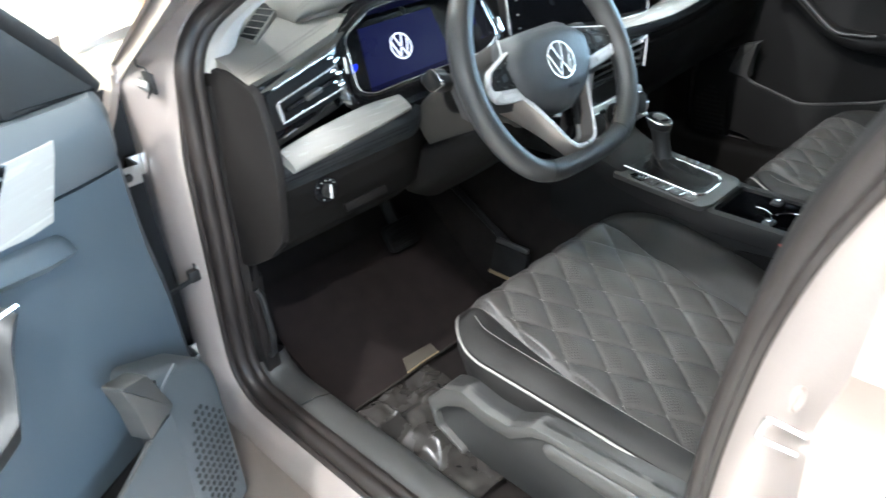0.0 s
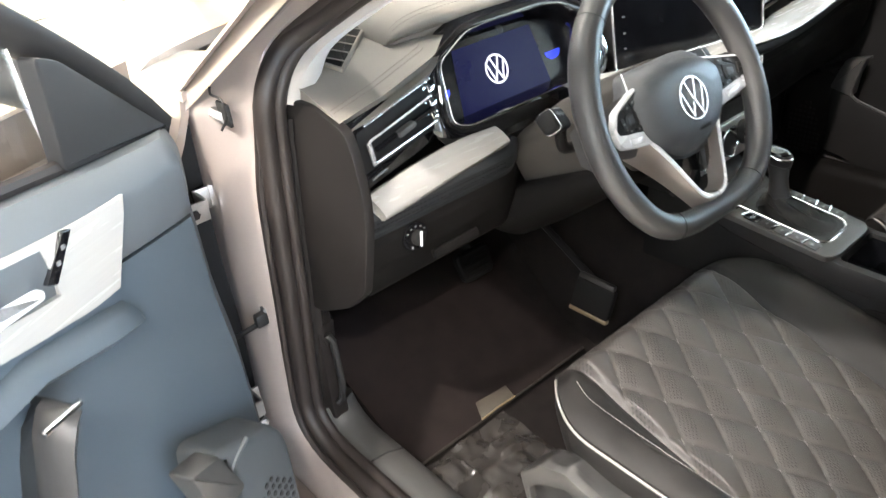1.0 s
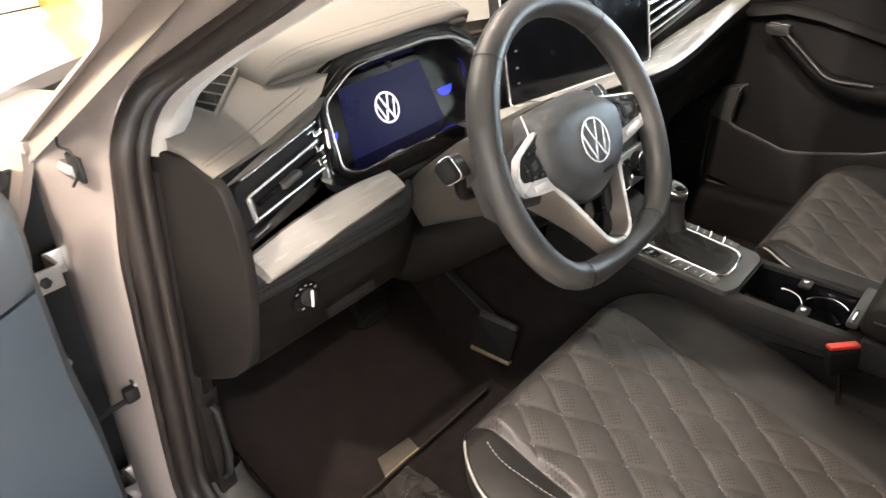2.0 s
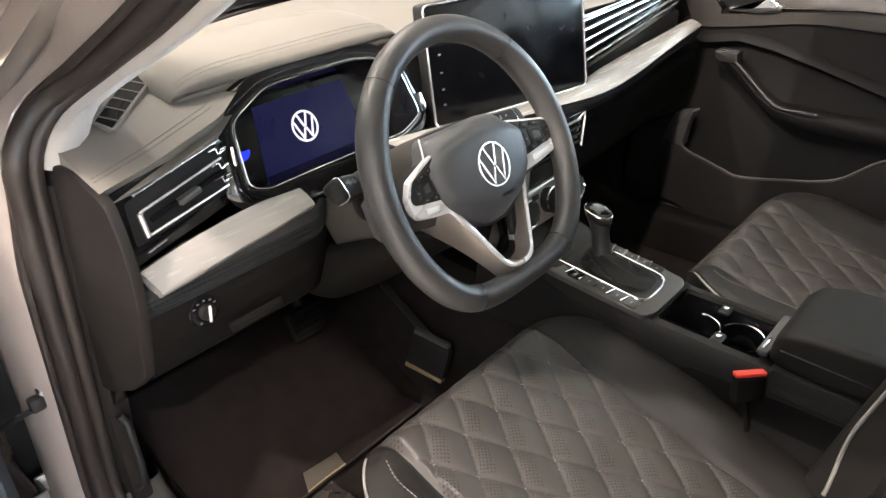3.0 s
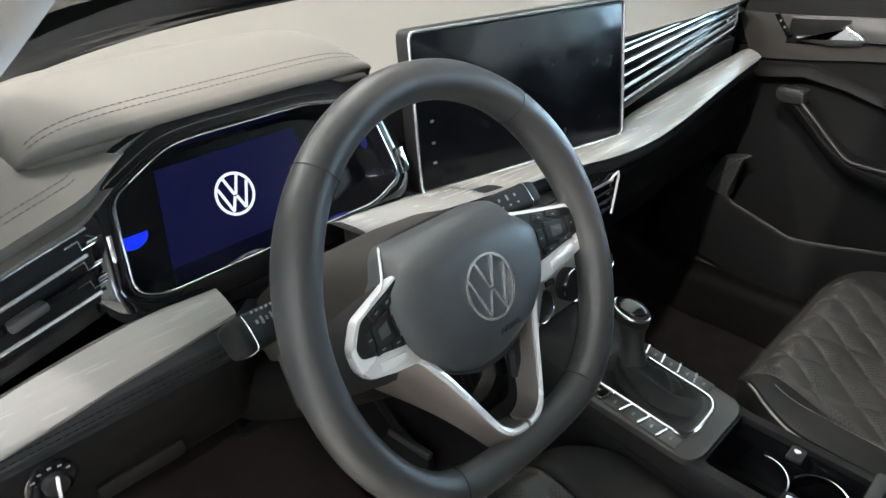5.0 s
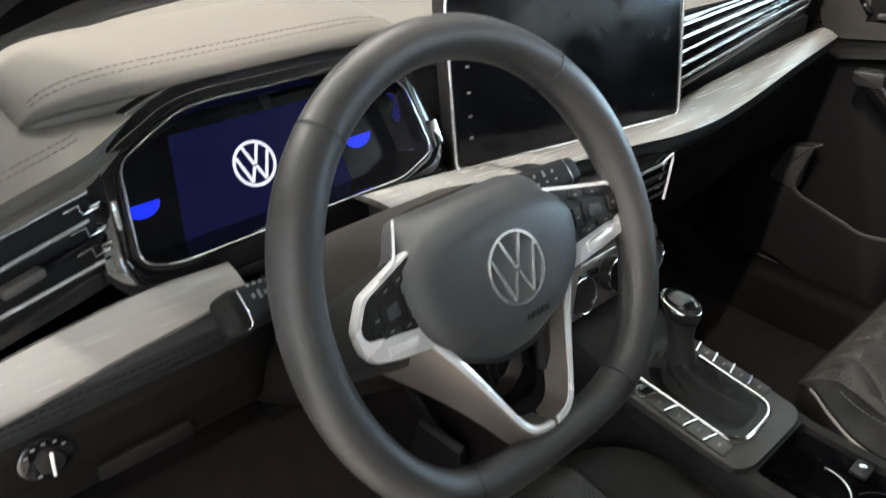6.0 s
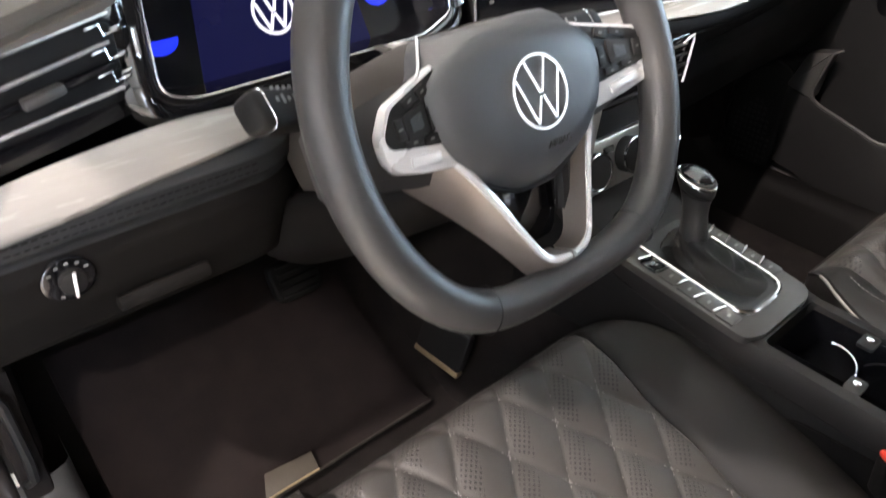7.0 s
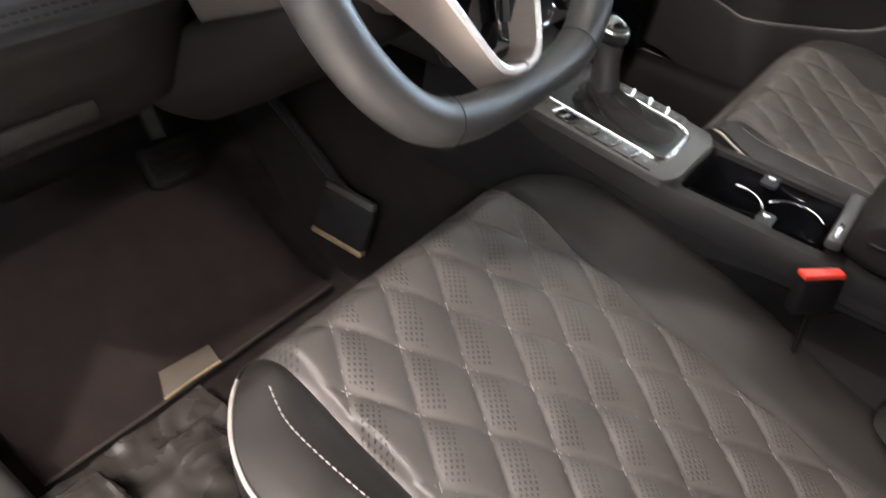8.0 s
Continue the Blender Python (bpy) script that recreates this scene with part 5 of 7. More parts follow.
for s in (-1, 1):
    def fx(pts, s=s):
        return [(across(s, x), y) for x, y in pts]
    pod = fx([(0.070, 0.040), (0.0840, 0.0345), (0.1165, 0.0225), (0.129, 0.004), (0.1285, -0.012), (0.121, -0.0230), (0.100, -0.0285), (0.072, -0.0325), (0.064, -0.010)])
    pp = round_poly(pod, 0.004, 3)
    bm = bmesh.new()
    prism(bm, pp, 0.010, Matrix.Translation((0, 0, -0.0165)), 0.003)
    frame_part = part("button_frame", bm, BRIGHT, wheel, "satin silver button frame", local=True)
    inner = round_poly(fx([(0.070, 0.037), (0.0838, 0.0315), (0.1145, 0.0198), (0.1255, 0.003), (0.1235, -0.0055), (0.112, -0.0080), (0.080, -0.0135), (0.070, -0.004)]), 0.005, 3)
    bm = bmesh.new()
    prism(bm, inner, 0.004, Matrix.Translation((0, 0, -0.0155)), 0.001)
    part("button_panel", bm, DARK2, frame_part, "glossy black button panel", local=True)
    # one raised rocker with a thumb pad, and flush keys round it
    ck = Vector((across(s, 0.0985), 0.0060, 0))
    kw = 0.80 if s < 0 else 1.15
    rocker = round_poly([(ck.x - 0.0125 * kw, ck.y - 0.0095 + s * 0.0010), (ck.x + 0.0125 * kw, ck.y - 0.0095 - s * 0.0010), (ck.x + 0.0125 * kw, ck.y + 0.0095 - s * 0.0030), (ck.x - 0.0125 * kw, ck.y + 0.0095 + s * 0.0030)], 0.003, 3)
    bm = bmesh.new()
    prism(bm, rocker, 0.004, Matrix.Translation((0, 0, -0.0138)), 0.0012)
    rk = part("rocker_key", bm, DARK, frame_part, "charcoal rocker key", local=True)
    bm = bmesh.new()
    prism(bm, [(ck.x + (x - ck.x) * 0.52, ck.y + (y - ck.y) * 0.52) for x, y in rocker], 0.004, Matrix.Translation((0, 0, -0.0130)), 0.0012)
    part("thumb_pad", bm, SLATE, frame_part, "slate grey thumb pad", local=True)
    for cx, cy, w, h in ((0.070 + (c - 0.070) * 0.74, y, q * kw, v) for c, y, q, v in ((0.0935, 0.0245, 0.012, 0.008), (0.0900, 0.0060, 0.007, 0.016), (0.110, 0.0210, 0.016, 0.006), (0.1275, 0.0050, 0.008, 0.014), (0.0970, -0.0072, 0.015, 0.0055), (0.116, -0.0058, 0.018, 0.0055))):
        bm = bmesh.new()
        turn = Matrix.Rotation(-s * 0.40 if cy > 0.02 else -s * 0.06, 4, "Z")
        box(bm, (0, 0, 0), (w, h, 0.0024), 0.0008, m=Matrix.Translation((across(s, cx), cy, -0.0150)) @ turn)
        part("button", bm, DARK, frame_part, "charcoal button", local=True)
        bm = bmesh.new()
        box(bm, (0, 0, 0), (0.0036, 0.0014, 0.0005), 0, m=Matrix.Translation((across(s, cx), cy, -0.0138)) @ turn)
        part("symbol", bm, ICON, frame_part, "pale printed symbol", local=True)
    bm = bmesh.new()
    box(bm, (0, 0, 0), (0.032 * kw, 0.0085, 0.003), 0.0016, m=Matrix.Translation((across(s, 0.098), -0.0195, -0.0158)) @ Matrix.Rotation(s * 0.10, 4, "Z"))
    part("paddle_key", bm, BRIGHT, frame_part, "bright silver key below the buttons", local=True)
    if s < 0:
        bm = bmesh.new()
        tube(bm, curve_through([(s * 0.100, 0.0285, -0.0165), (s * 0.0870, 0.0335, -0.0180), (s * 0.0800, 0.0390, -0.0215), (s * 0.0720, 0.0480, -0.0280), (s * 0.062, 0.0590, -0.037)], 14), 0.0012, 6)
        part("bright_line", bm, BRIGHT, frame_part, "thin bright line beside the cover", local=True)
    # the arm behind the pod that reaches the rim
    bm = bmesh.new()
    loft(bm, [[Vector((s * x, y, z)) for y, z in ((hgt, -0.034), (hgt * 0.6, -0.028), (-hgt * 0.9, -0.028), (-hgt * 1.2, -0.034), (-hgt * 0.8, -0.048), (hgt * 0.7, -0.048))] for x, hgt in
              ((0.06, 0.036), (0.10, 0.032), (0.13, 0.026), (0.150, 0.024), (0.168, 0.026))], around=True, caps=True)
    part("side_spoke", bm, WHEELSKIN, wheel, "grey side spoke", local=True)
    # lower arm: a ridge with bronze flanks
    bm = bmesh.new()
    outer = curve_through([(s * 0.086, -0.030), (s * 0.069, -0.056), (s * 0.055, -0.080), (s * 0.0385, -0.112), (s * 0.030, -0.127), (s * 0.018, -0.1345), (s * 0.003, -0.136)], 24)
    inn = curve_through([(s * 0.070, -0.026), (s * 0.057, -0.048), (s * 0.047, -0.068), (s * 0.031, -0.103), (s * 0.0225, -0.117), (s * 0.013, -0.1225), (s * 0.002, -0.1235)], 24)
    rings = []
    for k, (o, i) in enumerate(zip(outer, inn)):
        u = k / 23
        z = -0.018 + 0.014 * u
        w = (o - i).normalized()
        ob_, ib_ = o + w * (0.005 + 0.020 * (1 - u) ** 2.0), i - w * (0.009 - 0.006 * u)
        e = i.lerp(o, 0.52)
        rings.append([Vector((*ob_, -0.038 + 0.016 * u)), Vector((*(o * 0.55 + ob_ * 0.45), z - 0.019 + 0.008 * u)), Vector((*(e * 0.45 + o * 0.55), z - 0.0065)), Vector((*e, z - 0.002)),
                      Vector((*i, z - 0.002)), Vector((*(i * 0.7 + ib_ * 0.3), z - 0.016)), Vector((*ib_, -0.050 + 0.024 * u))])
    loft(bm, rings, around=True, caps=True)
    arm = part("lower_spoke", bm, BRONZE, wheel, "satin bronze-silver lower spoke", local=True, angle=40)
    bm = bmesh.new()
    rings = []
    for k, (o, i) in enumerate(zip(outer, inn)):
        z = -0.018 + 0.014 * k / 23
        e = i.lerp(o, 0.52)
        rings.append([Vector((*e, z - 0.003)), Vector((*e.lerp(i, 0.08), z - 0.0002)), Vector((*e.lerp(i, 0.5), z + 0.0012)), Vector((*e.lerp(i, 0.90), z - 0.0002)), Vector((*i, z - 0.004)), Vector((*i.lerp(e, 0.1), z - 0.007))])
    loft(bm, rings, around=True, caps=True)
    part("bright_edge", bm, BRIGHT, arm, "bright silver edge", local=True)
bm = bmesh.new()
prism(bm, round_poly([(-0.052, -0.05), (0.052, -0.05), (0.026, -0.118), (-0.026, -0.118)], 0.01), 0.012, Matrix.Translation((0, 0, -0.044)), 0.003)
part("spoke_insert", bm, GLOSS, wheel, "glossy black insert between the lower spokes", local=True)
bm = bmesh.new()
tube(bm, [Vector((0.046, -0.030, -0.030)), Vector((0.034, -0.100, -0.036))], 0.007, 8)
part("spoke_web", bm, DARK2, wheel, "black web behind the spokes", local=True)

column = thing("steering_column", WM, "dark plastic steering column shroud with two stalks", "steering column")
bm = bmesh.new()


def shroud_ring(z, hw, t, b):
    pts = round_poly([(-hw, t * 0.35), (-hw * 0.72, t), (hw * 0.72, t), (hw, t * 0.35), (hw * 0.92, -b * 0.5), (hw * 0.6, -b), (-hw * 0.6, -b), (-hw * 0.92, -b * 0.5)], 0.02, 3)
    return [Vector((x, y, z)) for x, y in pts]


loft(bm, [shroud_ring(-0.050, 0.060, 0.050, 0.060), shroud_ring(-0.056, 0.070, 0.060, 0.066), shroud_ring(-0.10, 0.074, 0.060, 0.074), shroud_ring(-0.17, 0.078, 0.052, 0.082), shroud_ring(-0.26, 0.082, 0.03, 0.088)], around=True, caps=True)
part("shroud", bm, SHROUD, column, "taupe-grey column shroud", local=True, angle=50)
bm = bmesh.new()
rings = []
for z, hw, t, b in ((-0.085, 0.052, -0.055, 0.078), (-0.10, 0.066, -0.05, 0.088), (-0.16, 0.080, -0.045, 0.100), (-0.26, 0.098, -0.04, 0.120), (-0.34, 0.110, -0.03, 0.13)):
    rings.append([Vector((x, y, z)) for x, y in round_poly([(-hw, t), (hw, t), (hw * 0.95, -b * 0.75), (hw * 0.5, -b), (-hw * 0.5, -b), (-hw * 0.95, -b * 0.75)], 0.02, 3)])
loft(bm, rings, around=True, caps=True)
part("lower_cover", bm, LOWER, column, "charcoal lower column cover", local=True, angle=60)
for head, tip, arm_line, name in (((-0.141, 0.0350, -0.081), (-0.193, 0.0420, -0.051), [(-0.155, 0.0370, -0.0725), (-0.137, 0.031, -0.088), (-0.126, 0.010, -0.108), (-0.108, -0.004, -0.122), (-0.068, -0.008, -0.130)], "indicator_stalk"),
                                  ((0.068, 0.0370, -0.080), (0.181, 0.0300, -0.086), [(0.080, 0.0365, -0.080), (0.062, 0.036, -0.080), (0.046, 0.034, -0.086)], "wiper_stalk")):
    bm = bmesh.new()
    a, b = Vector(head), Vector(tip)
    d = b - a
    w_ = d.normalized()
    v_ = (Vector((0, 1, -0.35)) - w_ * w_.dot(Vector((0, 1, -0.35)))).normalized()
    n_ = w_.cross(v_)
    rings = []
    for t, hh in ((-0.04, 0.0070), (0.02, 0.0120), (0.10, 0.0143), (0.86, 0.0146), (0.95, 0.0138), (1.0, 0.0105)):
        rings.append([a + d * t + v_ * y + n_ * z for y, z in round_poly([(-hh, -hh * 0.74), (hh, -hh * 0.78), (hh * 0.92, hh * 0.78), (-hh * 0.92, hh * 0.74)], hh * 0.48, 3)])
    loft(bm, rings, around=True, caps=True)
    tube(bm, curve_through(arm_line, 16), 0.0078, 10)
    st = part(name, bm, CARD, column, "black column stalk", local=True, angle=60)
    bm = bmesh.new()
    loft(bm, [[a + d * t + v_ * y + n_ * z for y, z in round_poly([(-q, -q * 0.75), (q, -q * 0.79), (q * 0.92, q * 0.79), (-q * 0.92, q * 0.75)], q * 0.48, 3)] for t, q in ((0.846, 0.0142), (0.849, 0.0149), (0.858, 0.0149), (0.861, 0.0142))], around=True)
    part("stalk_ring", bm, CHROME, st, "thin chrome ring", local=True)
    bm = bmesh.new()
    w = d.normalized()
    for k in range(5):
        c = a + d * (0.22 + 0.11 * k)
        m = frame_of(c + v_ * 0.004 - n_ * 0.0113 * (1 if n_.z < 0 else -1), w, v_ if (w.cross(v_)).z > 0 else -v_)
        box(bm, (0, 0, 0), (0.0026, 0.003 + 0.003 * (k % 2), 0.0008), 0, m=m)
        box(bm, (0, 0, 0), (0.0026, 0.002, 0.0008), 0, m=m @ Matrix.Translation((0, -0.008, 0)))
    part("symbol", bm, ICON, st, "pale printed symbols", local=True)

# ---------------------------------------------------------------- centre console
console = thing("centre_console", Matrix.Translation((0.335, -0.1, 0.30)), "charcoal centre console with cup holders", "console")
CY = [-0.62, -0.30, -0.285, -0.28, -0.275, -0.27, -0.13, -0.125, -0.12, -0.115, -0.05, 0.0, 0.05, 0.10, 0.15, 0.21]
CZ = [0.624, 0.624, 0.624, 0.624, 0.624, 0.624, 0.625, 0.625, 0.626, 0.627, 0.634, 0.641, 0.651, 0.668, 0.692, 0.725]
rings = []
for y, z in zip(CY, CZ):
    pit = 0.085 if -0.276 < y < -0.124 else 0.0
    grow = 0.010 * smoothstep(0.0, 0.2, y)
    rings.append([Vector((x + (grow if x > 0.335 else -grow), y, h)) for x, h in ((0.246, 0.29), (0.252, z - 0.09), (0.257, z - 0.030), (0.261, z - 0.008), (0.267, z - 0.001), (0.281, z), (0.2845, z - pit * 0.1), (0.288, z - pit),
                  (0.382, z - pit), (0.3855, z - pit * 0.1), (0.389, z), (0.403, z - 0.001), (0.409, z - 0.008), (0.413, z - 0.030), (0.418, z - 0.09), (0.424, 0.29))])
bm = bmesh.new()
loft(bm, rings, caps=True)
part("console_body", bm, PILLAR, console, "charcoal console body with a sunken tray", angle=40)
# black sheets over both sides, for the shade between console and seats
for sgn in (-1, 1):
    bm = bmesh.new()
    rings = []
    for y, z in zip(CY, CZ):
        grow = 0.010 * smoothstep(0.0, 0.2, y)
        rings.append([Vector((0.335 + sgn * (x + grow), y, h)) for x, h in ((0.0905, 0.292), (0.0845, z - 0.09), (0.0795, z - 0.031), (0.0770, z - 0.031), (0.080, z - 0.09), (0.086, 0.292))])
    loft(bm, rings, around=True, caps=True)
    part("side_shade_panel", bm, CARD, console, "black sheet over the console side for the shade beside the seat", angle=40)
CP = frame_of((0.332, -0.032, 0.6400), (1, 0, 0), (0, 1, 0.115))
bm = bmesh.new()
pl = round_poly([(-0.074, -0.076), (-0.050, -0.086), (0.048, -0.086), (0.068, -0.076), (0.074, 0.105), (-0.080, 0.105)], 0.010, 4)
prism(bm, pl, 0.010, CP @ Matrix.Translation((0, 0, 0.003)), 0.002)
sp = part("shift_panel", bm, SHIFTER, console, "dark satin shift panel")
loopP = curve_through([(-0.047, 0.10), (-0.046, 0.03), (-0.045, -0.040), (-0.038, -0.056), (-0.020, -0.061), (0.018, -0.060), (0.036, -0.054), (0.043, -0.040), (0.044, 0.0), (0.045, 0.045)], 50)
bm = bmesh.new()
tube(bm, [CP @ Vector((p.x, p.y, 0.0045)) for p in loopP], 0.0030, 8)
part("chrome_loop", bm, CHROME, sp, "chrome loop round the gear lever")
bm = bmesh.new()
prism(bm, round_poly([(-0.044, -0.056), (0.040, -0.056), (0.042, 0.10), (-0.045, 0.10)], 0.012), 0.004, CP @ Matrix.Translation((0, 0, 0.0040)))
part("lever_well", bm, DARK2, sp, "black well round the gear lever")
for side, x, ys in ((-1, -0.060, (-0.046, -0.020, 0.006, 0.032, 0.058)), (1, 0.058, (-0.030, -0.006, 0.018, 0.042))):
    for k, y in enumerate(ys):
        bm = bmesh.new()
        box(bm, (0, 0, 0), (0.021, 0.022, 0.003), 0.001, m=CP @ Matrix.Translation((x, y, 0.0038)))
        part("console_button", bm, GLOSS if (side < 0 and k == 4) else SHIFTER, sp, "flat dark satin console button")
        bm = bmesh.new()
        box(bm, (0, 0, 0), (0.020, 0.0022, 0.003), 0, m=CP @ Matrix.Translation((x, y + 0.0125, 0.0056)) @ Matrix.Rotation(side * 0.25, 4, "Z"))
        part("button_divider", bm, CHROME, sp, "short chrome divider")
        bm = bmesh.new()
        box(bm, (0, 0, 0), (0.006, 0.003, 0.0006), 0, m=CP @ Matrix.Translation((x, y, 0.0056)))
        part("symbol", bm, ICON, sp, "pale printed symbol")
# gear lever: pleated boot and knob
lever = thing("gear_lever", CP, "gear lever with a pleated black boot and a chrome-trimmed knob", "gear lever")
bm = bmesh.new()
rings = []
for k in range(22):
    t = k / 21
    hx, hy, cy = 0.026 * (1 - t) ** 1.1 + 0.0135, 0.044 * (1 - t) ** 1.1 + 0.017, 0.012 + 0.038 * t ** 1.1
    ring = []
    for j in range(40):
        a = j / 40 * math.tau
        sq = (abs(math.cos(a)) ** 4 + abs(math.sin(a)) ** 4) ** -0.25
        sq = sq * (1 - t) + t
        fold = 1 + 0.16 * math.sin(9 * t + 3 * a) * math.sin(math.pi * t) + 0.10 * math.sin(21 * t + 5 * a + 2 * math.sin(3 * a)) * math.sin(math.pi * t)
        ring.append(Vector((hx * sq * math.cos(a) * fold, cy + hy * sq * math.sin(a) * fold, 0.004 + 0.026 * t ** 1.8 + 0.007 * math.sin(4 * a + 6 * t) * math.sin(math.pi * t))))
    rings.append(ring)
loft(bm, rings, around=True, caps=True)
part("boot", bm, BOOT, lever, "black leather boot with folds", local=True, angle=70)
bm = bmesh.new()
rings = []
for w, d, y, z in ((0.0150, 0.0185, 0.049, 0.024), (0.0145, 0.0180, 0.051, 0.034), (0.0130, 0.0165, 0.055, 0.046), (0.0125, 0.0165, 0.060, 0.060), (0.0135, 0.0185, 0.064, 0.072), (0.0150, 0.0210, 0.067, 0.080)):
    rings.append([Vector((w * math.cos(a), y + d * math.sin(a), z)) for a in np.linspace(0, math.tau, 24, endpoint=False)])
loft(bm, rings, around=True, caps=True)
part("lever_neck", bm, SEATPLASTIC, lever, "dark grey lever neck", local=True, angle=60)
bm = bmesh.new()
rings = []
for w, d, y, z in ((0.012, 0.017, 0.066, 0.079), (0.0165, 0.0225, 0.067, 0.083), (0.0185, 0.025, 0.070, 0.091), (0.0178, 0.0240, 0.072, 0.099), (0.0115, 0.016, 0.074, 0.105)):
    rings.append([Vector((w * math.cos(a), y + d * math.sin(a), z)) for a in np.linspace(0, math.tau, 24, endpoint=False)])
loft(bm, rings, around=True, caps=True)
part("knob", bm, DARK2, lever, "black leather knob", local=True, angle=60)
bm = bmesh.new()
tube(bm, [Vector((0.0184 * math.cos(a), 0.0715 + 0.0245 * math.sin(a), 0.0965 + 0.002 * math.sin(a))) for a in np.linspace(0, math.tau, 30, endpoint=False)], 0.0019, 8, closed=True, flat=1.3, up=(0, 0, 1))
part("knob_trim", bm, CHROME, lever, "chrome knob trim", local=True)
bm = bmesh.new()
loft(bm, [[Vector((w * math.cos(a), 0.073 + d * math.sin(a), z)) for a in np.linspace(0, math.tau, 24, endpoint=False)] for w, d, z in ((0.0168, 0.0225, 0.0990), (0.0155, 0.0210, 0.1030), (0.0110, 0.0155, 0.1062), (0.004, 0.006, 0.1075))], around=True, caps=True)
part("knob_cap", bm, GLOSS, lever, "glossy black knob cap", local=True)

# cup holder fittings
bm = bmesh.new()
loft(bm, [[Vector((0.335 + sx * (0.0445 - i), yy, z)) for sx, yy in ((-1, -0.2725 + i), (1, -0.2725 + i), (1, -0.1275 - i), (-1, -0.1275 - i))] for i, z in ((0.0, 0.623), (0.0035, 0.60), (0.004, 0.548))], around=True)
part("tray_lining", bm, GLOSS, console, "black tray lining")
cup = thing("cup_holder", Matrix.Translation((0.335, -0.2, 0.55)), "black cup holder tray with slim chrome rings", "cup holder")
bm = bmesh.new()
box(bm, (0.335, -0.2, 0.5495), (0.094, 0.150, 0.004), 0.001)
part("tray_floor", bm, DARK2, cup, "black rubber tray floor")
for cy, a0, a1, z in ((-0.170, -1.65, 0.20, 0.608), (-0.236, -1.0, 1.2, 0.610), (-0.236, 2.0, 4.1, 0.610)):
    bm = bmesh.new()
    tube(bm, [Vector(((0.324 if cy > -0.2 else 0.335) + 0.037 * math.cos(a), cy + 0.034 * math.sin(a), z)) for a in np.linspace(a0, a1, 24)], 0.0015, 8)
    part("chrome_ring", bm, CHROME, cup, "slim chrome cup ring")
for cy in (-0.236,):
    bm = bmesh.new()
    loft(bm, [[Vector((0.335 + r * math.cos(a), cy + r * 0.93 * math.sin(a), z)) for a in np.linspace(0, math.tau, 28, endpoint=False)] for r, z in ((0.037, 0.606), (0.035, 0.58), (0.034, 0.556))], around=True)
    part("cup_well", bm, GLOSS, cup, "glossy black cup well")
for bx, by in ((0.374, -0.194), (0.296, -0.214)):
    bm = bmesh.new()
    prism(bm, round_poly([(-0.014, -0.009), (0.012, -0.009), (0.012, 0.009), (-0.014, 0.009)], 0.004), 0.004, Matrix.Translation((bx, by, 0.624)), 0.001)
    br = part("cup_bracket", bm, DARK, cup, "grey plastic cup bracket")
    bm = bmesh.new()
    prism(bm, [(0.0045 * math.cos(a), 0.0045 * math.sin(a)) for a in np.linspace(0, math.tau, 16, endpoint=False)], 0.004, Matrix.Translation((bx, by, 0.627)), 0.001)
    part("screw_head", bm, CHROME, br, "bright screw head")
bm = bmesh.new()
box(bm, (0.335, -0.283, 0.636), (0.112, 0.016, 0.012), 0.004)
lt = part("tray_latch", bm, SHIELD, cup, "grey latch bar behind the tray")
bm = bmesh.new()
box(bm, (0.300, -0.282, 0.6425), (0.030, 0.004, 0.003), 0.001)
part("latch_line", bm, CHROME, lt, "chrome latch line")

arm = thing("armrest", Matrix.Translation((0.345, -0.45, 0.63)), "charcoal padded centre armrest", "armrest")
bm = bmesh.new()
rings = []
for y, zt, hw in ((-0.292, 0.655, 0.060), (-0.297, 0.676, 0.074), (-0.312, 0.692, 0.081), (-0.345, 0.702, 0.084), (-0.45, 0.710, 0.086), (-0.62, 0.716, 0.086)):
    rings.append([Vector((0.345 + x, y, z)) for x, z in round_poly([(-hw, 0.634), (hw, 0.634), (hw, zt - 0.006), (hw * 0.9, zt), (-hw * 0.9, zt), (-hw, zt - 0.006)], 0.012, 3)])
loft(bm, rings, around=True, caps=True)
part("cushion", bm, ARMREST, arm, "charcoal leatherette armrest cushion", angle=60)
bm = bmesh.new()
for s in (-1,):
    tube(bm, [(0.345 + s * 0.0845, y, 0.660 + 0.02 * (y + 0.62)) for y in (-0.31, -0.45, -0.62)], 0.0014, 5)
part("seam", bm, DARK2, arm, "thin black seam")
bm = bmesh.new()
box(bm, (0.345, -0.46, 0.600), (0.172, 0.32, 0.066), 0.012)
part("base", bm, CARD, arm, "black armrest base")

# ---------------------------------------------------------------- seats
SX = -0.005                                         # middle of the driver's seat


def seat_z(x, y):
    ax = abs(x)
    zi = 0.601 + 0.275 * (y - 0.02) if y < 0.02 else 0.601
    zi += 0.006 * math.exp(-((y - 0.0) / 0.04) ** 2)
    if x < 0:                                       # the door side keeps its height, the inner side falls with the cushion
        zb = interp(y, [-0.50, -0.33, -0.20, -0.05, 0.05], [0.588, 0.597, 0.602, 0.606, 0.601])
    else:
        zb = interp(y, [-0.50, -0.33, -0.265, -0.21, -0.14, -0.08, -0.05, 0.05], [0.470, 0.527, 0.555, 0.572, 0.587, 0.599, 0.604, 0.601])
    k = smoothstep(0.160, 0.222, ax)
    z = zi + (zb - zi) * k
    z -= 0.008 * smoothstep(0.228, 0.262, ax) ** 2
    z -= 0.007 * math.exp(-((ax - 0.166) / 0.005) ** 2) * smoothstep(0.06, 0.02, -0.0 + max(0, y))
    z -= 0.030 * max(0.0, (y - 0.015) / 0.045) ** 2.2
    return z


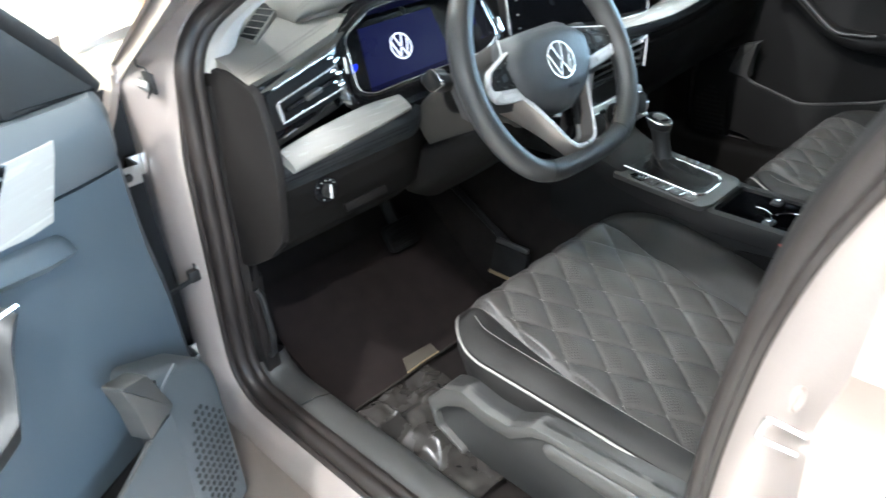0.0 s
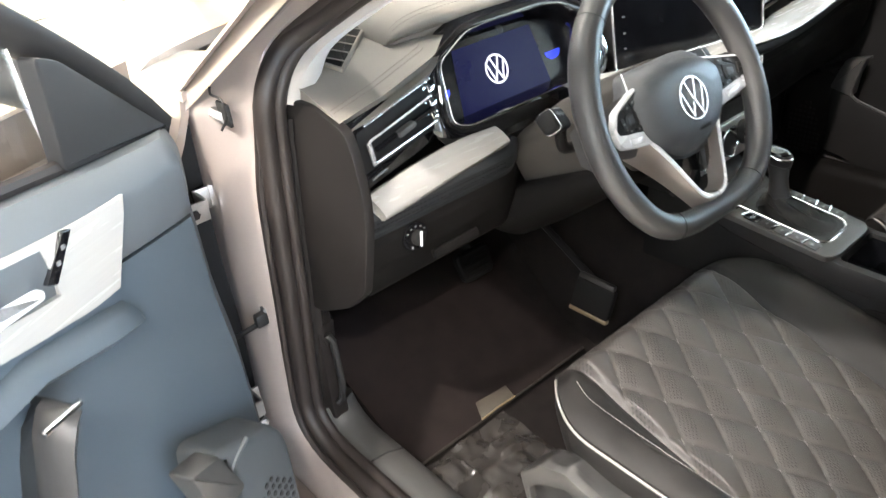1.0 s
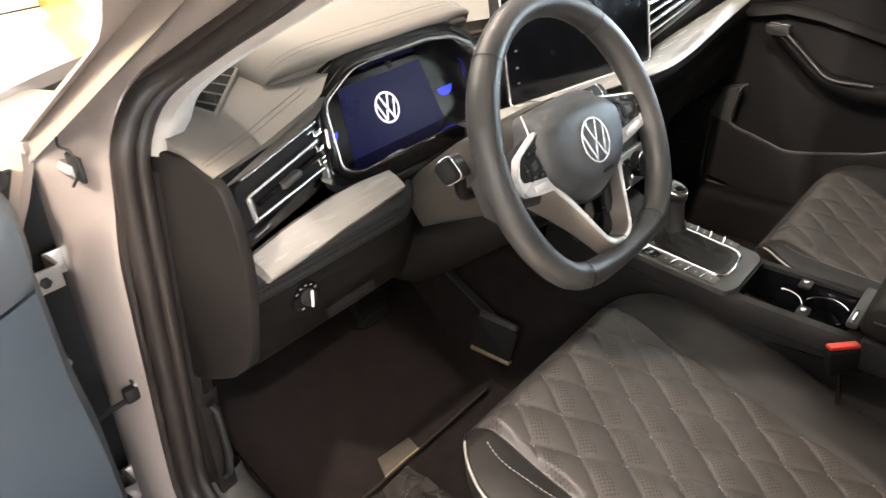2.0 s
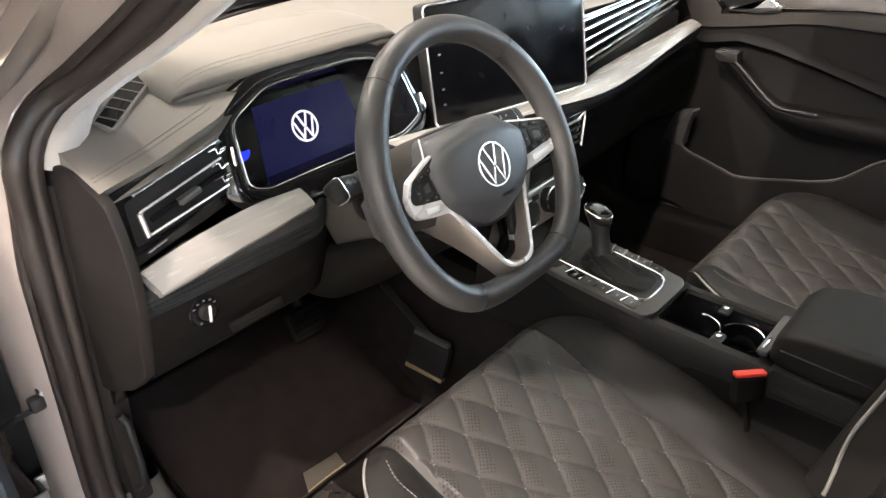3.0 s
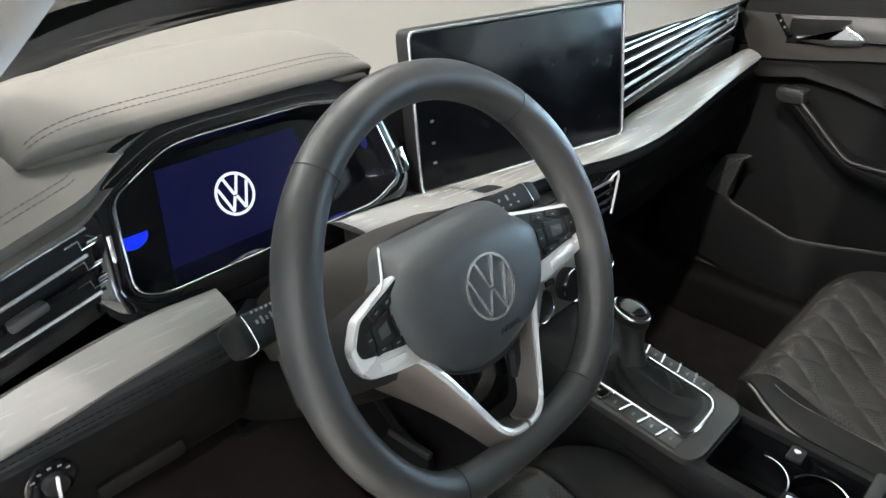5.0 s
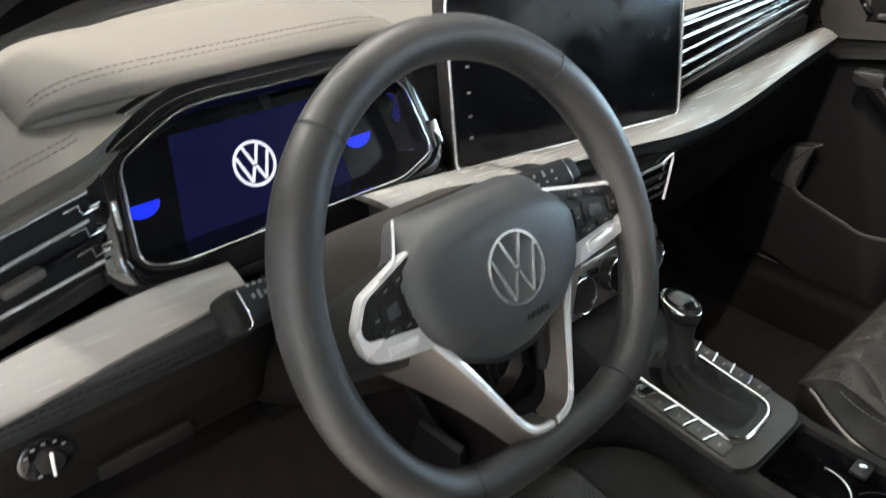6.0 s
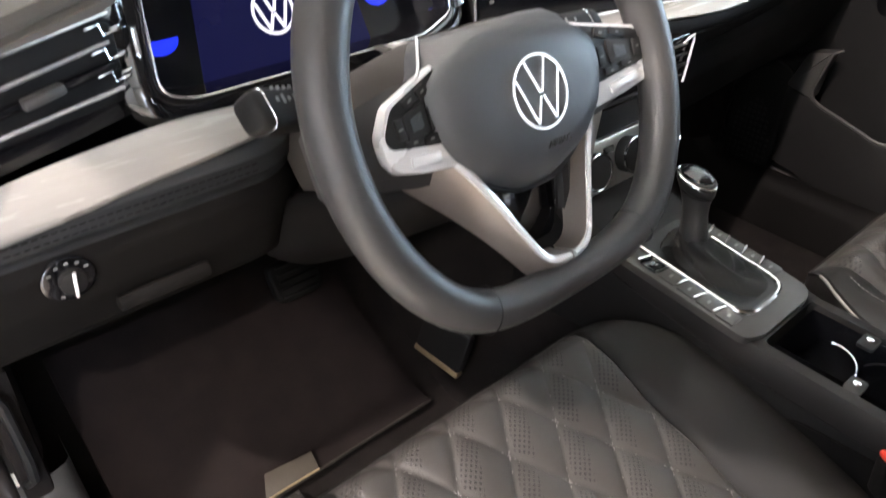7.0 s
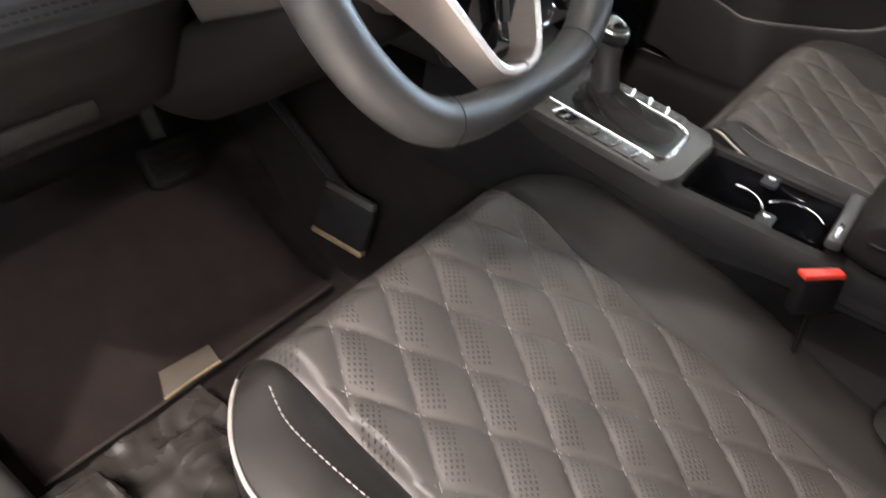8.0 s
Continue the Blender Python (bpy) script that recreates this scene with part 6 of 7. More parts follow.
QX, QY = 0.0667, 0.100                             # width and length of a quilted diamond


def quilt(x, y):
    a, b = (x + 0.047) / QX + (y - 0.019) / QY, (x + 0.047) / QX - (y - 0.019) / QY
    fa, fb = abs(math.sin(math.pi * a)), abs(math.sin(math.pi * b))
    return 0.0088 * (fa * fb) ** 0.48


def half_width(y):
    t = max(0.0, (y + 0.075) / 0.138)
    return 0.258 - 0.098 * t ** 2.3


seat = thing("car_seat", Matrix.Translation((SX, -0.2, 0.30)), "black quilted leather car seat with pale piping", "car seat", "front seats")
ys = list(np.linspace(-0.47, 0.00, 170)) + list(np.linspace(0.004, 0.062, 16))
# quilted middle
bm = bmesh.new()
sheet(bm, lambda u, v: (SX + u * min(0.166, half_width(v) - 0.004), v, seat_z(u * min(0.166, half_width(v) - 0.004), v) + quilt(u * min(0.166, half_width(v) - 0.004), v) * smoothstep(1.0, 0.93, abs(u)) * smoothstep(0.060, 0.035, v)),
      np.linspace(-1, 1, 140), ys)
part("quilted_insert", bm, SEATHOLES, seat, "perforated leather insert with diamond quilting", angle=80)
# side bolsters
for s in (-1, 1):
    bm = bmesh.new()
    sheet(bm, lambda u, v: (SX + s * (min(0.166, half_width(v) - 0.004) + u * (half_width(v) - min(0.166, half_width(v) - 0.004))), v,
                            seat_z(s * (min(0.166, half_width(v) - 0.004) + u * (half_width(v) - min(0.166, half_width(v) - 0.004))), v)), np.linspace(0, 1, 16), ys)
    part("side_bolster", bm, SEATSKIN, seat, "smooth black leather side bolster", angle=80)
# skirt below the edge
edge = [(half_width(v), v) for v in np.linspace(-0.47, 0.062, 70)]
outline = [(-x, y) for x, y in edge] + [(u * half_width(0.062), 0.062) for u in np.linspace(-0.9, 0.9, 13)] + [(x, y) for x, y in reversed(edge)]
bm = bmesh.new()
loft(bm, [[Vector((SX + x * k, -0.2 + (y + 0.2) * ky, (seat_z(x, y) if d == 0 else max(0.400 + 0.3 * d, seat_z(x, y) - d)))) for x, y in outline]
          for d, k, ky in ((0, 1.0, 1.0), (0.012, 1.012, 1.014), (0.035, 1.012, 1.012), (0.070, 0.995, 0.98), (0.120, 0.96, 0.93))])
part("cushion_side", bm, SEATSKIN, seat, "black leather cushion side", angle=70)
cord = [Vector((SX + x * 1.008, -0.2 + (y + 0.2) * 1.010, seat_z(x, y) - 0.005)) for x, y in outline]
bm = bmesh.new()
tube(bm, cord[:67], 0.0020, 8)
part("piping", bm, PIPING, seat, "pale grey piping", angle=80)
bm = bmesh.new()
tube(bm, cord[66:], 0.0022, 8)
part("dark_piping", bm, SEATSKIN, seat, "black piping", angle=80)
bm = bmesh.new()
line = [Vector((SX - x, y, seat_z(-x, y) + 0.0007)) for x, y in curve_through([(0.190, 0.010), (0.197, -0.005), (0.205, -0.03), (0.209, -0.08), (0.210, -0.20), (0.210, -0.46)], 80)]
dashes(bm, line, 0.0046, 0.0022, 0.0008, (0, 0, 1))
part("bolster_stitching", bm, SEATTHREAD, seat, "pale grey stitching")
bm = bmesh.new()
for fam in (-1, 1):
    for c in range(-12, 13):
        line = []
        for y in np.linspace(-0.46, 0.04, 90):
            x = (c - fam * (y - 0.019) / QY) * QX - 0.047
            if abs(x) < 0.158:
                line.append(Vector((SX + x, y, seat_z(x, y) + 0.0008)))
        if len(line) > 3:
            dashes(bm, line, 0.0040, 0.0024, 0.00055, (0, 0, 1))
part("quilt_stitching", bm, SEATTHREAD, seat, "grey quilting thread")
# backrest
def back_at(u, v, quilted=True):
    z = 0.52 + 0.66 * v
    yc = -0.455 - 0.155 * v - 0.030 * v * v
    hw = 0.262 - 0.020 * smoothstep(0.0, 0.2, 0.2 - v) - 0.075 * smoothstep(0.70, 1.0, v) ** 1.5
    x = u * hw
    wing = smoothstep(0.150, 0.215, abs(x)) * (1 - 0.6 * smoothstep(0.75, 1, v))
    y = yc + 0.062 * wing - 0.035 * smoothstep(0.225, 0.262, abs(x)) ** 2
    y -= 0.006 * math.exp(-((abs(x) - 0.152) / 0.005) ** 2)
    if quilted and abs(x) < 0.15:
        a, b = x / QX + z / QY, x / QX - z / QY
        y += 0.0070 * (abs(math.sin(math.pi * a)) * abs(math.sin(math.pi * b))) ** 0.42
    if v > 0.9:
        y -= 0.05 * ((v - 0.9) / 0.1) ** 2
    return Vector((SX + x, y, z))


bm = bmesh.new()
sheet(bm, back_at, np.linspace(-1, 1, 90), np.linspace(0, 1, 110))
part("backrest", bm, SEATSKIN, seat, "black quilted leather backrest", angle=80)
side = []
for u in (-1,):
    side = [back_at(-1, v, False) for v in np.linspace(0, 1, 40)] + [back_at(k, 1, False) for k in np.linspace(-0.9, 0.9, 20)] + [back_at(1, v, False) for v in np.linspace(1, 0, 40)]
bm = bmesh.new()
loft(bm, [side, [p + Vector((0, -0.02, 0)) + (p - Vector((SX, p.y, 0.85))) * 0.02 for p in side], [p + Vector((0, -0.10, -0.01)) for p in side], [p + Vector(((SX - p.x) * 0.12, -0.135, -0.02)) for p in side]])
part("backrest_side", bm, mat("brown_black_back_shell", (0.050, 0.042, 0.037), 0.5, grain=0.4, scale=900, vary=0.1), seat, "dark brown backrest side and shell", angle=70)
bm = bmesh.new()
sheet(bm, lambda u, v: back_at(u, v, False) + Vector((0, -0.13, -0.015)), np.linspace(-0.95, 0.95, 12), np.linspace(0.02, 0.98, 12))
part("backrest_rear", bm, SHIELD, seat, "grey rear shell")
bm = bmesh.new()
tube(bm, [p + Vector((0, -0.012, 0)) + (p - Vector((SX, p.y, 0.85))) * 0.024 for p in side], 0.0042, 8)
part("backrest_piping", bm, PIPING, seat, "pale grey piping", angle=80)
for sgn in (-1, 1):
    bm = bmesh.new()
    tube(bm, [back_at(sgn * 0.76, v, False) + Vector((0, 0.0015, 0)) for v in np.linspace(0.02, 0.88, 50)], 0.0030, 8)
    part("backrest_piping", bm, PIPING, seat, "pale grey piping", angle=80)
# plastic shields and frame
for s in (-1, 1):
    bm = bmesh.new()
    prof = [(0.010, 0.462), (0.018, 0.505), (-0.020, 0.548), (-0.060, 0.564), (-0.105, 0.553), (-0.147, 0.554), (-0.188, 0.578), (-0.25, 0.584), (-0.35, 0.588), (-0.46, 0.590), (-0.50, 0.50), (-0.48, 0.43), (-0.20, 0.425), (-0.06, 0.430)]
    prism(bm, round_poly(prof, 0.007, 3), 0.030, Matrix(((0, 0, s, SX + s * 0.286), (1, 0, 0, 0), (0, 1, 0, 0), (0, 0, 0, 1))), 0.002, 2)
    # the inner shield is a blackened copy, its shade in the colour
    sh = part("side_shield", bm, SEATPLASTIC if s < 0 else LOWER, seat, "dark grey plastic side shield" if s < 0 else "plastic side shield blackened for shade in the gap", angle=30)
    pm = Matrix(((0, 0, s, SX + s * 0.288), (1, 0, 0, 0), (0, 1, 0, 0), (0, 0, 0, 1)))
    bm = bmesh.new()
    lip = prof[1:10] + [(-0.455, 0.574), (-0.400, 0.571), (-0.215, 0.568), (-0.188, 0.560), (-0.150, 0.530), (-0.104, 0.528), (-0.060, 0.535), (-0.020, 0.512), (0.002, 0.488), (-0.004, 0.462), (-0.050, 0.440), (-0.052, 0.432), (0.006, 0.458)]
    prism(bm, round_poly(lip, 0.003, 2), 0.020, pm @ Matrix.Translation((0, 0, 0.009)), 0.002, 2)
    part("shield_lip", bm, SHIELD, sh, "grey raised edge of the shield", angle=30)
    bm = bmesh.new()
    prism(bm, round_poly([(-0.205, 0.553), (-0.216, 0.566), (-0.345, 0.572), (-0.365, 0.550), (-0.345, 0.533), (-0.215, 0.540)], 0.010, 4), 0.016, pm @ Matrix.Translation((0, 0, 0.012)), 0.007, 3)
    part("seat_lever", bm, SHIELD, sh, "grey seat height lever")
for s in (-1, 1):
    bm = bmesh.new()
    box(bm, (SX + s * 0.19, -0.20, 0.330), (0.045, 0.58, 0.030), 0.006)
    part("seat_rail", bm, ZINC, seat, "steel seat rail")
    bm = bmesh.new()
    box(bm, (SX + s * 0.19, 0.06, 0.342), (0.052, 0.06, 0.030), 0.010)
    part("rail_cap", bm, DARK2, seat, "black rail end cap")
bm = bmesh.new()
box(bm, (SX, -0.22, 0.42), (0.42, 0.46, 0.10), 0.03)
part("seat_pan", bm, DARK2, seat, "black seat pan")
SHIFT = Matrix.Translation((0.700, -0.130, 0))
copy_thing(seat, SHIFT @ WORLD[seat])

# seat belt buckle between seat and console
buckle = thing("seat_belt_buckle", Matrix.Translation((0.222, -0.285, 0.55)), "black seat belt buckle with a red button", "buckle")
bt = Matrix.Translation((0.222, -0.288, 0.637)) @ Matrix.Rotation(radians(-44), 4, "Z") @ Matrix.Rotation(radians(-10), 4, "X")
bm = bmesh.new()
box(bm, (0, 0, -0.021), (0.046, 0.017, 0.040), 0.005, 3)
bm.transform(bt)
part("housing", bm, LOWER, buckle, "black plastic housing")
bm = bmesh.new()
box(bm, (0, 0.0, 0.0015), (0.044, 0.014, 0.006), 0.002, 2)
bm.transform(bt)
part("release_button", bm, RED, buckle, "red release button")
bm = bmesh.new()
tube(bm, [bt @ Vector((0, 0, -0.038)), (0.226, -0.30, 0.55), (0.235, -0.31, 0.42)], 0.007, 8, flat=0.5, up=(0, 1, 0))
part("stalk", bm, LOWER, buckle, "black buckle stalk")

# ---------------------------------------------------------------- pedals and the footwell floor
ped = thing("accelerator_pedal", Matrix.Translation((0.175, 0.25, 0.33)), "black accelerator pedal with a pale edge", "pedal", "pedals")
PM = frame_of((0.163, 0.268, 0.420), (0.12, -1.0, -0.10), (0.28, 0.05, 1.0))
bm = bmesh.new()
prism(bm, round_poly([(-0.043, -0.032), (0.043, -0.032), (0.043, 0.034), (-0.043, 0.034)], 0.008), 0.014, PM, 0.004)
part("pad", bm, CARD, ped, "ribbed black pedal pad")
bm = bmesh.new()
box(bm, (0, 0, 0), (0.086, 0.009, 0.016), 0.003, m=PM @ Matrix.Translation((0, -0.034, -0.006)))
part("lower_edge", bm, BRASS, ped, "pale brassy lower edge")
bm = bmesh.new()
box(bm, (0, 0, 0), (0.080, 0.012, 0.012), 0.003, m=PM @ Matrix.Translation((0, 0.040, -0.004)))
part("upper_lip", bm, SHIELD, ped, "grey upper lip")
bm = bmesh.new()
tube(bm, [PM @ Vector((0, 0.03, -0.012)), (0.20, 0.40, 0.50), (0.21, 0.60, 0.60)], 0.008, 8)
part("arm", bm, DARK2, ped)
brake = thing("brake_pedal", Matrix.Translation((0.05, 0.50, 0.36)), "black rubber brake pedal hanging in the footwell", "pedal", "pedals")
BM_ = frame_of((0.055, 0.480, 0.470), (1, 0, 0), (0, 0.45, 1))
bm = bmesh.new()
prism(bm, round_poly([(-0.040, -0.034), (0.040, -0.034), (0.044, 0.030), (-0.044, 0.030)], 0.016), 0.016, BM_, 0.006, 3)
part("pad", bm, PEDAL, brake, "black rubber pad")
for k in range(5):
    bm = bmesh.new()
    box(bm, (0, 0, 0), (0.062, 0.004, 0.004), 0.001, m=BM_ @ Matrix.Translation((0, -0.024 + 0.012 * k, 0.001)))
    part("rib", bm, PEDAL, brake)
bm = bmesh.new()
tube(bm, curve_through([BM_ @ Vector((0, 0.01, -0.014)), (0.055, 0.53, 0.54), (0.055, 0.54, 0.66), (0.055, 0.52, 0.74)], 14), 0.014, 8, flat=0.6)
part("arm", bm, PEDAL, brake)
mat_t = thing("floor_mat", Matrix.Translation((-0.05, 0.15, 0.30)), "black carpet floor mat with a bound edge", "floor mat")
bm = bmesh.new()
FM = round_poly([(-0.30, 0.27), (-0.148, 0.275), (0.14, 0.262), (0.15, 0.60), (-0.29, 0.60)], 0.02)


def floor_z(y):
    return interp(y, [-0.2, 0.1, 0.32, 0.46, 0.60], [0.297, 0.296, 0.300, 0.366, 0.474])


grid = bmesh.new()
sheet(grid, lambda u, v: (u, v, floor_z(v) + 0.010), np.linspace(-0.295, 0.145, 20), np.linspace(0.272, 0.56, 16), thick=(0, 0.003, -0.008))
part("mat_carpet", grid, MATPILE, mat_t, "black carpet")
bm = bmesh.new()
tube(bm, [(-0.295, 0.272, 0.308), (-0.15, 0.270, 0.309), (0.145, 0.270, 0.309)], 0.0022, 6)
part("mat_edge", bm, mat("brown_binding", (0.022, 0.017, 0.013), 0.7, vary=0.2, vscale=40), mat_t, "dull brown bound edge")

card = thing("card_offcut", Matrix.Translation((-0.10, 0.265, 0.31)), "small tan card lying on the floor mat edge", "card")
bm = bmesh.new()
CM = frame_of((-0.100, 0.283, 0.317), (0.095, -0.010, 0.006), (0.02, 1, 0.10)) @ Matrix.Diagonal((0.85, 0.60, 1, 1))
prism(bm, [(-0.048, -0.028), (0.048, -0.022), (0.052, 0.030), (-0.030, 0.036)], 0.003, CM, 0.0006)
part("sheet_card", bm, TAN, card)
bm = bmesh.new()
tube(bm, [CM @ Vector((-0.048, -0.0285, 0.0005)), CM @ Vector((0.0, -0.025, 0.0015)), CM @ Vector((0.048, -0.0225, 0.0005))], 0.0016, 6)
part("bright_fold", bm, BRASS, card, "bright folded edge")

film = thing("protective_film", Matrix.Translation((-0.22, 0.1, 0.30)), "crumpled clear protective film on the floor by the sill", "film")
bm = bmesh.new()


def film_at(u, v):
    h = 0.006 * noise.noise(Vector((u * 22, v * 16, 3))) + 0.004 * noise.noise(Vector((u * 55, v * 40, 9)))
    for cx, cy, w, d, hh in ((-0.285, 0.185, 0.030, 0.034, 0.050), (-0.205, 0.120, 0.050, 0.060, 0.018), (-0.16, 0.19, 0.03, 0.02, 0.012)):
        h += hh * smoothstep(1.35, 0.75, max(abs(u - cx) / w, abs(v - cy) / d))
    return (u, v, 0.312 + h)


sheet(bm, film_at, np.linspace(-0.318, -0.10, 56), np.linspace(0.060, 0.258, 50), thick=(0, 0, -0.002))
part("crumpled_sheet", bm, FILM, film, angle=25)
bm = bmesh.new()
sheet(bm, lambda u, v: Vector(film_at(u + 0.02 * v, v)) + Vector((0, 0, 0.004 * smoothstep(0.04, 0.09, v))), np.linspace(-0.312, -0.112, 50), np.linspace(-0.05, 0.092, 36), thick=(0, 0, -0.002))
part("crumpled_sheet", bm, FILM, film, angle=25)

# ---------------------------------------------------------------- doors: built in (r, w, z): back from the hinge, inward, up
def door_parts(t, driver):
    """The inner side of a front door, in the door's own axes: x back from the hinge, y inward, z up."""
    def P(name, bm, m, label="", parent=None, angle=40):
        return part(name, bm, m, parent or t, label, local=True, angle=angle)

    # metal shell
    bm = bmesh.new()
    sheet(bm, lambda u, v: (u, -0.09 + 0.030 * smoothstep(0.85, 1.06, v) - 0.015 * math.sin((v - 0.3) * 3.4), v), np.linspace(0.12, 1.10, 20), np.linspace(0.30, 1.06, 20), thick=(0, 0.012, 0))
    P("outer_skin", bm, PAINT, "champagne door skin")
    bm = bmesh.new()
    prism(bm, round_poly([(0.160, 0.31), (1.08, 0.31), (1.08, 1.02), (0.160, 1.00)], 0.03), 0.10, Matrix(((1, 0, 0, 0), (0, 0, 1, 0.015), (0, 1, 0, 0), (0, 0, 0, 1))), 0.008)
    P("inner_shell", bm, PAINT_IN, "champagne inner door shell")
    # soft upper, skin panel, lower pocket
    def face(r, z):
        w = 0.060 - 0.030 * smoothstep(0.98, 1.05, z) - 0.004 * math.sin((z - 0.5) * 6)
        w -= 0.030 * smoothstep(0.215, 0.176, r)
        w += 0.010 * smoothstep(0.82, 0.70, z)
        return w

    def panel(z0, z1, nz, lip, r0=0.176, r1=1.06):
        b = bmesh.new()
        sheet(b, lambda u, v: (u, face(u, z0(u) + (z1(u) - z0(u)) * v) + lip * math.sin(math.pi * v) ** 0.5 * 0.5, z0(u) + (z1(u) - z0(u)) * v), np.linspace(r0, r1, 50), np.linspace(0, 1, nz), thick=(0, -0.03, 0))
        return b

    belt = lambda r: 1.008 + 0.048 * smoothstep(0.12, 0.75, r)                      # noqa: E731
    split = lambda r: 0.918 + 0.055 * smoothstep(0.17, 0.75, r)                    # noqa: E731
    # one lining on both doors: the driver's copy lit, the passenger's shaded near-black
    P("upper_panel", panel(lambda r: split(r) + 0.002, belt, 14, 0.010), DOORTOP if driver else CARD, "grey soft upper door panel" if driver else "soft upper door panel, near-black for shade")
    P("middle_panel", panel(lambda r: 0.56, lambda r: split(r) - 0.002, 26, 0.004), DOORSKIN if driver else CARD, "blue-grey soft door panel" if driver else "soft door panel, near-black for shade")
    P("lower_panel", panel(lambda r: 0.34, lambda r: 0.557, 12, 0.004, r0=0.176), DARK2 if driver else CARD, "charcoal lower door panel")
    # window frame, waist seal and the mirror triangle
    bm = bmesh.new()
    tube(bm, [(0.30, 0.016, 1.022), (0.5, 0.018, 1.048), (1.06, 0.018, 1.062)], 0.008, 8)
    P("waist_seal", bm, RUBBER, "black waist seal")
    bm = bmesh.new()
    tube(bm, curve_through([(0.165, 0.0, 1.000), (0.215, 0.0, 1.065), (0.32, -0.005, 1.165), (0.47, -0.015, 1.275), (0.68, -0.03, 1.375), (0.92, -0.035, 1.405), (1.09, -0.035, 1.385)], 30), 0.022, 10, flat=0.7)
    tube(bm, [(1.08, -0.02, 1.04), (1.09, -0.035, 1.395)], 0.024, 8)
    P("window_frame", bm, DARK, "charcoal window frame")
    bm = bmesh.new()
    prism(bm, round_poly([(0.172, 1.005), (0.322, 1.020), (0.312, 1.130), (0.285, 1.118)], 0.008), 0.02, Matrix(((1, 0, 0, 0), (0, 0, 1, 0.028), (0, 1, 0, 0), (0, 0, 0, 1))), 0.004)
    P("mirror_triangle", bm, DARK, "charcoal mirror triangle")
    bm = bmesh.new()
    prism(bm, [(0.31, 1.02), (1.08, 1.05), (1.085, 1.38), (0.90, 1.39), (0.66, 1.36), (0.46, 1.262), (0.31, 1.150)], 0.004, Matrix(((1, 0, 0, 0), (0, 0, 1, 0.0), (0, 1, 0, 0), (0, 0, 0, 1))))
    g = P("window_pane", bm, GLASS, "clear side window")
    g.visible_shadow = False
    # wood insert with the handle recess
    def trim_w(r, z):
        return face(r, z) + 0.008
    zt = lambda r: 0.992 + 0.030 * smoothstep(0.3, 0.65, r)                       # noqa: E731
    zb = lambda r: 0.910 + 0.042 * smoothstep(0.34, 0.66, r)                      # noqa: E731
    front = lambda v: 0.301 + 0.041 * (1 - v)                                     # noqa: E731
    # the strip is split round the recess
    for r0, r1, v0, v1, n in ((0.301, 0.405, 0, 1, 12), (0.405, 0.510, 0.0, 0.36, 10), (0.405, 0.510, 0.93, 1.0, 10), (0.510, 1.00, 0, 1, 20)):
        b = bmesh.new()
        sheet(b, (lambda r0, r1: (lambda u, v: (lambda r, z: (r, trim_w(r, z), z))(
            (front(v) + (r1 - front(v)) * u) if r0 < 0.31 else r0 + (r1 - r0) * u,
            zb(r0 + (r1 - r0) * u) + (zt(r0 + (r1 - r0) * u) - zb(r0 + (r1 - r0) * u)) * v)))(r0, r1), np.linspace(0, 1, n), np.linspace(v0, v1, 6), thick=(0, -0.012, 0))
        # the passenger's insert has its shade in the colour
        P("wood_insert", b, WOODTRIM if driver else SHADED_TRIM, "silver-grey wood door insert" if driver else "wood door insert darkened for shade")
    bm = bmesh.new()
    sheet(bm, lambda u, v: (0.403 + 0.109 * u, 0.036 - 0.016 * math.sin(math.pi * v), 0.944 + 0.058 * v), np.linspace(0, 1, 12), np.linspace(0, 1, 8), thick=(0, -0.004, 0))
    P("handle_recess", bm, DARK2, "dark handle recess")
    bm = bmesh.new()
    prism(bm, round_poly([(0.424, 0.955), (0.422, 0.964), (0.478, 0.971), (0.506, 0.999), (0.546, 0.980), (0.540, 0.966), (0.490, 0.957)], 0.004, 3), 0.016, Matrix(((1, 0, 0, 0), (0, 0, 1, 0.0745), (0, 1, 0, 0), (0, 0, 0, 1))), 0.005, 3)
    # the passenger's lever takes a duller silver for the shade there
    P("door_handle", bm, BRIGHT if driver else SATIN, "bright door pull lever")
    bm = bmesh.new()
    prism(bm, round_poly([(0.372, 0.995), (0.382, 0.997), (0.416, 0.962), (0.405, 0.957)], 0.002), 0.006, Matrix(((1, 0, 0, 0), (0, 0, 1, 0.0685), (0, 1, 0, 0), (0, 0, 0, 1))), 0.001)
    lk = P("lock_keys", bm, GLOSS, "glossy black lock key strip")
    for q in (0.3, 0.6):
        bm = bmesh.new()
        box(bm, (0.377 + 0.034 * q, 0.0690, 0.996 - 0.036 * q), (0.004, 0.001, 0.004))
        part("symbol", bm, ICON, lk, "pale printed symbol", local=True)
    bm = bmesh.new()
    tube(bm, [(0.52, 0.0715, 0.972), (0.70, 0.0715, 0.990), (1.0, 0.0715, 0.992)], 0.0022, 6)
    P("chrome_line", bm, CHROME, "thin chrome line")
    # padded ledge below the insert, ending in a nub
    bm = bmesh.new()
    rings = []
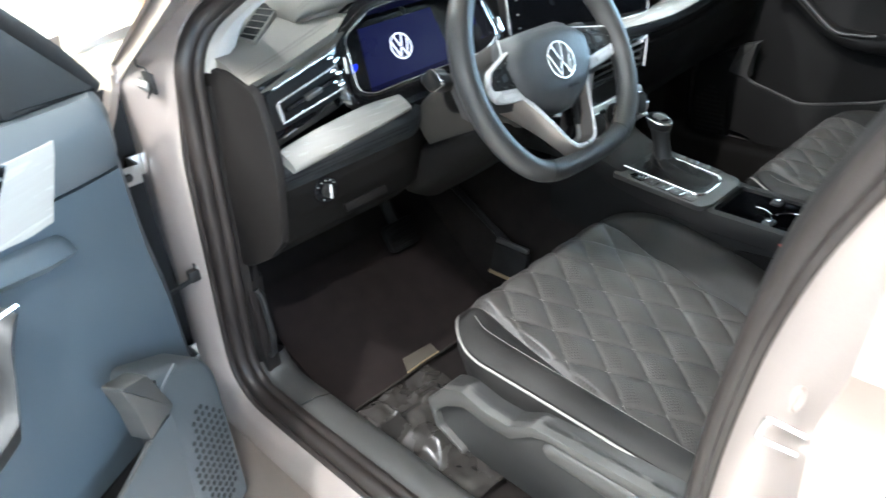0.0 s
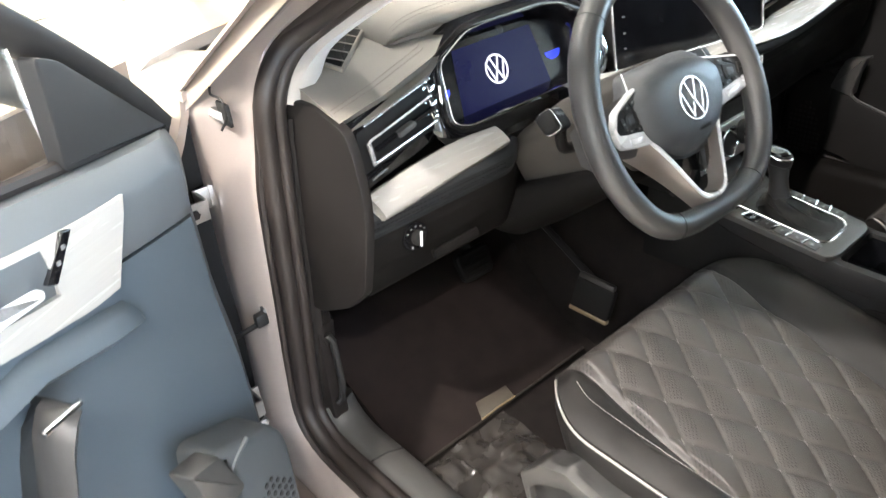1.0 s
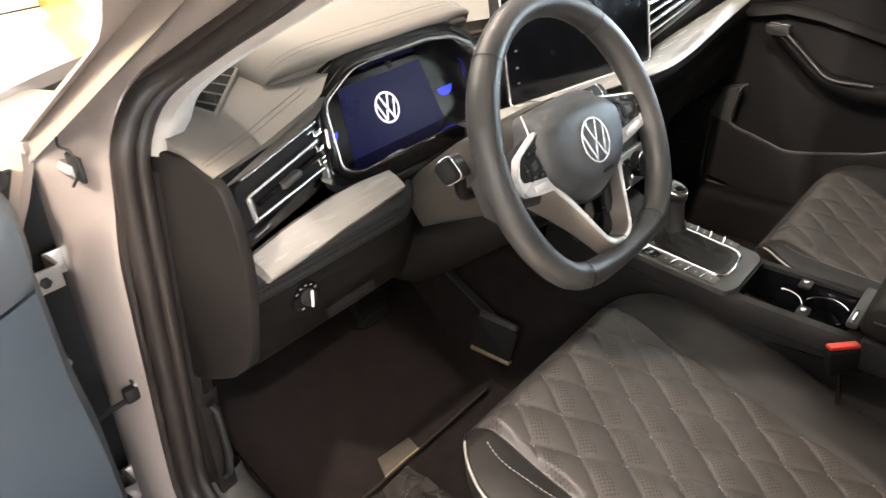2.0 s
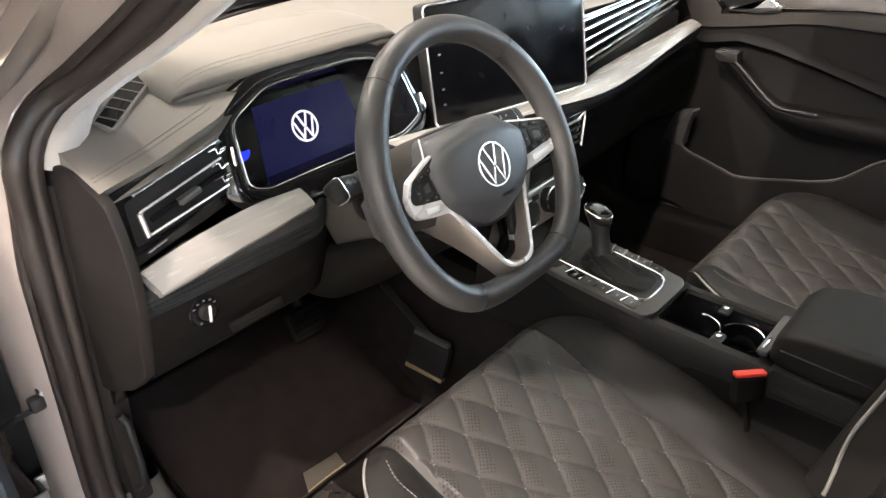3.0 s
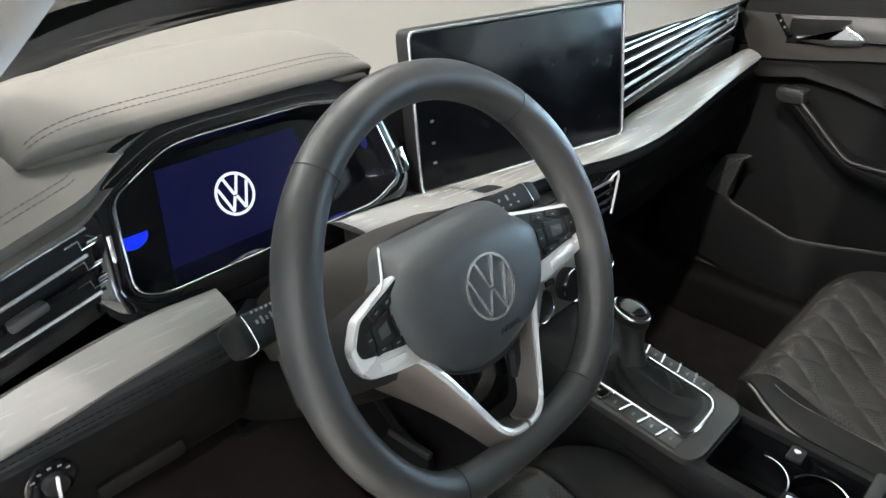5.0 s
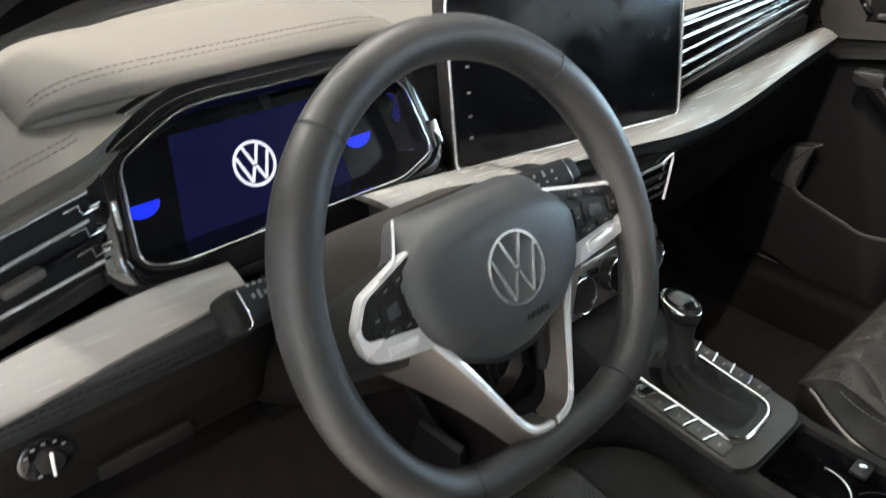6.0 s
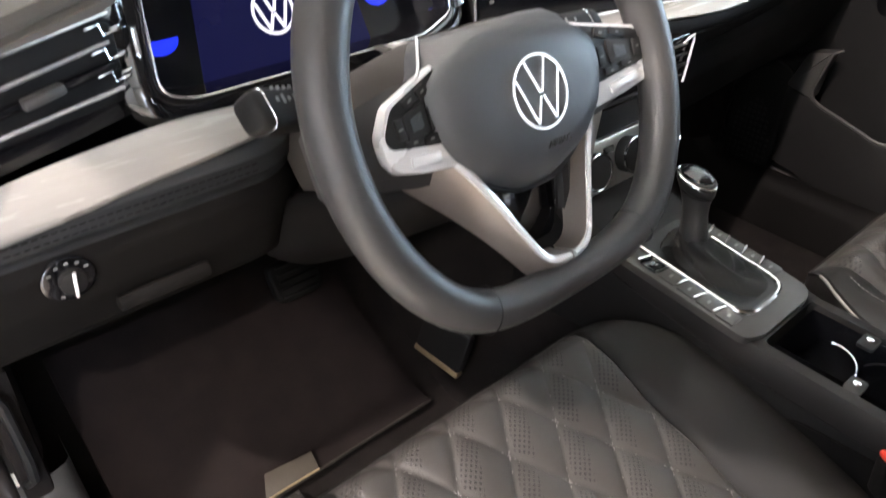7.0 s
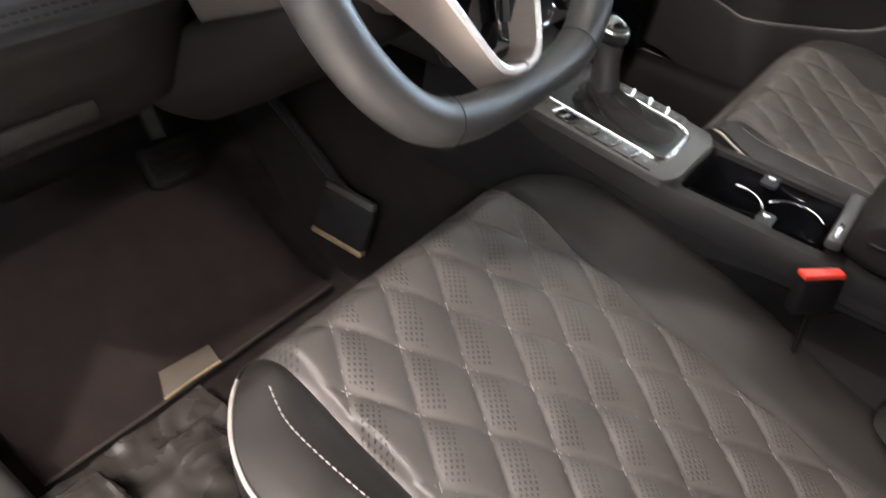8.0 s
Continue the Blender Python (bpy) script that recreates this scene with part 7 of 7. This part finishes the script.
    for r, z, h, w in ((0.330, 0.868, 0.010, 0.070), (0.340, 0.876, 0.016, 0.080), (0.38, 0.882, 0.018, 0.082), (0.46, 0.898, 0.016, 0.080), (0.54, 0.889, 0.015, 0.078), (0.66, 0.862, 0.014, 0.078), (0.80, 0.828, 0.014, 0.078), (1.02, 0.796, 0.014, 0.076)):
        rings.append([Vector((r, y, zz)) for y, zz in ((0.04, z - h * 0.8), (w - 0.012, z - h * 0.9), (w, z - h * 0.3), (w - 0.006, z + h * 0.6), (w - 0.022, z + h), (0.04, z + h))])
    loft(bm, rings, around=True, caps=True)
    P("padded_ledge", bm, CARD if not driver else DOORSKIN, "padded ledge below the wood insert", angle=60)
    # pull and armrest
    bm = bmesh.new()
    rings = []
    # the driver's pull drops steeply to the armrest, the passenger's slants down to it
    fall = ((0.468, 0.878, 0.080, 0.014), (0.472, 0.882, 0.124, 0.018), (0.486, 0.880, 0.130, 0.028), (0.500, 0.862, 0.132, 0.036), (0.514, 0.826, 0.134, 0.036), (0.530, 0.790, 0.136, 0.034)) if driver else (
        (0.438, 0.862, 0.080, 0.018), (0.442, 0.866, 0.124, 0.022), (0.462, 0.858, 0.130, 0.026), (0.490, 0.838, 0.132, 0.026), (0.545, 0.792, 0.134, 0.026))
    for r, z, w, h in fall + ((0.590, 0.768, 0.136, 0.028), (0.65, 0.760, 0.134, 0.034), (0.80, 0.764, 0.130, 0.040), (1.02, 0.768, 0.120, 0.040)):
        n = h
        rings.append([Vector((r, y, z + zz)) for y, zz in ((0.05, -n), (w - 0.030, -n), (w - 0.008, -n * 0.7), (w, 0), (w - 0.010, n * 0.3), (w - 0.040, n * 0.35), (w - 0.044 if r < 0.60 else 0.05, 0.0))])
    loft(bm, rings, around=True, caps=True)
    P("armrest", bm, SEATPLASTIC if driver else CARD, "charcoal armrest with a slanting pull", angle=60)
    bm = bmesh.new()
    tube(bm, [(0.468, 0.122, 0.890), (0.474, 0.128, 0.894), (0.512, 0.128, 0.896)] if driver else [(0.438, 0.122, 0.874), (0.444, 0.128, 0.878), (0.484, 0.128, 0.880)], 0.0030, 8)
    P("pull_cap", bm, CHROME, "thin chrome cap of the pull")
    if not driver:
        bm = bmesh.new()
        prism(bm, round_poly([(0.433, 0.860), (0.431, 0.877), (0.484, 0.879), (0.486, 0.857), (0.470, 0.854), (0.445, 0.853)], 0.004), 0.034, Matrix(((1, 0, 0, 0), (0, 0, 1, 0.1325), (0, 1, 0, 0), (0, 0, 0, 1))), 0.003)
        P("pull_head", bm, SEATPLASTIC, "dark grey upper end of the pull")
        # highlight on the grip's edge, laid on as a lighter tube
        bm = bmesh.new()
        tube(bm, curve_through([(0.484, 0.131, 0.858), (0.510, 0.132, 0.838), (0.546, 0.134, 0.808), (0.580, 0.136, 0.783), (0.606, 0.136, 0.775), (0.683, 0.134, 0.776)], 24), 0.0042, 8)
        P("grip_highlight", bm, SEATPLASTIC, "lighter tube for light caught along the grip")
    if driver:
        bm = bmesh.new()
        prism(bm, round_poly([(0.600, 0.062), (0.770, 0.062), (0.770, 0.122), (0.600, 0.122)], 0.012), 0.01, Matrix(((1, 0, 0, 0), (0, 1, 0, 0), (0, 0, 1, 0.768), (0, 0, 0, 1))), 0.003)
        pn = P("switch_panel", bm, DARK2, "black window switch panel")
        bm = bmesh.new()
        prism(bm, [(0.620 + 0.015 * math.cos(a), 0.092 + 0.015 * math.sin(a)) for a in np.linspace(0, math.tau, 24, endpoint=False)], 0.012, Matrix.Translation((0, 0, 0.778)), 0.003)
        part("mirror_knob", bm, GLOSS, pn, "black mirror adjuster knob", local=True)
        bm = bmesh.new()
        tube(bm, [(0.620 + 0.0155 * math.cos(a), 0.092 + 0.0155 * math.sin(a), 0.777) for a in np.linspace(0, math.tau, 24, endpoint=False)], 0.0016, 6, closed=True)
        part("knob_ring", bm, CHROME, pn, "thin chrome ring", local=True)
        for r in (0.665, 0.702):
            for w in (0.078, 0.106):
                bm = bmesh.new()
                box(bm, (r, w, 0.773), (0.026, 0.021, 0.012), 0.004, 2)
                ws = part("window_switch", bm, GLOSS, pn, "black window switch", local=True)
                bm = bmesh.new()
                box(bm, (r - 0.005, w, 0.7795), (0.006, 0.006, 0.0006))
                part("symbol", bm, ICON, pn, "pale printed symbol", local=True)
    # speaker housing and bin
    bm = bmesh.new()
    prism(bm, round_poly([(0.228, 0.610), (0.248, 0.648), (0.352, 0.702), (0.362, 0.640), (0.346, 0.590), (0.335, 0.36), (0.232, 0.36)], 0.02, 4), 0.09, Matrix(((1, 0, 0, 0), (0, 0, 1, 0.125), (0, 1, 0, 0), (0, 0, 0, 1))), 0.014, 3)
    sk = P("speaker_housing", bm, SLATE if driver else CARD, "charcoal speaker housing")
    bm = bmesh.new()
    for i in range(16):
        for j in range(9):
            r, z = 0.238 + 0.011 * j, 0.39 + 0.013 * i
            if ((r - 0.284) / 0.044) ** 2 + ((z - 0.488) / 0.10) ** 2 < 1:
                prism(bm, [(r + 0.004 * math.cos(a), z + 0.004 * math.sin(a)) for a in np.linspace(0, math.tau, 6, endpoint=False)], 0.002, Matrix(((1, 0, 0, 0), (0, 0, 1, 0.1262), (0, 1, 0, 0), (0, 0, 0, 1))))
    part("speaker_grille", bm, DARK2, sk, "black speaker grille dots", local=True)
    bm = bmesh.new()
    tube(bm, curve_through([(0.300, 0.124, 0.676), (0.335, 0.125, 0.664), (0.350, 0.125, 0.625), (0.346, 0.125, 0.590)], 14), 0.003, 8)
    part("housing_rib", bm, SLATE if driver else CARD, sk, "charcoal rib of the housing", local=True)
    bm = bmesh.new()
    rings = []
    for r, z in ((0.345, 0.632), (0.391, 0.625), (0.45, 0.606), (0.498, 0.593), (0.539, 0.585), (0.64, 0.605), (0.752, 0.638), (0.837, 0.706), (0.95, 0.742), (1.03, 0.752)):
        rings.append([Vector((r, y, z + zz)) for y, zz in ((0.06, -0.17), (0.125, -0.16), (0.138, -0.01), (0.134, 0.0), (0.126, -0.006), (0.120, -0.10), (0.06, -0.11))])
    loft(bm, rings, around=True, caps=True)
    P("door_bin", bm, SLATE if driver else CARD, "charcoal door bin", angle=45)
    bm = bmesh.new()
    tube(bm, curve_through(([] if driver else [(0.416, 0.128, 0.730), (0.404, 0.134, 0.722), (0.393, 0.134, 0.677)]) + [(0.391, 0.134, 0.628), (0.45, 0.134, 0.608), (0.498, 0.134, 0.595), (0.539, 0.134, 0.587), (0.64, 0.134, 0.607), (0.752, 0.134, 0.640), (0.837, 0.134, 0.709), (0.95, 0.134, 0.744), (1.03, 0.134, 0.754)], 50), 0.0034, 8)
    P("bin_rim", bm, SHIELD, "grey rim of the door bin")
    bm = bmesh.new()
    prism(bm, round_poly([(0.334, 0.638), (0.359, 0.711), (0.404, 0.724), (0.393, 0.677), (0.389, 0.626)], 0.006), 0.03, Matrix(((1, 0, 0, 0), (0, 0, 1, 0.136), (0, 1, 0, 0), (0, 0, 0, 1))), 0.004)
    P("bin_corner", bm, SHIELD, "grey corner of the door bin")


OPEN = radians(61)
hinge = Vector((-0.39, 0.428, 0))
d_, n_ = Vector((-math.sin(OPEN), -math.cos(OPEN), 0)), Vector((math.cos(OPEN), -math.sin(OPEN), 0))
DM = Matrix(((d_.x, n_.x, 0, hinge.x), (d_.y, n_.y, 0, hinge.y), (0, 0, 1, 0), (0, 0, 0, 1)))
ddoor = thing("front_door", DM, "open driver's door with blue-grey lining and silver-grey wood insert", "car door", "front doors")
door_parts(ddoor, True)
PX, PY, PZ = 1.190, 0.588, -0.045
PMX = Matrix(((0, -1, 0, PX), (-1, 0, 0, PY), (0, 0, 1, PZ), (0, 0, 0, 1)))
pdoor = thing("front_door", PMX, "closed passenger door, lining near-black for shade, with a pull lever", "car door", "front doors")
door_parts(pdoor, False)

# door mirror on the open door
mir = thing("door_mirror", DM, "champagne door mirror still wrapped in clear film", "mirror")
bm = bmesh.new()
rings = []
for k, (x, hw, hh, z) in enumerate(((-0.10, 0.02, 0.02, 1.14), (-0.125, 0.055, 0.055, 1.14), (-0.17, 0.075, 0.078, 1.142), (-0.24, 0.075, 0.080, 1.145), (-0.30, 0.060, 0.066, 1.148), (-0.32, 0.03, 0.035, 1.15))):
    rings.append([Vector((0.24 + hw * math.cos(a) * 0.9 - 0.0, x, z + hh * math.sin(a))) for a in np.linspace(0, math.tau, 20, endpoint=False)])
loft(bm, rings, around=True, caps=True)
part("housing", bm, PAINT, mir, "champagne mirror housing", local=True, angle=60)
bm = bmesh.new()
tube(bm, [(0.25, -0.02, 1.075), (0.25, -0.08, 1.08), (0.25, -0.15, 1.10)], [0.030, 0.026, 0.032], 12, flat=0.6)
part("stem", bm, DARK2, mir, "black mirror stem", local=True)
bm = bmesh.new()
prism(bm, round_poly([(-0.10, -0.055), (0.07, -0.060), (0.07, 0.060), (-0.10, 0.055)], 0.03), 0.006, frame_of((0.305, -0.21, 1.145), (0, 1, 0), (0, 0, 1)), 0.002)
part("mirror_glass", bm, mat("mirror_silver", (0.9, 0.9, 0.9), 0.03, 1.0, vary=0.01), mir, "mirror glass", local=True)
